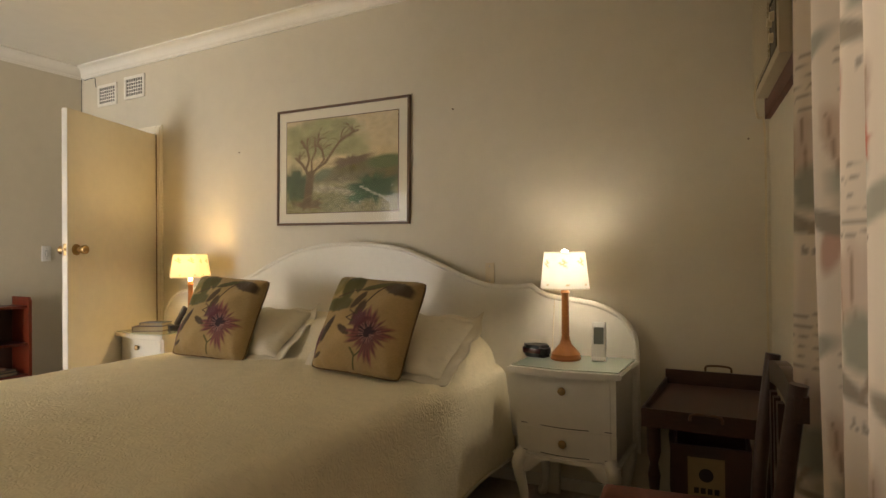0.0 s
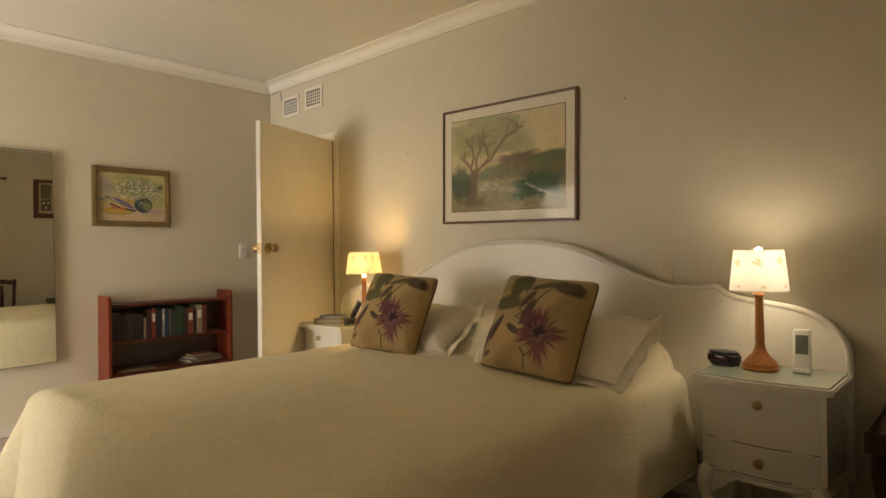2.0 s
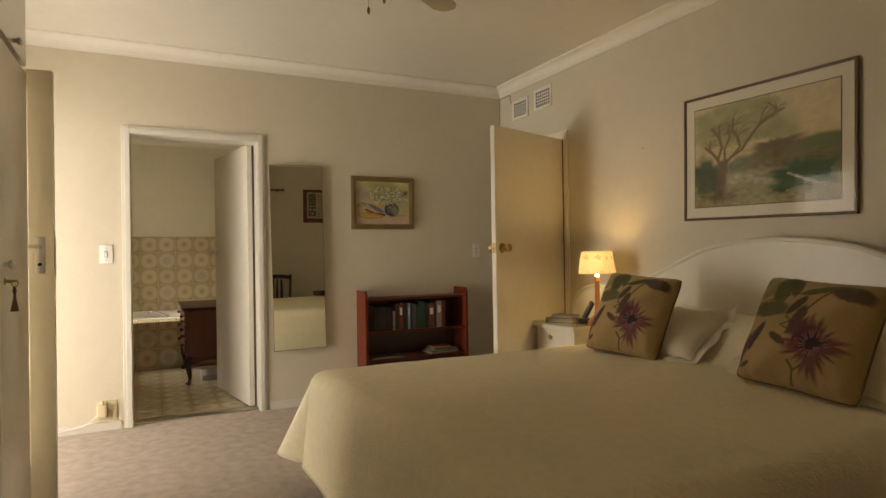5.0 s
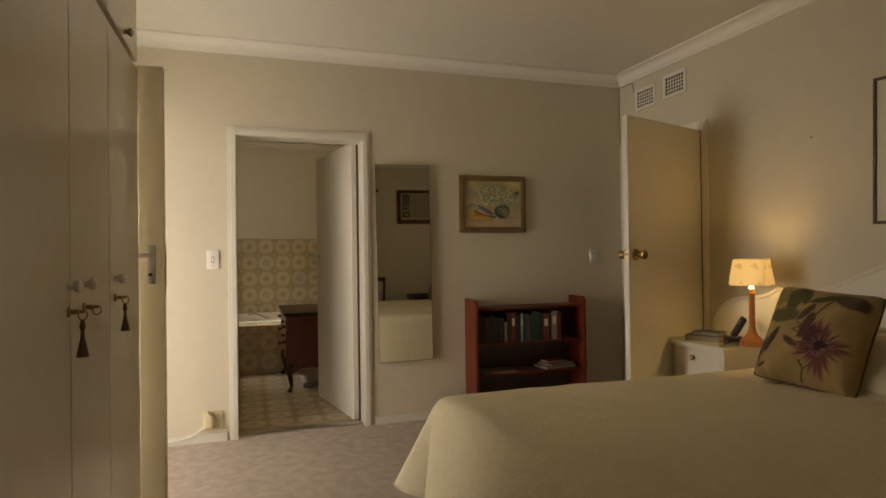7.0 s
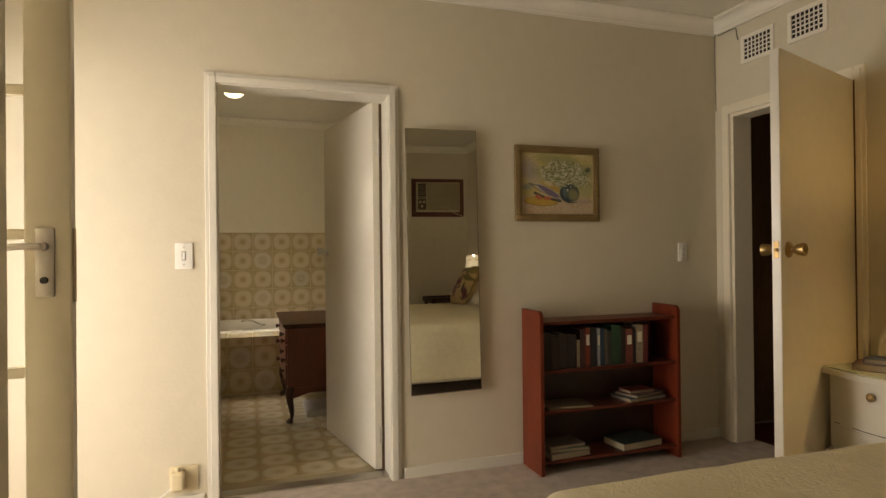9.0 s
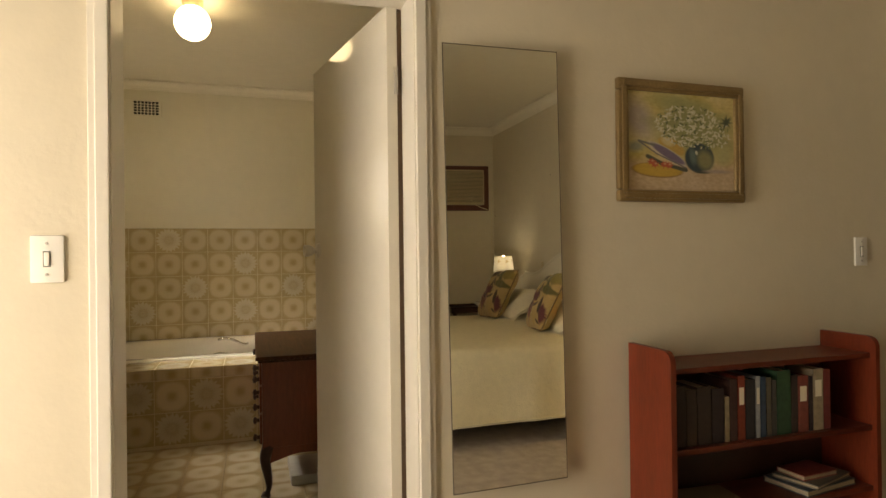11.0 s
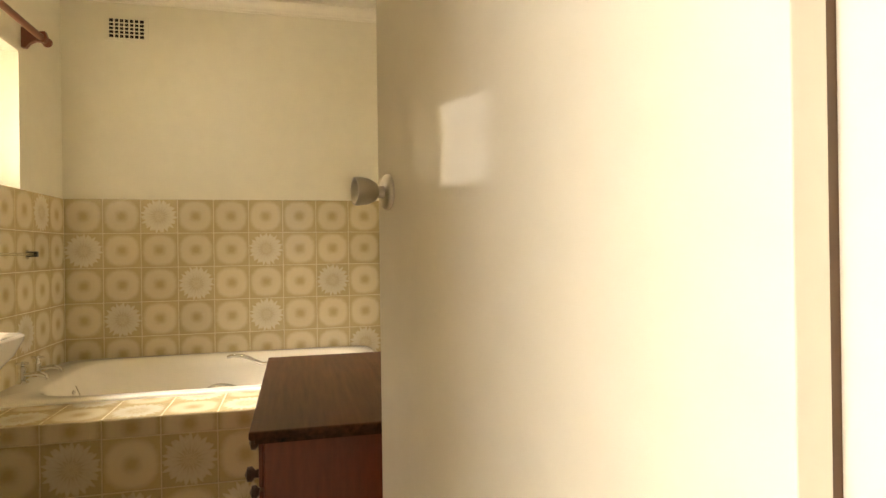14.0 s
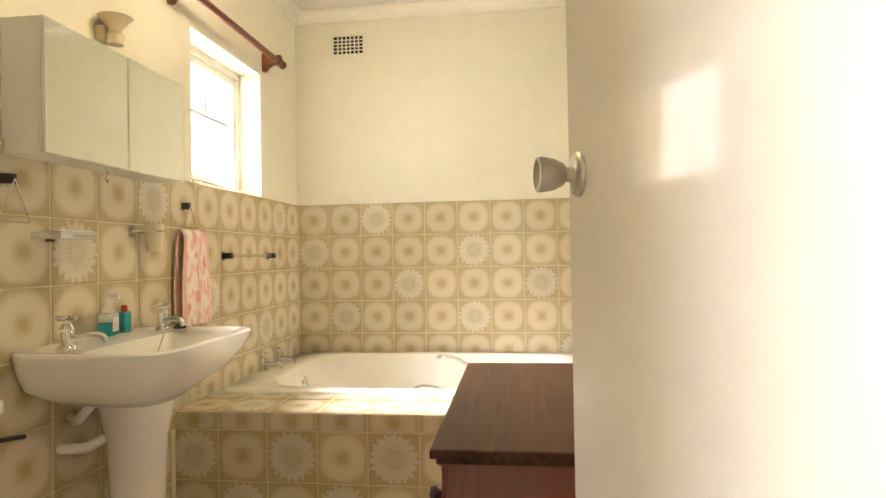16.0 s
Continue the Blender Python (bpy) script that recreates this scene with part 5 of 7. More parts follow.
for x, z in ((-2.51, 1.83), (-0.93, 1.92), (-0.93 + 1.40, 1.62)):
    bm = B()
    lathe(bm, [(0.0, 0.0), (0.004, 0.0), (0.0035, -0.008), (0.0, -0.009)], (x, YN - 0.001, z), axis="y", seg=8)
    north(tagged(link("wall_nail", bm, M_FRAMEBROWN, smooth=True), "small dark nail in the cream painted wall", "nail"))

# ---- bookcase and its books ----
bc = thing("bookcase", pose(XW + 0.002, 1.822, 0), "low red-stained wooden bookcase, partly filled with books", "bookcase")
W2, D = 0.45, 0.235
for sy in (-1, 1):
    bm = B()
    out = [(0.015, 0.0), (0.015, 0.878)] + [(D - 0.035 + 0.035 * math.sin(t), 0.840 + 0.038 * math.cos(t) - 0.0) for t in np.linspace(0.0, math.pi / 2, 7)] + [(D, 0.0)]
    y = sy * (W2 - 0.010)
    a = [bm.verts.new((p, y - 0.010, q)) for p, q in out]
    b = [bm.verts.new((p, y + 0.010, q)) for p, q in out]
    bm.faces.new(a)
    bm.faces.new(b)
    for i in range(len(out)):
        j = (i + 1) % len(out)
        bm.faces.new((a[i], a[j], b[j], b[i]))
    part("side_panel", bm, M_RED, bc, smooth=False)
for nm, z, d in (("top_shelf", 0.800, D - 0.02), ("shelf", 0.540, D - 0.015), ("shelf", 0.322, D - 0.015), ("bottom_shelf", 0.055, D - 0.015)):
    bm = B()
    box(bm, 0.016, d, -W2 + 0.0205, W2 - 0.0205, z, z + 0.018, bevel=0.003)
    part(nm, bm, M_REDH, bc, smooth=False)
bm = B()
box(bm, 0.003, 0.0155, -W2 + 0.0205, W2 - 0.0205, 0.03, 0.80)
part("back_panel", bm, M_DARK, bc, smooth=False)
rs = np.random.RandomState(11)
ROW = [((0.02, 0.012, 0.010), 0.055, 0.200), ((0.035, 0.020, 0.015), 0.040, 0.185), ((0.030, 0.018, 0.013), 0.055, 0.190), ((0.020, 0.012, 0.012), 0.050, 0.180), ((0.28, 0.22, 0.13), 0.018, 0.150),
       ((0.05, 0.02, 0.015), 0.030, 0.205), ((0.20, 0.03, 0.012), 0.030, 0.215), ((0.02, 0.02, 0.02), 0.040, 0.200), ((0.32, 0.33, 0.33), 0.018, 0.208), ((0.02, 0.045, 0.08), 0.022, 0.205), ((0.10, 0.085, 0.06), 0.020, 0.200),
       ((0.05, 0.045, 0.04), 0.020, 0.190), ((0.02, 0.065, 0.028), 0.060, 0.220), ((0.04, 0.025, 0.02), 0.028, 0.200), ((0.20, 0.045, 0.03), 0.045, 0.195), ((0.03, 0.02, 0.02), 0.018, 0.190), ((0.32, 0.26, 0.17), 0.045, 0.215), ((0.17, 0.03, 0.025), 0.030, 0.210)]
y, k = 1.402, 0
for c, t, hgt in ROW:
    dp = 0.12 + 0.03 * rs.rand()
    k += 1
    b = thing("book", pose(XW + 0.20 - dp / 2, y + t / 2, 0.5585, 0, 0, 0), "old upright book with faded spine on the shelf", "book", "books on the shelf")
    cm = material("book_cover", c, 0.6, vary=0.3, scale=14)
    bm = B()
    box(bm, -dp / 2 + 0.002, dp / 2 - 0.004, -t / 2 + 0.0025, t / 2 - 0.0025, 0.003, hgt - 0.004)
    part("page_block", bm, M_PAGES, b, smooth=False)
    bm = B()
    box(bm, -dp / 2, dp / 2, -t / 2, -t / 2 + 0.0022, 0, hgt)
    box(bm, -dp / 2, dp / 2, t / 2 - 0.0022, t / 2, 0, hgt)
    box(bm, dp / 2 - 0.0035, dp / 2 + 0.001, -t / 2, t / 2, 0, hgt, bevel=0.001)
    part("cover", bm, cm, b, smooth=False)
    if k in (7, 9, 15, 17):
        bm = B()
        box(bm, dp / 2 + 0.0012, dp / 2 + 0.0018, -t * 0.32, t * 0.32, hgt * 0.55, hgt * 0.82)
        part("spine_label", bm, M_MOUNT if k % 2 else M_GILT, b, smooth=False)
    y += t + 0.003
for (y, z, w, d, t, a, c, lab) in ((2.06, 0.3405, 0.17, 0.27, 0.022, 8, (0.045, 0.055, 0.07), "large dark book lying flat on the shelf"), (2.07, 0.3630, 0.16, 0.24, 0.014, 16, (0.12, 0.11, 0.09), "thin dull magazine lying on a book"), (2.05, 0.3775, 0.11, 0.17, 0.018, 4, (0.20, 0.04, 0.03), "small red book lying on a magazine"),
                                (1.58, 0.3405, 0.17, 0.26, 0.010, -6, (0.20, 0.16, 0.09), "illustrated magazine lying on the shelf"), (1.56, 0.0735, 0.17, 0.25, 0.030, 5, (0.30, 0.26, 0.20), "pale book lying on the lowest shelf"), (1.57, 0.1040, 0.16, 0.23, 0.020, -4, (0.08, 0.14, 0.08), "green book lying on another book"),
                                (1.55, 0.1245, 0.15, 0.22, 0.016, 3, (0.18, 0.16, 0.13), "pale magazine on a stack of books"), (2.02, 0.0735, 0.18, 0.28, 0.040, 6, (0.03, 0.05, 0.04), "thick dark green book on the lowest shelf")):
    book(pose(XW + 0.125, y, z, 0, 0, a), w, d, t, c, lab)

# ---- air conditioner ----
ac = thing("air_conditioner", EAST @ pose(XE, 2.375, 1.945, 0, 0, -90), "cream window air conditioner in a brown wooden board", "air conditioner")
bm = B()
for a, b, c, d in ((-0.365, 0.365, 0.215, 0.262), (-0.365, 0.365, -0.262, -0.195), (-0.365, -0.305, -0.195, 0.215), (0.305, 0.365, -0.195, 0.215)):
    box(bm, a, b, -0.022, 0, c, d, bevel=0.003)
part("surround_board", bm, M_ACBOARD, ac, smooth=False)
bm = B()
box(bm, -0.303, 0.303, -0.060, -0.001, -0.193, 0.213, bevel=0.012)
part("case", bm, M_ACBODY, ac)
bm = B()
box(bm, -0.285, 0.15, -0.063, -0.0605, -0.165, 0.19)
part("intake_backing", bm, M_ACDARK, ac, smooth=False)
for k in range(22):
    z = -0.158 + k * 0.0158
    bm = B()
    box(bm, -0.283, 0.148, -0.070, -0.0632, z, z + 0.0095)
    part("slat", bm, M_ACBODY, ac, smooth=False)
bm = B()
box(bm, 0.17, 0.285, -0.063, -0.0605, 0.0, 0.19)
part("outlet_backing", bm, M_DARKGAP, ac, smooth=False)
for k in range(7):
    bm = B()
    box(bm, 0.17, 0.285, -0.068, -0.0632, 0.012 + k * 0.025, 0.018 + k * 0.025)
    part("louvre", bm, M_ACBODY, ac, smooth=False)
bm = B()
box(bm, 0.17, 0.285, -0.064, -0.0605, -0.165, -0.012, bevel=0.001)
part("control_panel", bm, M_ACDARK, ac, smooth=False)
for x, z in ((0.255, -0.06), (0.20, -0.06), (0.228, -0.12)):
    bm = B()
    lathe(bm, [(0.0, -0.078), (0.014, -0.077), (0.016, -0.0642), (0.0, -0.0642)], (x, 0, z), axis="y", seg=14)
    part("dial", bm, M_IVORY, ac)
bm = B()
tube(bm, smooth_path([(XE - 0.065, 2.50, 1.82), (XE - 0.075, 2.58, 1.74), (XE - 0.05, 2.72, 1.69), (XE - 0.02, YN - 0.02, 1.66), (XE - 0.018, YN - 0.018, 1.3), (XE - 0.02, YN - 0.02, 1.15), (XE - 0.015, YN - 0.016, 0.4)], 6), 0.004, 6)
east(tagged(link("air_conditioner_cable", bm, M_IVORY, smooth=True), "pale cable hanging from the air conditioner in the corner", "cable"))

# ---- east window, curtain and rod ----
wn = thing("window_1", EAST @ pose(XE + 0.13, 0.70, 1.49, 0, 0, -90), "white framed window behind the curtain", "window", "", "structure")
bm = B()
for a, b, c, d in ((-0.75, 0.75, 0.56, 0.61), (-0.75, 0.75, -0.61, -0.56), (-0.75, -0.70, -0.56, 0.56), (0.70, 0.75, -0.56, 0.56), (-0.02, 0.02, -0.56, 0.56)):
    box(bm, a, b, -0.025, 0.025, c, d, bevel=0.003)
part("window_frame", bm, M_GLOSS, wn, smooth=False)
for a, b in ((-0.70, -0.02), (0.02, 0.70)):
    pane("pane", wn, a, b, -0.56, 0.56)


def curtain_print(u, v):
    """Botanical print: faded proteas with leaves, fine brown script between them."""
    s, t = u * 2.3, v * 2.1                          # metres of cloth
    n = np.array([noise.fractal(Vector((a * 6, b * 6, 2)), 1.0, 2.0, 4) for a, b in zip(s, t)])[:, None]
    rgb = np.tile((0.70, 0.61, 0.49), (len(u), 1)) + 0.025 * n
    rs = np.random.RandomState(21)
    for row in range(4):
        for col in range(11):
            cx, cy = 0.06 + col * 0.22 + 0.04 * rs.rand(), 0.05 + row * 0.56 + 0.28 * (col % 2) + 0.04 * rs.rand()
            for k, (dx, h_, tilt) in enumerate(((-0.05, 0.10, 18), (0.05, 0.10, -18), (-0.025, 0.13, 7), (0.03, 0.13, -7), (0.0, 0.12, 0))):
                rgb = dab(rgb, s, t, cx + dx, cy + 0.10, 0.024, h_ * 0.62, tilt, ((0.52, 0.40, 0.30), (0.47, 0.36, 0.28), (0.58, 0.46, 0.36), (0.50, 0.41, 0.31), (0.60, 0.50, 0.40))[k], 0.5, 0.05, k)
                rgb = stroke(rgb, s, t, [(cx + dx, cy + 0.03), (cx + dx * 1.35, cy + 0.09 + h_ * 0.6)], 0.0025, (0.34, 0.25, 0.18))
            rgb = dab(rgb, s, t, cx, cy + 0.02, 0.065, 0.05, 0, (0.33, 0.32, 0.25), 0.5, 0.06, 3)
            rgb = dab(rgb, s, t, cx + 0.05, cy + 0.055, 0.022, 0.024, 20, (0.48, 0.17, 0.12), 0.6, 0.15, 1)
            rgb = dab(rgb, s, t, cx - 0.07, cy - 0.045, 0.065, 0.020, -18, (0.30, 0.26, 0.20), 0.5)
            rgb = dab(rgb, s, t, cx + 0.08, cy - 0.03, 0.07, 0.022, 22, (0.36, 0.34, 0.27), 0.5)
            rgb = stroke(rgb, s, t, [(cx, cy - 0.02), (cx - 0.02, cy - 0.07), (cx + 0.06, cy - 0.075)], 0.005, (0.34, 0.28, 0.21))
            for k in range(5):
                x0 = cx - 0.035 + k * 0.018
                rgb = stroke(rgb, s, t, [(x0, cy - 0.115), (x0 + 0.004, cy - 0.10), (x0 + 0.009, cy - 0.114)], 0.0022, (0.36, 0.31, 0.25), 0.6)
            rgb = dab(rgb, s, t, cx + 0.14, cy + 0.16, 0.018, 0.05, -12, (0.50, 0.33, 0.25), 0.5)
            for line in range(6):
                y0, x0 = cy + 0.30 - line * 0.022, cx - 0.06 + 0.03 * rs.rand()
                pts = [(x0 + q * 0.012, y0 + 0.009 * (rs.rand() - 0.5)) for q in range(8)]
                rgb = stroke(rgb, s, t, pts, 0.0022, (0.40, 0.34, 0.27), 0.6)
    return rgb


def curtain_place(u, v):
    f = u * 2 * math.pi * 7.5 + 0.45 * np.sin(v * 2.3 + u * 9) + 0.6 * np.sin(u * 23)
    deep = 0.046 + 0.016 * np.sin(u * 31 + 1)
    return 0.535 - deep * np.sin(f) * (1 - 0.15 * v) - 0.006 * np.sin(u * 61 + v * 5), 1.475 - u * 1.22 + 0.024 * np.sin(f + 1.2), 0.06 + v * 2.10


cu = sheet("curtain", 420, 300, curtain_place, curtain_print, M_CURTAIN, None)
east(cu)
tagged(cu, "white cotton curtain with botanical print, hanging in folds", "curtain")
rod = thing("curtain_rod", EAST @ pose(0.545, 0, 2.19), "turned dark wooden curtain rod with rings", "curtain rod")
bm = B()
tube(bm, [(0, -0.45, 0), (0, 1.66, 0)], 0.014, 14)
part("pole", bm, M_ROD, rod)
bm = B()
lathe(bm, [(0.0, 1.66), (0.016, 1.661), (0.020, 1.668), (0.013, 1.676), (0.024, 1.69), (0.020, 1.71), (0.008, 1.722), (0.0, 1.724)], axis="y", seg=16)
part("finial", bm, M_ROD, rod)
bm = B()
box(bm, -0.012, 0.055, 1.60, 1.63, -0.03, -0.012, bevel=0.004)
part("bracket", bm, M_ROD, rod)
for k in range(9):
    bm = B()
    tube(bm, [(0.022 * math.cos(t), 1.57 - k * 0.125, 0.022 * math.sin(t) - 0.006) for t in np.linspace(0, 2 * math.pi, 13)], 0.004, 6)
    part("ring", bm, M_ROD, rod)

# ---- chair by the window ----
ch = thing("dining_chair", pose(0.335, 1.56, 0, 0, 0, 96), "dark wooden dining chair with pierced splat back", "chair")
# local: x along the window, y towards the back (+y is away from the room)
for sx in (-1, 1):
    bm = B()
    box(bm, sx * 0.185 - 0.018, sx * 0.185 + 0.018, 0.165, 0.20, 0.0, 0.42, bevel=0.004)
    part("front_leg", bm, M_DARK, ch, smooth=False)
    bm = B()
    tube(bm, smooth_path([(sx * 0.180, -0.205, 0.0), (sx * 0.182, -0.185, 0.42), (sx * 0.190, -0.20, 0.65), (sx * 0.200, -0.228, 0.87)], 5), 0.019, 8)
    part("back_post", bm, M_DARK, ch)
    bm = B()
    box(bm, sx * 0.185 - 0.010, sx * 0.185 + 0.010, -0.18, 0.18, 0.17, 0.195)
    part("stretcher", bm, M_DARK, ch, smooth=False)
bm = B()
slab(bm, [(x, 0.845 + 0.028 * math.cos(x * 9) + 0.012 * abs(x) * 5) for x in np.linspace(-0.215, 0.215, 21)] + [(x, 0.80 + 0.015 * math.cos(x * 9)) for x in np.linspace(0.215, -0.215, 21)], -0.244, -0.216, "y")
part("top_rail", bm, M_DARK, ch, smooth=False)
bm = B()
for a, b in ((-0.075, -0.045), (-0.012, 0.012), (0.045, 0.075)):
    pts = [(a, 0.46), (a - 0.012 if a < 0 else a + 0.0, 0.62), (a, 0.80), (b, 0.80), (b + (0.012 if b > 0.02 else 0.0), 0.62), (b, 0.46)]
    slab(bm, pts, -0.218, -0.204, "y")
part("splat", bm, M_DARK, ch, smooth=False)
bm = B()
box(bm, -0.19, 0.19, -0.215, -0.195, 0.43, 0.465)
box(bm, -0.19, 0.19, -0.19, 0.20, 0.385, 0.425)
part("seat_rail", bm, M_DARK, ch, smooth=False)
bm = B()
box(bm, -0.205, 0.205, -0.185, 0.215, 0.426, 0.47, bevel=0.018, seg=3)
part("seat", bm, material("brown_red_seat_cloth", (0.17, 0.06, 0.04), 0.85, vary=0.2, scale=20, bump=0.3), ch, "worn red-brown padded seat")

# ---- tray table in the corner ----
tt = thing("tray_table", pose(0.345, 2.435, 0), "dark wooden butler's tray table with dark handles", "side table")
bm = B()
box(bm, -0.20, 0.20, -0.285, 0.285, 0.560, 0.575, bevel=0.003)
part("tray_bottom", bm, M_TRAY, tt, smooth=False)
for b in ((-0.21, 0.21, -0.30, -0.286), (-0.21, 0.21, 0.286, 0.30), (-0.21, -0.201, -0.286, 0.286), (0.201, 0.21, -0.286, 0.286)):
    bm = B()
    box(bm, *b, 0.535, 0.635 if b[2] > 0.2 else 0.60, bevel=0.003)
    part("tray_side", bm, M_DARK, tt, smooth=False)
for y, z in ((-0.305, 0.575), (0.292, 0.637)):
    bm = B()
    tube(bm, smooth_path([(-0.05, y, z), (-0.04, y, z + 0.022), (0.04, y, z + 0.022), (0.05, y, z)], 4), 0.005, 8)
    part("handle", bm, M_FRAMEBROWN, tt)
for sx in (-1, 1):
    for sy in (-1, 1):
        bm = B()
        lathe(bm, [(0.0, 0.0), (0.014, 0.0), (0.018, 0.06), (0.012, 0.09), (0.020, 0.14), (0.016, 0.30), (0.022, 0.36), (0.014, 0.40), (0.024, 0.44), (0.024, 0.535), (0.0, 0.535)], (sx * 0.175, sy * 0.255, 0), seg=14)
        part("leg", bm, M_DARK, tt)
bm = B()
box(bm, -0.16, 0.16, -0.24, 0.24, 0.15, 0.165)
part("lower_shelf", bm, M_DARK, tt, smooth=False)
bx = thing("wooden_crate", pose(0.34, 2.36, 0.1655, 0, 0, 4), "reddish wooden box with a printed pale label", "box")
bm = B()
for b in ((-0.13, 0.13, -0.10, -0.088, 0, 0.29), (-0.13, 0.13, 0.088, 0.10, 0, 0.29), (-0.13, -0.118, -0.0875, 0.0875, 0, 0.29), (0.118, 0.13, -0.0875, 0.0875, 0, 0.29), (-0.117, 0.117, -0.0875, 0.0875, 0, 0.012)):
    box(bm, *b)
part("box_body", bm, M_TRAY, bx, smooth=False)
bm = B()
box(bm, -0.075, 0.045, -0.1025, -0.1005, 0.08, 0.25)
lab = part("label", bm, material("tan_paper_label", (0.30, 0.21, 0.10), 0.8, vary=0.1), bx, smooth=False)
bm = B()
lathe(bm, [(0.0, -0.1035), (0.024, -0.1035), (0.024, -0.1026), (0.0, -0.1026)], (-0.015, 0, 0.19), axis="y", seg=20)
for k in range(4):
    box(bm, -0.055 + k * 0.022, -0.039 + k * 0.022, -0.1035, -0.1026, 0.125, 0.145)
part("label_print", bm, M_DARKGAP, lab, smooth=False)
bk = thing("paper_stack", pose(0.33, 2.215, 0.1655, 0, 0, -6), "stack of pale papers under the tray table", "papers")
bm = B()
box(bm, -0.11, 0.11, -0.04, 0.03, 0.0, 0.055, bevel=0.003)
part("sheets", bm, M_MOUNT, bk, smooth=False)

# ---- ceiling fan ----
fan = thing("ceiling_fan", pose(-1.72, 0.66, H), "cream ceiling fan at rest with pull chains", "ceiling fan")
bm = B()
lathe(bm, [(0.0, 0.0), (0.06, 0.0), (0.055, -0.04), (0.015, -0.06), (0.012, -0.20), (0.04, -0.21), (0.0, -0.21)], seg=24)
part("stem", bm, M_GLOSS, fan)
bm = B()
lathe(bm, [(0.0, -0.21), (0.07, -0.215), (0.10, -0.24), (0.10, -0.30), (0.07, -0.325), (0.05, -0.36), (0.0, -0.365)], seg=28)
part("motor", bm, M_GLOSS, fan)
for k in range(4):
    a = radians(129 + 90 * k)
    bm = B()
    pts = [(0.16, -0.05), (0.53, -0.066), (0.635, -0.060), (0.675, -0.036), (0.685, 0.0), (0.675, 0.036), (0.635, 0.060), (0.53, 0.066), (0.16, 0.05)]
    slab(bm, pts, -0.318, -0.311, "z")
    bmesh.ops.transform(bm, matrix=Matrix.Rotation(a, 4, "Z"), verts=bm.verts)
    # Blades are duller than the motor: shade on their undersides is in the colour
    bl = part("blade", bm, M_ACBODY, fan, smooth=False)
    bm = B()
    box(bm, 0.095, 0.20, -0.014, 0.014, -0.3105, -0.302, bevel=0.002)
    bmesh.ops.transform(bm, matrix=Matrix.Rotation(a, 4, "Z"), verts=bm.verts)
    part("blade_iron", bm, M_BRASS, bl, smooth=False)
for x, y, z in ((0.02, 0.03, -0.515), (-0.015, -0.02, -0.55)):
    bm = B()
    tube(bm, [(x, y, -0.36), (x, y, z)], 0.0012, 6)
    lathe(bm, [(0.0, z), (0.005, z - 0.004), (0.006, z - 0.018), (0.003, z - 0.026), (0.0, z - 0.027)], (x, y, 0), seg=10)
    part("pull_chain", bm, M_BRASS, fan)

# ================= bathroom =================
# bath and its tiled surround
AX, BZR = -6.50, 0.495                                   # apron face, ledge height
bm = B()
box(bm, AX - 0.10, AX - 0.001, YB, YBN, 0.0, BZR - 0.001)
box(bm, -6.88, AX - 0.101, YB, YBN, 0.38, BZR - 0.001)
surround = thing("bath_surround", pose(0, 0, 0), "tan patterned tiled bath surround with daisy tiles", "bath surround", "", "structure")
surround_core = part("core", bm, M_GROUT, surround, smooth=False)


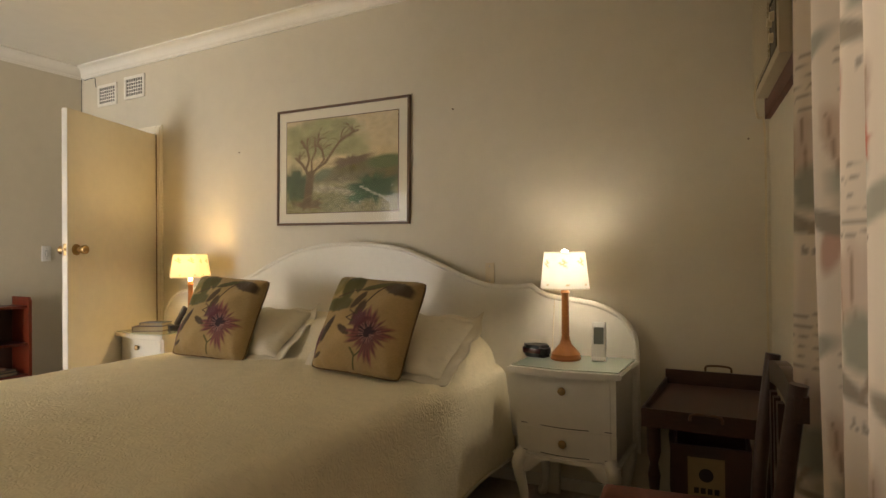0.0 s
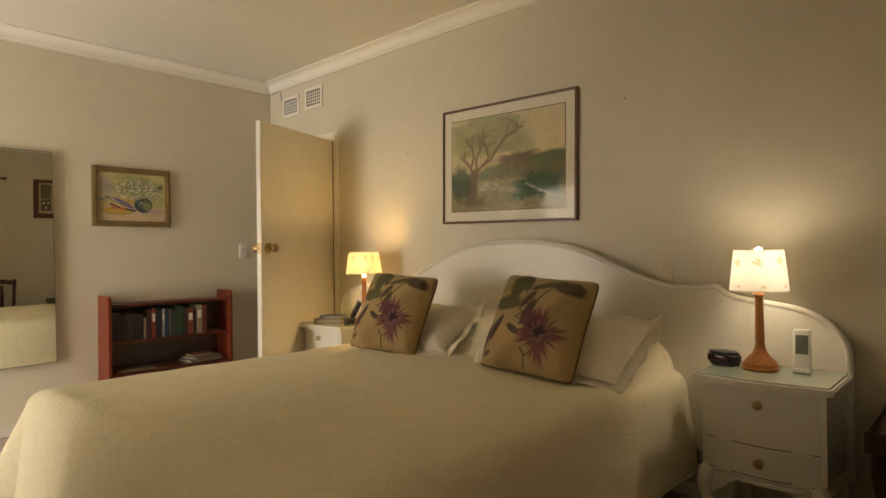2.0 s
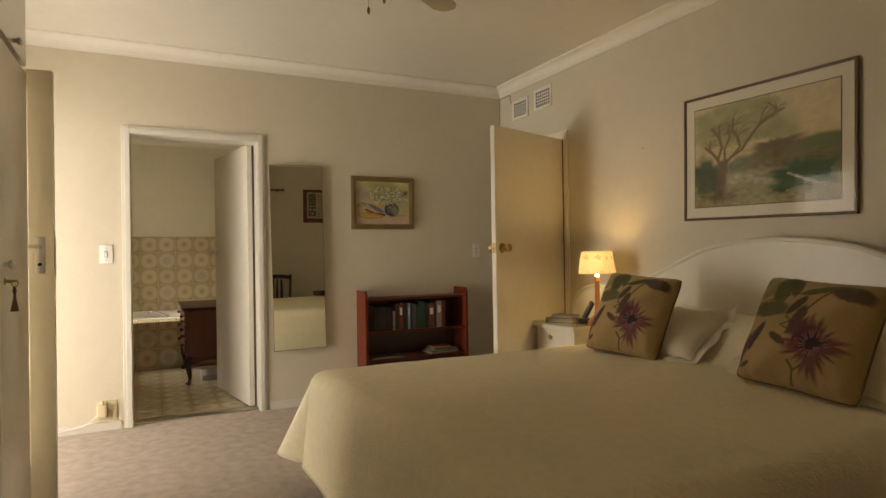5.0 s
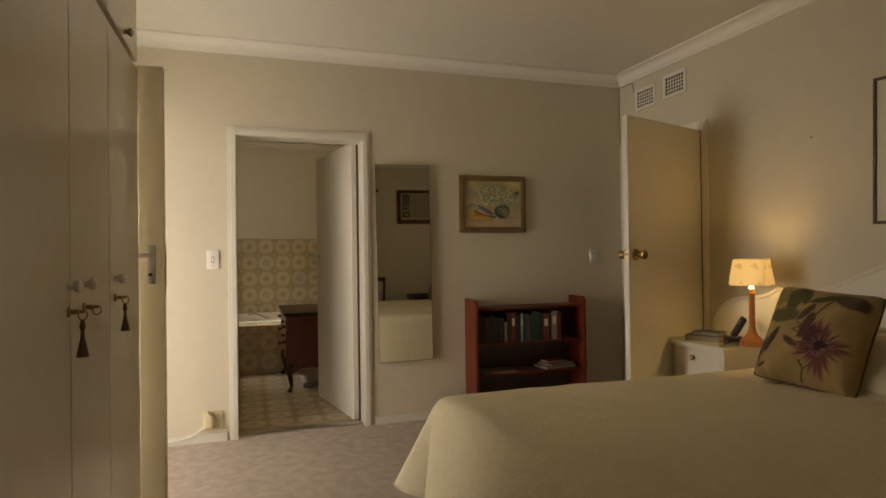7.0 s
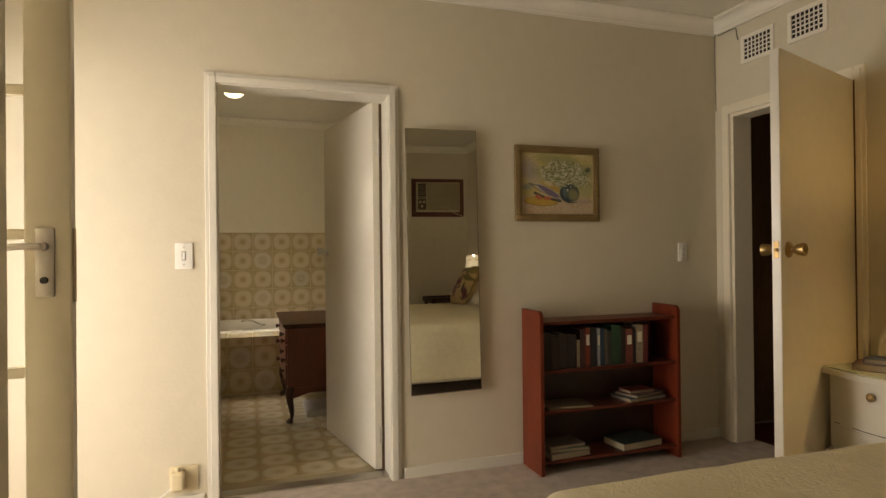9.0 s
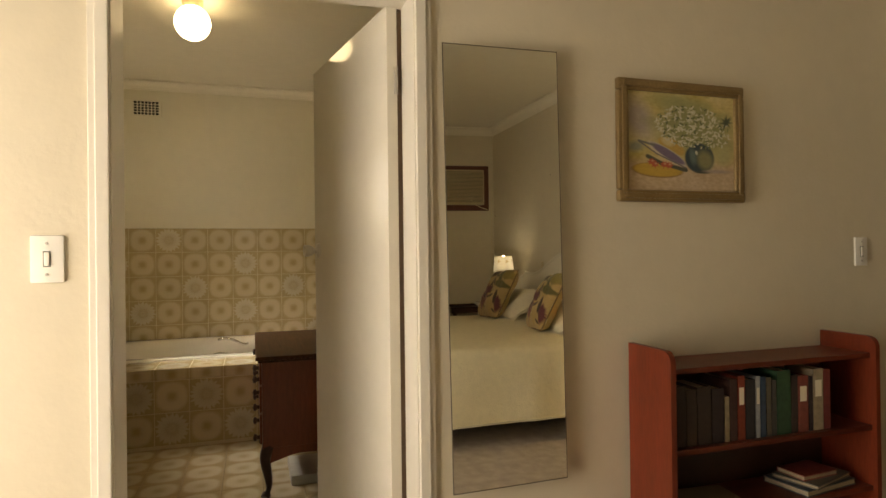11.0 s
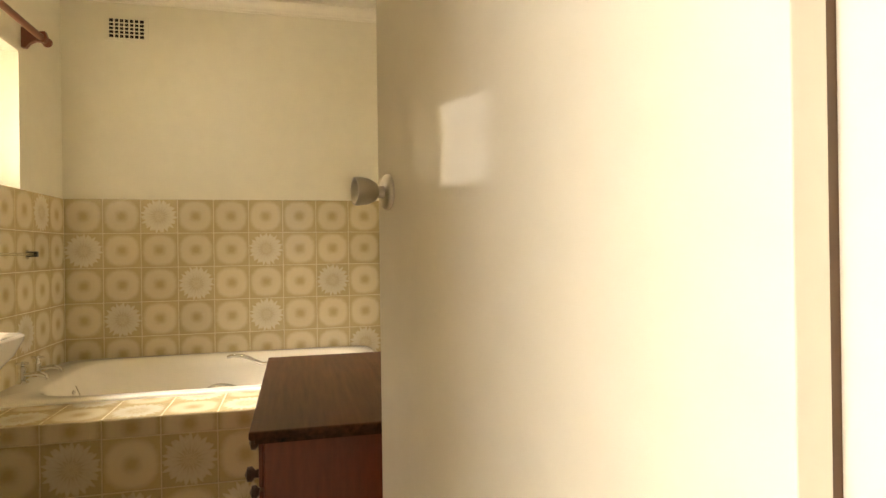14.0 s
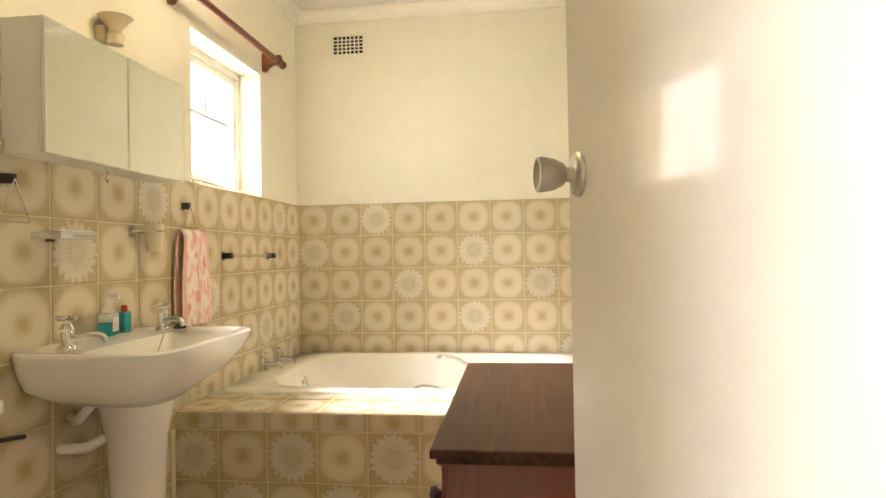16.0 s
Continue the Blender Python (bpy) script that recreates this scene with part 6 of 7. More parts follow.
def bath_tub():
    t = thing("bathtub", pose(-7.348, -0.18, 0), "white enamelled built-in bath with chrome grips", "bathtub")
    hx, hy = 0.545, 0.868

    def ring(kx, ky, z, power, n=48, shift=0.0):
        out = []
        for i in range(n):
            a = 2 * math.pi * i / n
            c, s = math.cos(a), math.sin(a)
            out.append((kx * math.copysign(abs(c) ** (2 / power), c), shift + ky * math.copysign(abs(s) ** (2 / power), s), z))
        return out
    levels = [ring(hx, hy, BZR - 0.045, 14), ring(hx, hy, BZR + 0.002, 14), ring(hx - 0.006, hy - 0.006, BZR + 0.010, 12), ring(hx - 0.075, hy - 0.12, BZR + 0.012, 5, shift=0.03), ring(hx - 0.095, hy - 0.14, BZR + 0.002, 5, shift=0.03),
              ring(hx - 0.115, hy - 0.17, BZR - 0.06, 4.5, shift=0.03), ring(hx - 0.15, hy - 0.25, BZR - 0.22, 4, shift=0.03), ring(hx - 0.19, hy - 0.33, BZR - 0.33, 3.6, shift=0.02), ring(hx - 0.27, hy - 0.42, BZR - 0.36, 3, shift=0.02), ring(0.01, 0.01, BZR - 0.365, 2)]
    bm = B()
    rows = [[bm.verts.new(p) for p in lv] for lv in levels]
    for a, b in zip(rows, rows[1:]):
        for i in range(48):
            j = (i + 1) % 48
            bm.faces.new((a[i], a[j], b[j], b[i]))
    bm.faces.new(rows[-1])
    part("tub", bm, M_ENAMEL, t)
    for x, s in ((-0.432, 1), (0.455, -1)):
        bm = B()
        tube(bm, smooth_path([(x, 0.02, BZR - 0.005), (x + s * 0.035, 0.06, BZR + 0.008), (x + s * 0.045, 0.13, BZR - 0.004), (x + s * 0.04, 0.21, BZR - 0.045), (x, 0.25, BZR - 0.05)], 6), 0.011, 10)
        part("grip", bm, M_CHROME, t)
    for k, x in enumerate((0.098, -0.075)):
        bm = B()
        y0, z0 = -0.838, BZR + 0.0125
        lathe(bm, [(0.0, z0), (0.026, z0), (0.024, z0 + 0.008), (0.014, z0 + 0.014), (0.014, z0 + 0.055), (0.018, z0 + 0.062), (0.010, z0 + 0.078), (0.0, z0 + 0.08)], (x, y0, 0), seg=16)
        tube(bm, smooth_path([(x, y0, z0 + 0.035), (x, y0 + 0.06, z0 + 0.042), (x, y0 + 0.095, z0 + 0.034), (x, y0 + 0.105, z0 + 0.012)], 5), 0.010, 10)
        tp = part("tap", bm, M_CHROME, t)
        bm = B()
        tube(bm, [(x - 0.028, y0, z0 + 0.092), (x + 0.028, y0, z0 + 0.092)], 0.006, 8)
        tube(bm, [(x, y0 - 0.028, z0 + 0.092), (x, y0 + 0.028, z0 + 0.092)], 0.006, 8)
        lathe(bm, [(0.0, z0 + 0.079), (0.008, z0 + 0.08), (0.009, z0 + 0.098), (0.0, z0 + 0.101)], (x, y0, 0), seg=12)
        part("cross_head", bm, M_CHROME, tp)
    bm = B()
    lathe(bm, [(0.0, 0.0), (0.025, 0.0), (0.024, 0.006), (0.0, 0.008)], (-0.02, -0.665, BZR - 0.085), axis="y", seg=18)
    part("overflow", bm, M_CHROME, t)
    bm = B()
    tube(bm, smooth_path([(-0.02, -0.655, BZR - 0.085), (0.0, -0.64, BZR - 0.14), (0.03, -0.61, BZR - 0.11), (0.02, -0.64, BZR - 0.03)], 5), 0.003, 6)
    part("plug_chain", bm, M_CHROME, t)
    bm = B()
    box(bm, -0.40, 0.40, -0.80, 0.80, 0.0, 0.12)
    part("cradle", bm, M_DARKGAP, t, smooth=False)
    return t


bath_tub()

# pedestal basin
bs = thing("washbasin", pose(-5.995, YB, 0), "white ceramic pedestal washbasin with two chrome taps", "washbasin")
RZ = 0.845


def basin_ring(w, y0, y1, z, corner, n=40):
    """Rounded outline from the wall (y0) to the front (y1)."""
    out = []
    cy, hy = (y0 + y1) / 2, (y1 - y0) / 2
    for i in range(n):
        a = 2 * math.pi * i / n
        c, s = math.cos(a), math.sin(a)
        p = corner if s > 0 else 9
        out.append((w / 2 * math.copysign(abs(c) ** (2 / p), c), cy + hy * math.copysign(abs(s) ** (2 / p), s), z))
    return out


bm = B()
levels = [basin_ring(0.22, 0.06, 0.31, RZ - 0.180, 3), basin_ring(0.38, 0.02, 0.35, RZ - 0.145, 3.6), basin_ring(0.53, 0.004, 0.405, RZ - 0.102, 4.5), basin_ring(0.58, 0.003, 0.437, RZ - 0.055, 6), basin_ring(0.605, 0.003, 0.455, RZ - 0.010, 7), basin_ring(0.61, 0.003, 0.458, RZ + 0.004, 7), basin_ring(0.60, 0.006, 0.450, RZ + 0.010, 7), basin_ring(0.51, 0.175, 0.420, RZ + 0.002, 4.0), basin_ring(0.48, 0.19, 0.405, RZ - 0.02, 3.6), basin_ring(0.36, 0.21, 0.36, RZ - 0.11, 3), basin_ring(0.06, 0.25, 0.29, RZ - 0.13, 2)]
rows = [[bm.verts.new(p) for p in lv] for lv in levels]
for a, b in zip(rows, rows[1:]):
    for i in range(40):
        j = (i + 1) % 40
        bm.faces.new((a[i], a[j], b[j], b[i]))
bm.faces.new(rows[0])
bm.faces.new(rows[-1])
part("bowl", bm, M_CERAMIC, bs)
bm = B()
lathe(bm, [(0.0, 0.0), (0.115, 0.0), (0.112, 0.03), (0.085, 0.10), (0.078, 0.35), (0.088, 0.55), (0.112, 0.667), (0.0, 0.667)], (0, 0.19, 0), seg=32)
part("pedestal", bm, M_CERAMIC, bs)
for x in (-0.225, 0.225):
    bm = B()
    z0, y0 = RZ + 0.008, 0.135
    lathe(bm, [(0.0, z0), (0.026, z0), (0.024, z0 + 0.008), (0.016, z0 + 0.014), (0.016, z0 + 0.050), (0.020, z0 + 0.058), (0.011, z0 + 0.074), (0.0, z0 + 0.075)], (x, y0, 0), seg=16)
    tube(bm, smooth_path([(x, y0, z0 + 0.026), (x * 0.92, y0 + 0.05, z0 + 0.040), (x * 0.88, y0 + 0.085, z0 + 0.034), (x * 0.87, y0 + 0.095, z0 + 0.018)], 5), 0.011, 10)
    tp = part("tap", bm, M_CHROME, bs)
    bm = B()
    tube(bm, [(x - 0.030, y0, z0 + 0.088), (x + 0.030, y0, z0 + 0.088)], 0.0065, 8)
    tube(bm, [(x, y0 - 0.030, z0 + 0.088), (x, y0 + 0.030, z0 + 0.088)], 0.0065, 8)
    part("cross_head", bm, M_CHROME, tp)
bm = B()
lathe(bm, [(0.0, RZ + 0.0105), (0.024, RZ + 0.0105), (0.022, RZ + 0.022), (0.010, RZ + 0.026), (0.0, RZ + 0.034)], (-0.245, 0.185, 0), seg=16)
part("plug", bm, M_BLACK, bs, "black rubber plug")
bm = B()
tube(bm, smooth_path([(-0.23, 0.18, RZ + 0.02), (-0.16, 0.185, RZ + 0.008), (-0.06, 0.22, RZ - 0.05), (0.02, 0.25, RZ - 0.09)], 6), 0.003, 6)
part("plug_chain", bm, M_CHROME, bs)
bm = B()
box(bm, -0.02, 0.02, 0.388, 0.394, RZ - 0.035, RZ - 0.025, bevel=0.002)
part("overflow_slot", bm, M_DARKGAP, bs)
bm = B()
tube(bm, smooth_path([(0.10, 0.12, RZ - 0.165), (0.125, 0.10, RZ - 0.20), (0.10, 0.06, RZ - 0.222), (0.06, 0.012, RZ - 0.22)], 6), 0.014, 10)
tube(bm, smooth_path([(0.06, 0.12, 0.56), (0.10, 0.10, 0.545), (0.105, 0.05, 0.54), (0.105, 0.012, 0.54)], 6), 0.016, 10)
part("waste_pipe", bm, M_WHITEPL, bs)

# toilet cistern and pan
tl = thing("toilet", pose(-5.26, YB, 0), "white toilet with low cistern beside the basin", "toilet")
bm = B()
box(bm, -0.235, 0.235, 0.02, 0.19, 0.42, 0.745, bevel=0.03, seg=3)
part("cistern", bm, M_CERAMIC, tl)
bm = B()
box(bm, -0.245, 0.245, 0.012, 0.20, 0.746, 0.785, bevel=0.014, seg=3)
part("cistern_lid", bm, M_CERAMIC, tl)
bm = B()
lathe(bm, [(0.0, 0.19), (0.012, 0.19), (0.012, 0.205), (0.0, 0.205)], (-0.19, 0, 0.70), axis="y", seg=12)
tube(bm, [(-0.19, 0.21, 0.70), (-0.25, 0.215, 0.692), (-0.275, 0.217, 0.688)], 0.006, 8)
part("flush_lever", bm, M_BLACK, tl)
bm = B()
lathe(bm, [(0.0, 0.0), (0.12, 0.0), (0.11, 0.10), (0.13, 0.24), (0.185, 0.38), (0.19, 0.40), (0.0, 0.40)], (0, 0.42, 0), seg=32)
part("pan", bm, M_CERAMIC, tl)
bm = B()
lathe(bm, [(0.0, 0.401), (0.19, 0.401), (0.195, 0.412), (0.18, 0.425), (0.0, 0.43)], (0, 0.42, 0), seg=32)
part("seat_lid", bm, M_WHITEPL, tl)
bm = B()
box(bm, -0.10, 0.10, 0.06, 0.25, 0.0, 0.419, bevel=0.03, seg=2)
part("base", bm, M_CERAMIC, tl)

# soap bottle on the basin
sb = thing("soap_bottle", pose(-6.04, YB + 0.062, RZ + 0.0105, 0, 0, 15) @ Matrix.Diagonal((1.05, 1.05, 1.0, 1)), "clear bottle of blue liquid hand soap", "soap bottle")
bm = B()
box(bm, -0.034, 0.034, -0.020, 0.020, 0.0, 0.044, bevel=0.006, seg=3)
part("liquid", bm, M_SOAP, sb)
bm = B()
box(bm, -0.034, 0.034, -0.020, 0.020, 0.0445, 0.075, bevel=0.010, seg=3)
part("bottle", bm, M_SOAPTOP, sb)
bm = B()
lathe(bm, [(0.0, 0.0752), (0.020, 0.0755), (0.016, 0.09), (0.012, 0.10), (0.012, 0.115), (0.0, 0.115)], seg=16)
part("neck", bm, M_WHITEPL, sb)
bm = B()
box(bm, -0.022, 0.022, 0.0202, 0.0215, 0.015, 0.06)
part("label", bm, M_WHITEPL, sb, smooth=False)
bm = B()
tube(bm, [(0, 0, 0.1155), (0, 0, 0.128)], 0.005, 8)
tube(bm, [(0, 0, 0.128), (0.0, 0.032, 0.126)], 0.006, 8)
part("pump", bm, M_WHITEPL, sb)
sb2 = thing("soap_refill", pose(-6.125, YB + 0.058, RZ + 0.0105), "small blue bottle with red cap", "soap bottle")
bm = B()
box(bm, -0.018, 0.018, -0.014, 0.014, 0.0, 0.07, bevel=0.006)
part("bottle", bm, M_SOAP, sb2)
bm = B()
lathe(bm, [(0.0, 0.0702), (0.010, 0.0702), (0.009, 0.092), (0.0, 0.093)], seg=12)
part("cap", bm, material("red_cap", (0.45, 0.05, 0.03), 0.4), sb2)

# mirror cabinet with fitting above
mc = thing("mirror_cabinet", pose(-6.045, YB, 1.575), "white wall cabinet with two mirrored doors", "cabinet")
bm = B()
box(bm, -0.338, 0.338, 0.0, 0.118, -0.185, 0.185, bevel=0.002)
part("body", bm, M_WHITEPL, mc, smooth=False)
for a, b in ((-0.338, -0.008), (-0.004, 0.338)):
    bm = B()
    box(bm, a, b, 0.119, 0.127, -0.185, 0.185, bevel=0.001)
    dr = part("door", bm, M_GLOSS, mc, smooth=False)
    bm = B()
    box(bm, a + 0.003, b - 0.003, 0.1272, 0.1302, -0.182, 0.182)
    part("mirror_face", bm, M_MIRROR, dr, smooth=False)
bm = B()
tube(bm, [(0.0, 0.06, -0.185), (0.0, 0.06, -0.20), (0.01, 0.06, -0.21), (0.0, 0.06, -0.222), (-0.008, 0.06, -0.212)], 0.002, 6)
part("hook", bm, M_BRASS, mc)
wl = thing("wall_light", pose(-6.10, YB, 1.86), "shell-shaped cream glass wall light, unlit", "wall light")
bm = B()
lathe(bm, [(0.0, -0.045), (0.024, -0.040), (0.030, -0.01), (0.018, 0.0), (0.022, 0.015), (0.05, 0.05), (0.055, 0.052), (0.0, 0.03)], (0, 0.055, 0), seg=20)
part("shade", bm, M_IVORY, wl)
bm = B()
box(bm, -0.03, 0.03, 0.0, 0.035, -0.03, 0.02, bevel=0.006)
part("wall_plate", bm, M_IVORY, wl)


# rings, bars and holders on the tiled wall (they stand on the tile face)
YT = YB + 0.008


def bracket(bm, x, z, w=0.012, d=0.035, h=0.028):
    box(bm, x - w, x + w, YT, YT + d, z - h / 2, z + h / 2, bevel=0.004)


def ring_holder(x, z, label):
    r = thing("towel_ring", pose(x, 0, z), label, "towel ring", "rings on the tiles")
    bm = B()
    bracket(bm, 0, 0)
    part("bracket", bm, M_BLACK, r)
    bm = B()
    box(bm, -0.014, 0.014, YT, YT + 0.006, -0.02, 0.02, bevel=0.002)
    part("back_plate", bm, M_CHROME, r)
    bm = B()
    pts = [(0, YT + 0.038, 0.0), (-0.045, YT + 0.036, -0.10), (-0.05, YT + 0.035, -0.115), (0.05, YT + 0.035, -0.115), (0.045, YT + 0.036, -0.10), (0, YT + 0.038, 0.0)]
    tube(bm, pts, 0.0022, 6)
    part("ring", bm, M_CHROME, r)
    return r


ring_holder(-6.565, 1.318, "chrome and black towel ring holding a small towel")
ring_holder(-5.70, 1.322, "chrome and black towel ring on the tiles")


def towel_print(u, v):
    """Faded pink toile: ragged sprays of blossom on pale terry, a coral stripe near one edge."""
    n = np.array([noise.fractal(Vector((a * 5, b * 14, 3)), 1.0, 2.0, 4) for a, b in zip(u, v)])
    rgb = np.tile((0.85, 0.73, 0.63), (len(u), 1))
    w = np.clip((n - 0.05) / 0.22, 0, 1)[:, None] * 0.75
    rgb = rgb * (1 - w) + w * np.array((0.74, 0.36, 0.28))
    rs = np.random.RandomState(9)
    for k in range(26):
        cx, cy = 0.12 + 0.7 * rs.rand(), (k + 0.5) / 26
        for q in range(4):
            rgb = dab(rgb, u, v, cx + 0.10 * (rs.rand() - 0.5), cy + 0.03 * (rs.rand() - 0.5), 0.05, 0.010, rs.rand() * 180, (0.70, 0.28, 0.22), 0.7, 0.2, q)
    for c, hw, col in ((0.05, 0.03, (0.72, 0.38, 0.30)), (0.30, 0.02, (0.88, 0.80, 0.72)), (0.94, 0.045, (0.78, 0.42, 0.34))):
        rgb[np.abs(u - c) < hw] = col
    return rgb


def towel_place(u, v):
    s = v * 2.0
    front = s < 1
    z = np.where(front, 0.83 + 0.385 * s, 0.86 + 0.355 * (2 - s))
    arch = np.clip(1 - np.abs(s - 1) / 0.06, 0, 1)
    y = YT + 0.036 + np.where(front, 0.016, -0.014) * (1 - arch) + 0.006 * np.sin(u * 9) * np.clip(1.2 - z, 0, 1) * 2
    return -6.575 + (u - 0.5) * (0.215 - 0.045 * np.clip((z - 1.0) / 0.2, 0, 1)), y, z + 0.004 * arch


tw = sheet("hand_towel", 40, 120, towel_place, towel_print, M_TOWEL, None)
tagged(tw, "pale pink patterned hand towel hanging from the ring", "towel")
sm = tw.modifiers.new("pile", "SOLIDIFY")
sm.thickness = 0.005

tb = thing("towel_bar", pose(0, 0, 1.112), "clear towel bar with black and chrome ends", "towel bar")
for x in (-6.90, -7.40):
    bm = B()
    box(bm, x - 0.012, x + 0.012, YT, YT + 0.05, -0.014, 0.014, bevel=0.003)
    e = part("end_bracket", bm, M_BLACK, tb)
    bm = B()
    box(bm, x - 0.016, x + 0.016, YT - 0.0005, YT + 0.006, -0.022, 0.022, bevel=0.002)
    part("back_plate", bm, M_CHROME, e)
bm = B()
tube(bm, [(-6.912, YT + 0.04, 0), (-7.388, YT + 0.04, 0)], 0.007, 10)
part("bar", bm, glass("clear_bar", (0.95, 0.95, 0.92)), tb)
sd = thing("soap_dish", pose(-5.86, 0, 1.175), "chrome wall-mounted soap dish", "soap dish")
bm = B()
box(bm, -0.075, 0.075, YT + 0.005, YT + 0.10, -0.012, 0.010, bevel=0.004)
part("tray", bm, M_CHROME, sd)
bm = B()
box(bm, -0.068, 0.068, YT + 0.012, YT + 0.094, 0.0102, 0.013, bevel=0.001)
part("dish", bm, M_WHITEPL, sd)
bm = B()
box(bm, -0.015, 0.015, YT, YT + 0.0048, -0.018, 0.018)
part("back_plate", bm, M_BLACK, sd, smooth=False)
cp = thing("tumbler_holder", pose(-6.27, 0, 1.19), "cream beaker in a chrome wall holder", "tumbler holder")
bm = B()
lathe(bm, [(0.0, -0.06), (0.026, -0.06), (0.033, 0.038), (0.030, 0.038), (0.024, -0.054), (0.0, -0.054)], (-0.02, YT + 0.055, 0), seg=22)
part("beaker", bm, M_IVORY, cp)
bm = B()
tube(bm, [(-0.02 + 0.035 * math.cos(t), YT + 0.055 + 0.035 * math.sin(t), 0.012) for t in np.linspace(0, 2 * math.pi, 22)], 0.003, 6)
tube(bm, [(0.015, YT + 0.04, 0.012), (0.04, YT + 0.012, 0.012), (0.04, YT, 0.012)], 0.005, 6)
box(bm, 0.026, 0.054, YT, YT + 0.006, -0.008, 0.032, bevel=0.002)
part("holder", bm, M_CHROME, cp)

# window in its reveal
bw = thing("window_2", pose(-7.01, YB - 0.135, 1.766), "small white bathroom window with glazing bars", "window", "", "structure")
bm = B()
for a, b, c, d in ((-0.35, 0.35, 0.295, 0.334), (-0.35, 0.35, -0.334, -0.295), (-0.35, -0.31, -0.295, 0.295), (0.31, 0.35, -0.295, 0.295)):
    box(bm, a, b, -0.022, 0.022, c, d, bevel=0.003)
part("window_frame", bm, M_GLOSS, bw, smooth=False)
bm = B()
for a, b, c, d in ((-0.308, 0.308, 0.258, 0.2945), (-0.308, 0.308, -0.2945, -0.262), (-0.308, -0.278, -0.262, 0.258), (0.278, 0.308, -0.262, 0.258)):
    box(bm, a, b, -0.018, 0.014, c, d, bevel=0.003)
part("sash", bm, M_GLOSS, bw, smooth=False)
for b in ((-0.278, 0.278, 0.025, 0.043), (-0.009, 0.009, -0.262, 0.0245), (-0.009, 0.009, 0.0435, 0.258)):
    bm = B()
    box(bm, b[0], b[1], -0.012, 0.010, b[2], b[3], bevel=0.002)
    part("glazing_bar", bm, M_GLOSS, bw, smooth=False)
for a, b, c, d in ((-0.277, -0.01, -0.261, 0.024), (0.01, 0.277, -0.261, 0.024), (-0.277, -0.01, 0.044, 0.257), (0.01, 0.277, 0.044, 0.257)):
    pane("pane", bw, a, b, c, d)
bm = B()
tube(bm, smooth_path([(0.15, 0.03, -0.300), (0.05, 0.05, -0.305), (-0.10, 0.045, -0.312)], 4), 0.006, 8)
box(bm, 0.12, 0.17, 0.0225, 0.034, -0.315, -0.296, bevel=0.002)
part("stay", bm, M_FRAMEBROWN, bw)
bm = B()
box(bm, -22, -4.6, -3.42, -3.4, -0.05, 8.0)
far = structure("backdrop", bm, glow("bright_overcast", (1.0, 0.99, 0.95), 3.2), "bright hazy daylight beyond the bathroom window")
bm = B()
box(bm, -7.0, -0.5, -5.02, -5.0, -0.05, 3.2)
structure("backdrop_garden", bm, glow("bright_garden_haze", (0.98, 1.0, 0.92), 2.2), "bright hazy garden daylight beyond the open door")

# curtain pole over the window
br = thing("curtain_pole", pose(0, YB, 2.185), "reddish wooden curtain pole on carved brackets", "curtain pole")
bm = B()
tube(bm, [(-6.47, 0.085, 0), (-7.44, 0.085, 0)], 0.0165, 14)
part("pole", bm, M_ROD, br)
for x, s in ((-6.50, 1), (-7.40, -1)):
    bm = B()
    out = [(0.0, -0.055), (0.0, 0.045), (0.02, 0.045), (0.05, 0.025), (0.105, 0.03), (0.115, 0.0), (0.10, -0.025), (0.06, -0.02), (0.035, -0.035), (0.02, -0.055)]
    a = [bm.verts.new((x - 0.013, p, q)) for p, q in out]
    b = [bm.verts.new((x + 0.013, p, q)) for p, q in out]
    bm.faces.new(a)
    bm.faces.new(b)
    for i in range(len(out)):
        j = (i + 1) % len(out)
        bm.faces.new((a[i], a[j], b[j], b[i]))
    part("bracket", bm, M_ROD, br, smooth=False)
bm = B()
lathe(bm, [(0.0, -7.44), (0.018, -7.441), (0.022, -7.450), (0.014, -7.458), (0.024, -7.474), (0.016, -7.49), (0.0, -7.496)], (0, 0.085, 0), axis="x", seg=16)
part("finial", bm, M_ROD, br)

vent(pose(XB, -0.712, 2.43, 0, 0, 90), 0.235, 0.150, 7, 5, "cream perforated vent high on the bathroom wall", M_BATHWALL)

# ceiling globe
gl = thing("ceiling_light", pose(-6.09, -0.19, H), "lit opal glass globe on a ceiling base", "ceiling light")
bm = B()
lathe(bm, [(0.0, 0.0), (0.058, 0.0), (0.058, -0.022), (0.045, -0.045), (0.0, -0.045)], seg=24)
part("base", bm, M_IVORY, gl)
bm = B()
bmesh.ops.create_uvsphere(bm, u_segments=28, v_segments=18, radius=0.098)
bmesh.ops.translate(bm, vec=(0, 0, -0.128), verts=bm.verts)
ob = part("globe", bm, M_GLOBE, gl)
ob.visible_shadow = False
bulb("globe_light", (-6.09, -0.19, H - 0.128), 1.0, (1.0, 0.82, 0.52), 0.09)

# chest of drawers behind the door
cd = thing("chest_of_drawers", pose(-5.94, 0.385, 0), "old red mahogany chest of drawers on cabriole legs", "chest of drawers")
hx, y0, y1 = 0.46, -0.225, 0.195
bm = B()
box(bm, -hx, hx, y0, y1, 0.255, 0.685, bevel=0.004)
part("body", bm, M_CHEST, cd, smooth=False)
bm = B()
box(bm, -hx - 0.028, hx + 0.028, y0 - 0.030, y1 + 0.005, 0.6855, 0.705, bevel=0.005)
box(bm, -hx - 0.016, hx + 0.016, y0 - 0.018, y1, 0.673, 0.6853, bevel=0.003)
tp = part("top", bm, M_CHESTTOP, cd, "worn scratched mahogany top", smooth=False)
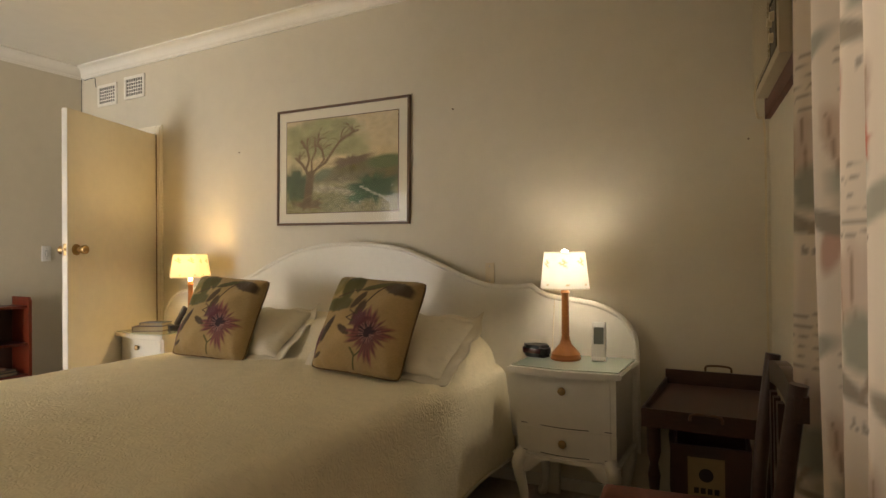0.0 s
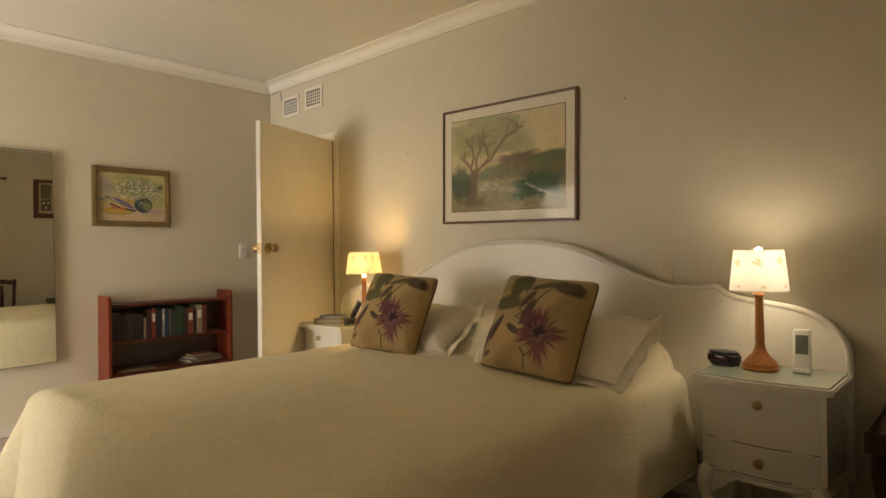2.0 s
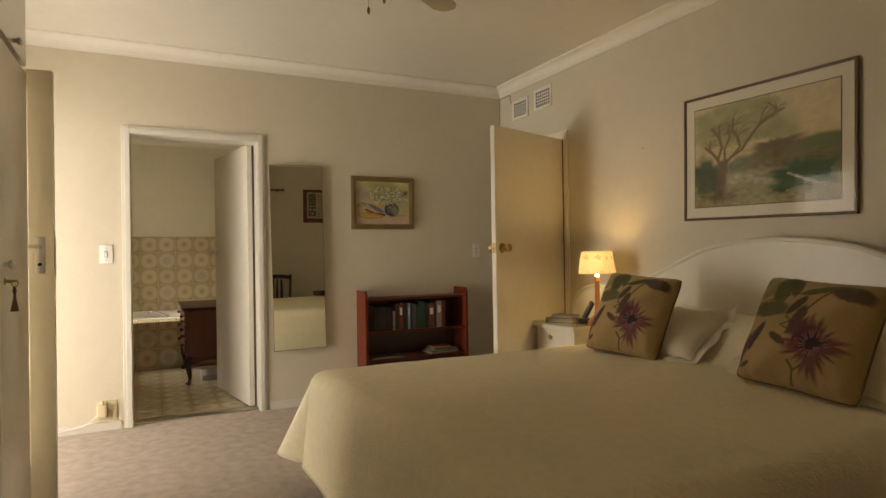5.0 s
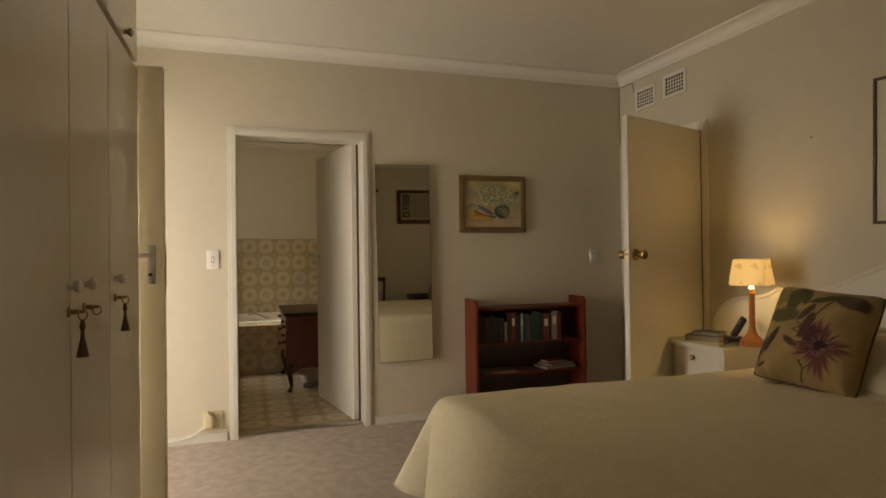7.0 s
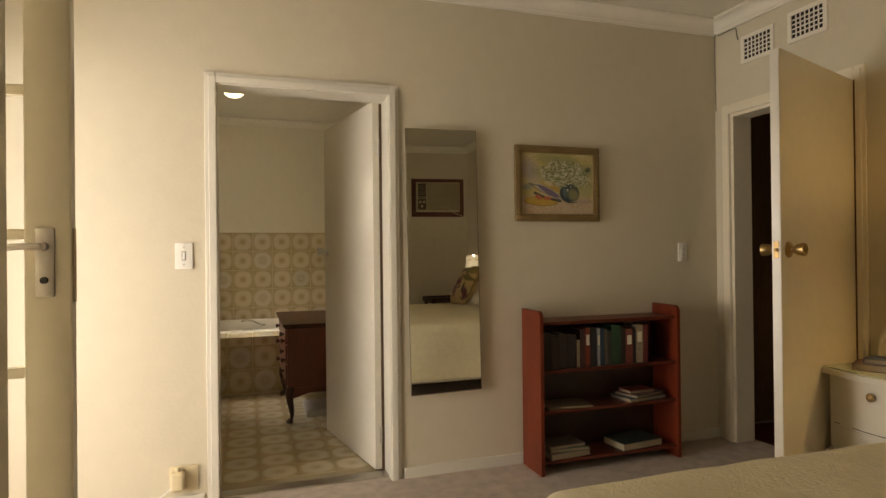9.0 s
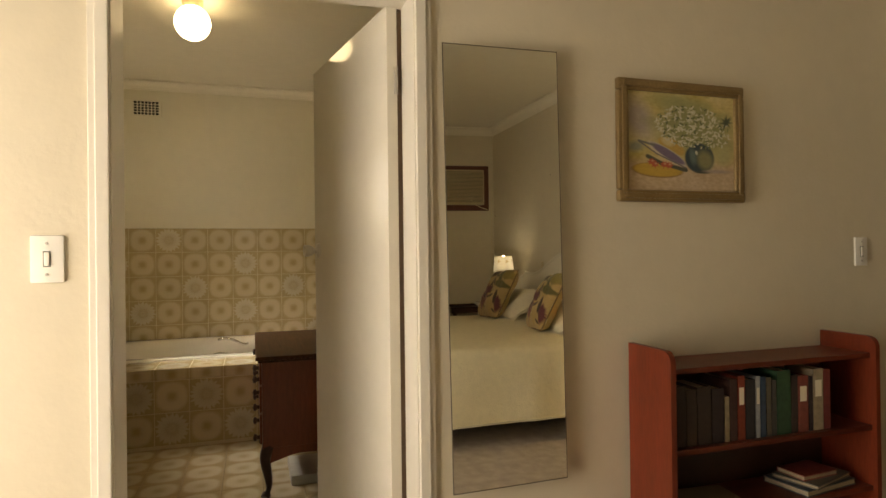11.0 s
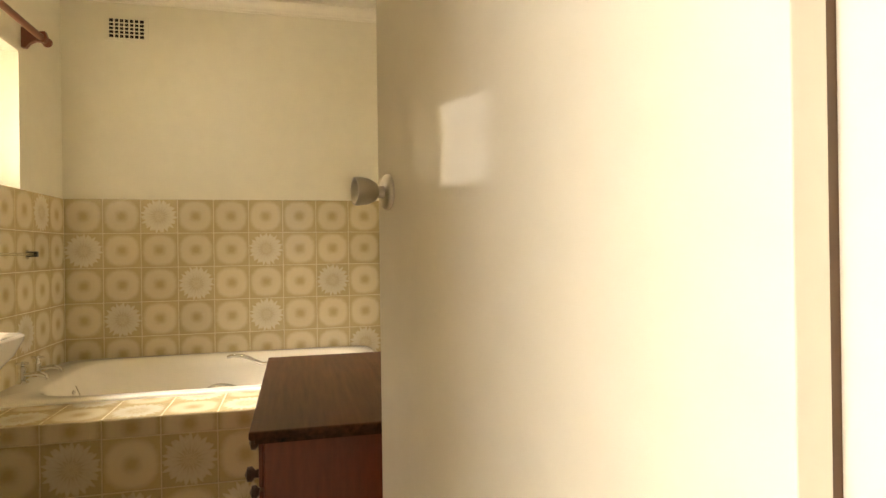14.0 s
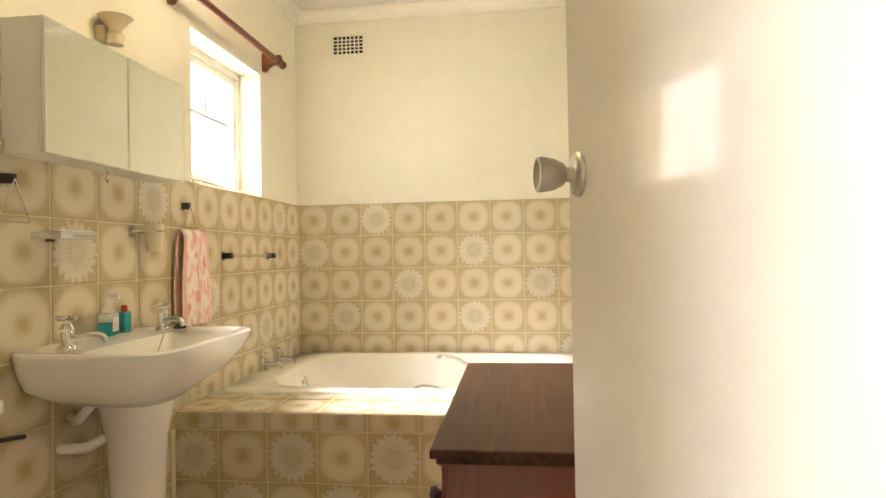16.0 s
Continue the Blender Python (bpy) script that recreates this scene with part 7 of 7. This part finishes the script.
for k, (z0, z1) in enumerate(((0.562, 0.668), (0.425, 0.552), (0.275, 0.415))):
    bm = B()
    box(bm, -hx + 0.02, hx - 0.02, y0 - 0.012, y0 - 0.0005, z0, z1, bevel=0.004)
    dr = part("drawer", bm, M_CHEST, cd, smooth=False)
    for x in (-0.27, 0.27, ):
        for dz in ((z0 + z1) / 2,):
            bm = B()
            lathe(bm, [(0.0, y0 - 0.012), (0.011, y0 - 0.0125), (0.009, y0 - 0.022), (0.018, y0 - 0.030), (0.017, y0 - 0.040), (0.0, y0 - 0.046)], (x, 0, dz), axis="y", seg=16)
            part("knob", bm, M_DARK, dr)
    bm = B()
    lathe(bm, [(0.0, y0 - 0.012), (0.011, y0 - 0.0125), (0.009, y0 - 0.022), (0.018, y0 - 0.030), (0.017, y0 - 0.040), (0.0, y0 - 0.046)], (hx - 0.06, 0, z0 + 0.02), axis="y", seg=16)
    part("knob", bm, M_DARK, dr)
for sx in (-1, 1):
    bm = B()
    out = [(y0, 0.2545)] + [(y0 + 0.0 + (y1 - y0) * t, 0.215 - 0.04 * abs(math.cos(t * math.pi)) ** 3) for t in np.linspace(0, 1, 13)] + [(y1, 0.2545)]
    slab(bm, out, sx * (hx - 0.012) - 0.008, sx * (hx - 0.012) + 0.008, "x")
    part("apron", bm, M_CHEST, cd, smooth=False)
    for yy, s in ((y0 + 0.03, -1), (y1 - 0.03, 1)):
        path = smooth_path([(sx * (hx - 0.03), yy, 0.255), (sx * (hx - 0.012), yy + s * 0.018, 0.20), (sx * (hx - 0.03), yy + s * 0.004, 0.10), (sx * (hx - 0.028), yy + s * 0.002, 0.05), (sx * (hx - 0.005), yy + s * 0.022, 0.013)], 6)
        n = len(path)
        bm = B()
        tube(bm, path, 0.02, 10, [0.034 - 0.021 * min(1, k / n * 1.4) + (0.009 if k > n - 5 else 0) for k in range(n)])
        part("leg", bm, M_DARK, cd)
bm = B()
box(bm, -5.95, -5.62, 0.30, 0.55, 0.0, 0.055, bevel=0.012)
tagged(link("bathroom_scale", bm, material("grey_scale_plastic", (0.42, 0.41, 0.38), 0.5), smooth=True), "flat grey bathroom scale under the chest", "scale")

# ---- tiles, each one laid by itself ----
S, P = 0.1982, 0.202


def tile_mesh(name, w, h, mat, t=0.008):
    bm = B()
    box(bm, -w / 2, w / 2, -h / 2, h / 2, 0, t)
    top = [e for e in bm.edges if all(v.co.z > t / 2 for v in e.verts)]
    bmesh.ops.bevel(bm, geom=top, offset=0.0025, segments=1, affect="EDGES")
    me = bpy.data.meshes.new(name)
    bm.to_mesh(me)
    bm.free()
    me.materials.append(mat)
    return me


PLAIN, DAISY, FLOOR = tile_mesh("tile", S, S, M_TILE), tile_mesh("tile", S, S, M_DAISY), tile_mesh("tile", S, S, M_FTILE, 0.006)
CUT = tile_mesh("tile", S, 0.068, M_TILE)


def lay(mesh, parent, at, right, up):
    """A tile at a place, its face turned to right x up."""
    r, u = Vector(right), Vector(up)
    n = r.cross(u)
    ob = new("tile", mesh)
    ob.parent = parent
    ob.matrix_basis = Matrix.Translation(at) @ Matrix((r, u, n)).transposed().to_4x4() @ pose(0, 0, 0, 0, 0, random.uniform(-0.25, 0.25))
    return ob


west_wall, south_wall = bpy.data.objects["wall_bathroom_west"], bpy.data.objects["wall_bathroom_south"]
for w, a, b in ((west_wall, (XB, XB + 0.0072, YB + 0.0072, YBN, 0.0, 1.426), 0), (south_wall, (XB + 0.0072, XP, YB, YB + 0.0072, 0.0, 1.426), 0)):
    bm = B()
    box(bm, *a)
    part("grout_bed", bm, M_GROUT, w, smooth=False)
daisies = {(0, 0), (3, 1), (-2, 1), (1, 2), (5, 2), (3, 3), (-1, 3), (6, 4), (2, 5)}
for c in range(-2, 8):
    for r in range(5):
        lay(DAISY if (c, r) in daisies else PLAIN, west_wall, (XB + 0.001, -0.549 + P * c, 1.329 - P * r), (0, 1, 0), (0, 0, 1))
daisies = {(1, 0), (7, 0), (9, 1), (2, 3), (6, 4), (10, 6), (12, 3), (10, 5), (5, 2)}
for c in range(17):
    for r in range(7):
        x = XB + 0.014 + P * (c + 0.5)
        if x > AX - 0.02 or r < 5:
            lay(DAISY if (c, r) in daisies else PLAIN, south_wall, (x, YB + 0.001, 1.329 - P * r), (-1, 0, 0), (0, 0, 1))
j0 = -0.468
for c in range(-2, 7):
    y = j0 + P * (c - 0.5)
    if y - 0.1 < YB - 0.02:
        continue
    lay(CUT, surround, (AX - 0.007, y, BZR - 0.036), (0, 1, 0), (0, 0, 1))
    for r in range(2):
        odd = (c + r) % 2 == 0 and c < 4
        lay(DAISY if odd and not (r == 1 and c == 2) else PLAIN, surround, (AX - 0.007, y, BZR - 0.173 - P * r), (0, 1, 0), (0, 0, 1))
    for k in range(2):
        lay(DAISY if (c + k) % 2 else PLAIN, surround, (AX - 0.101 - P * k, y, BZR - 0.007), (0, 1, 0), (-1, 0, 0))
x = AX + 0.004 + P / 2
while x < XW - 0.16:
    y = YB + 0.008 + P / 2
    while y < YBN - 0.05:
        lay(FLOOR, bath_floor, (x, y, -0.005), (1, 0, 0), (0, 1, 0))
        y += P
    x += P
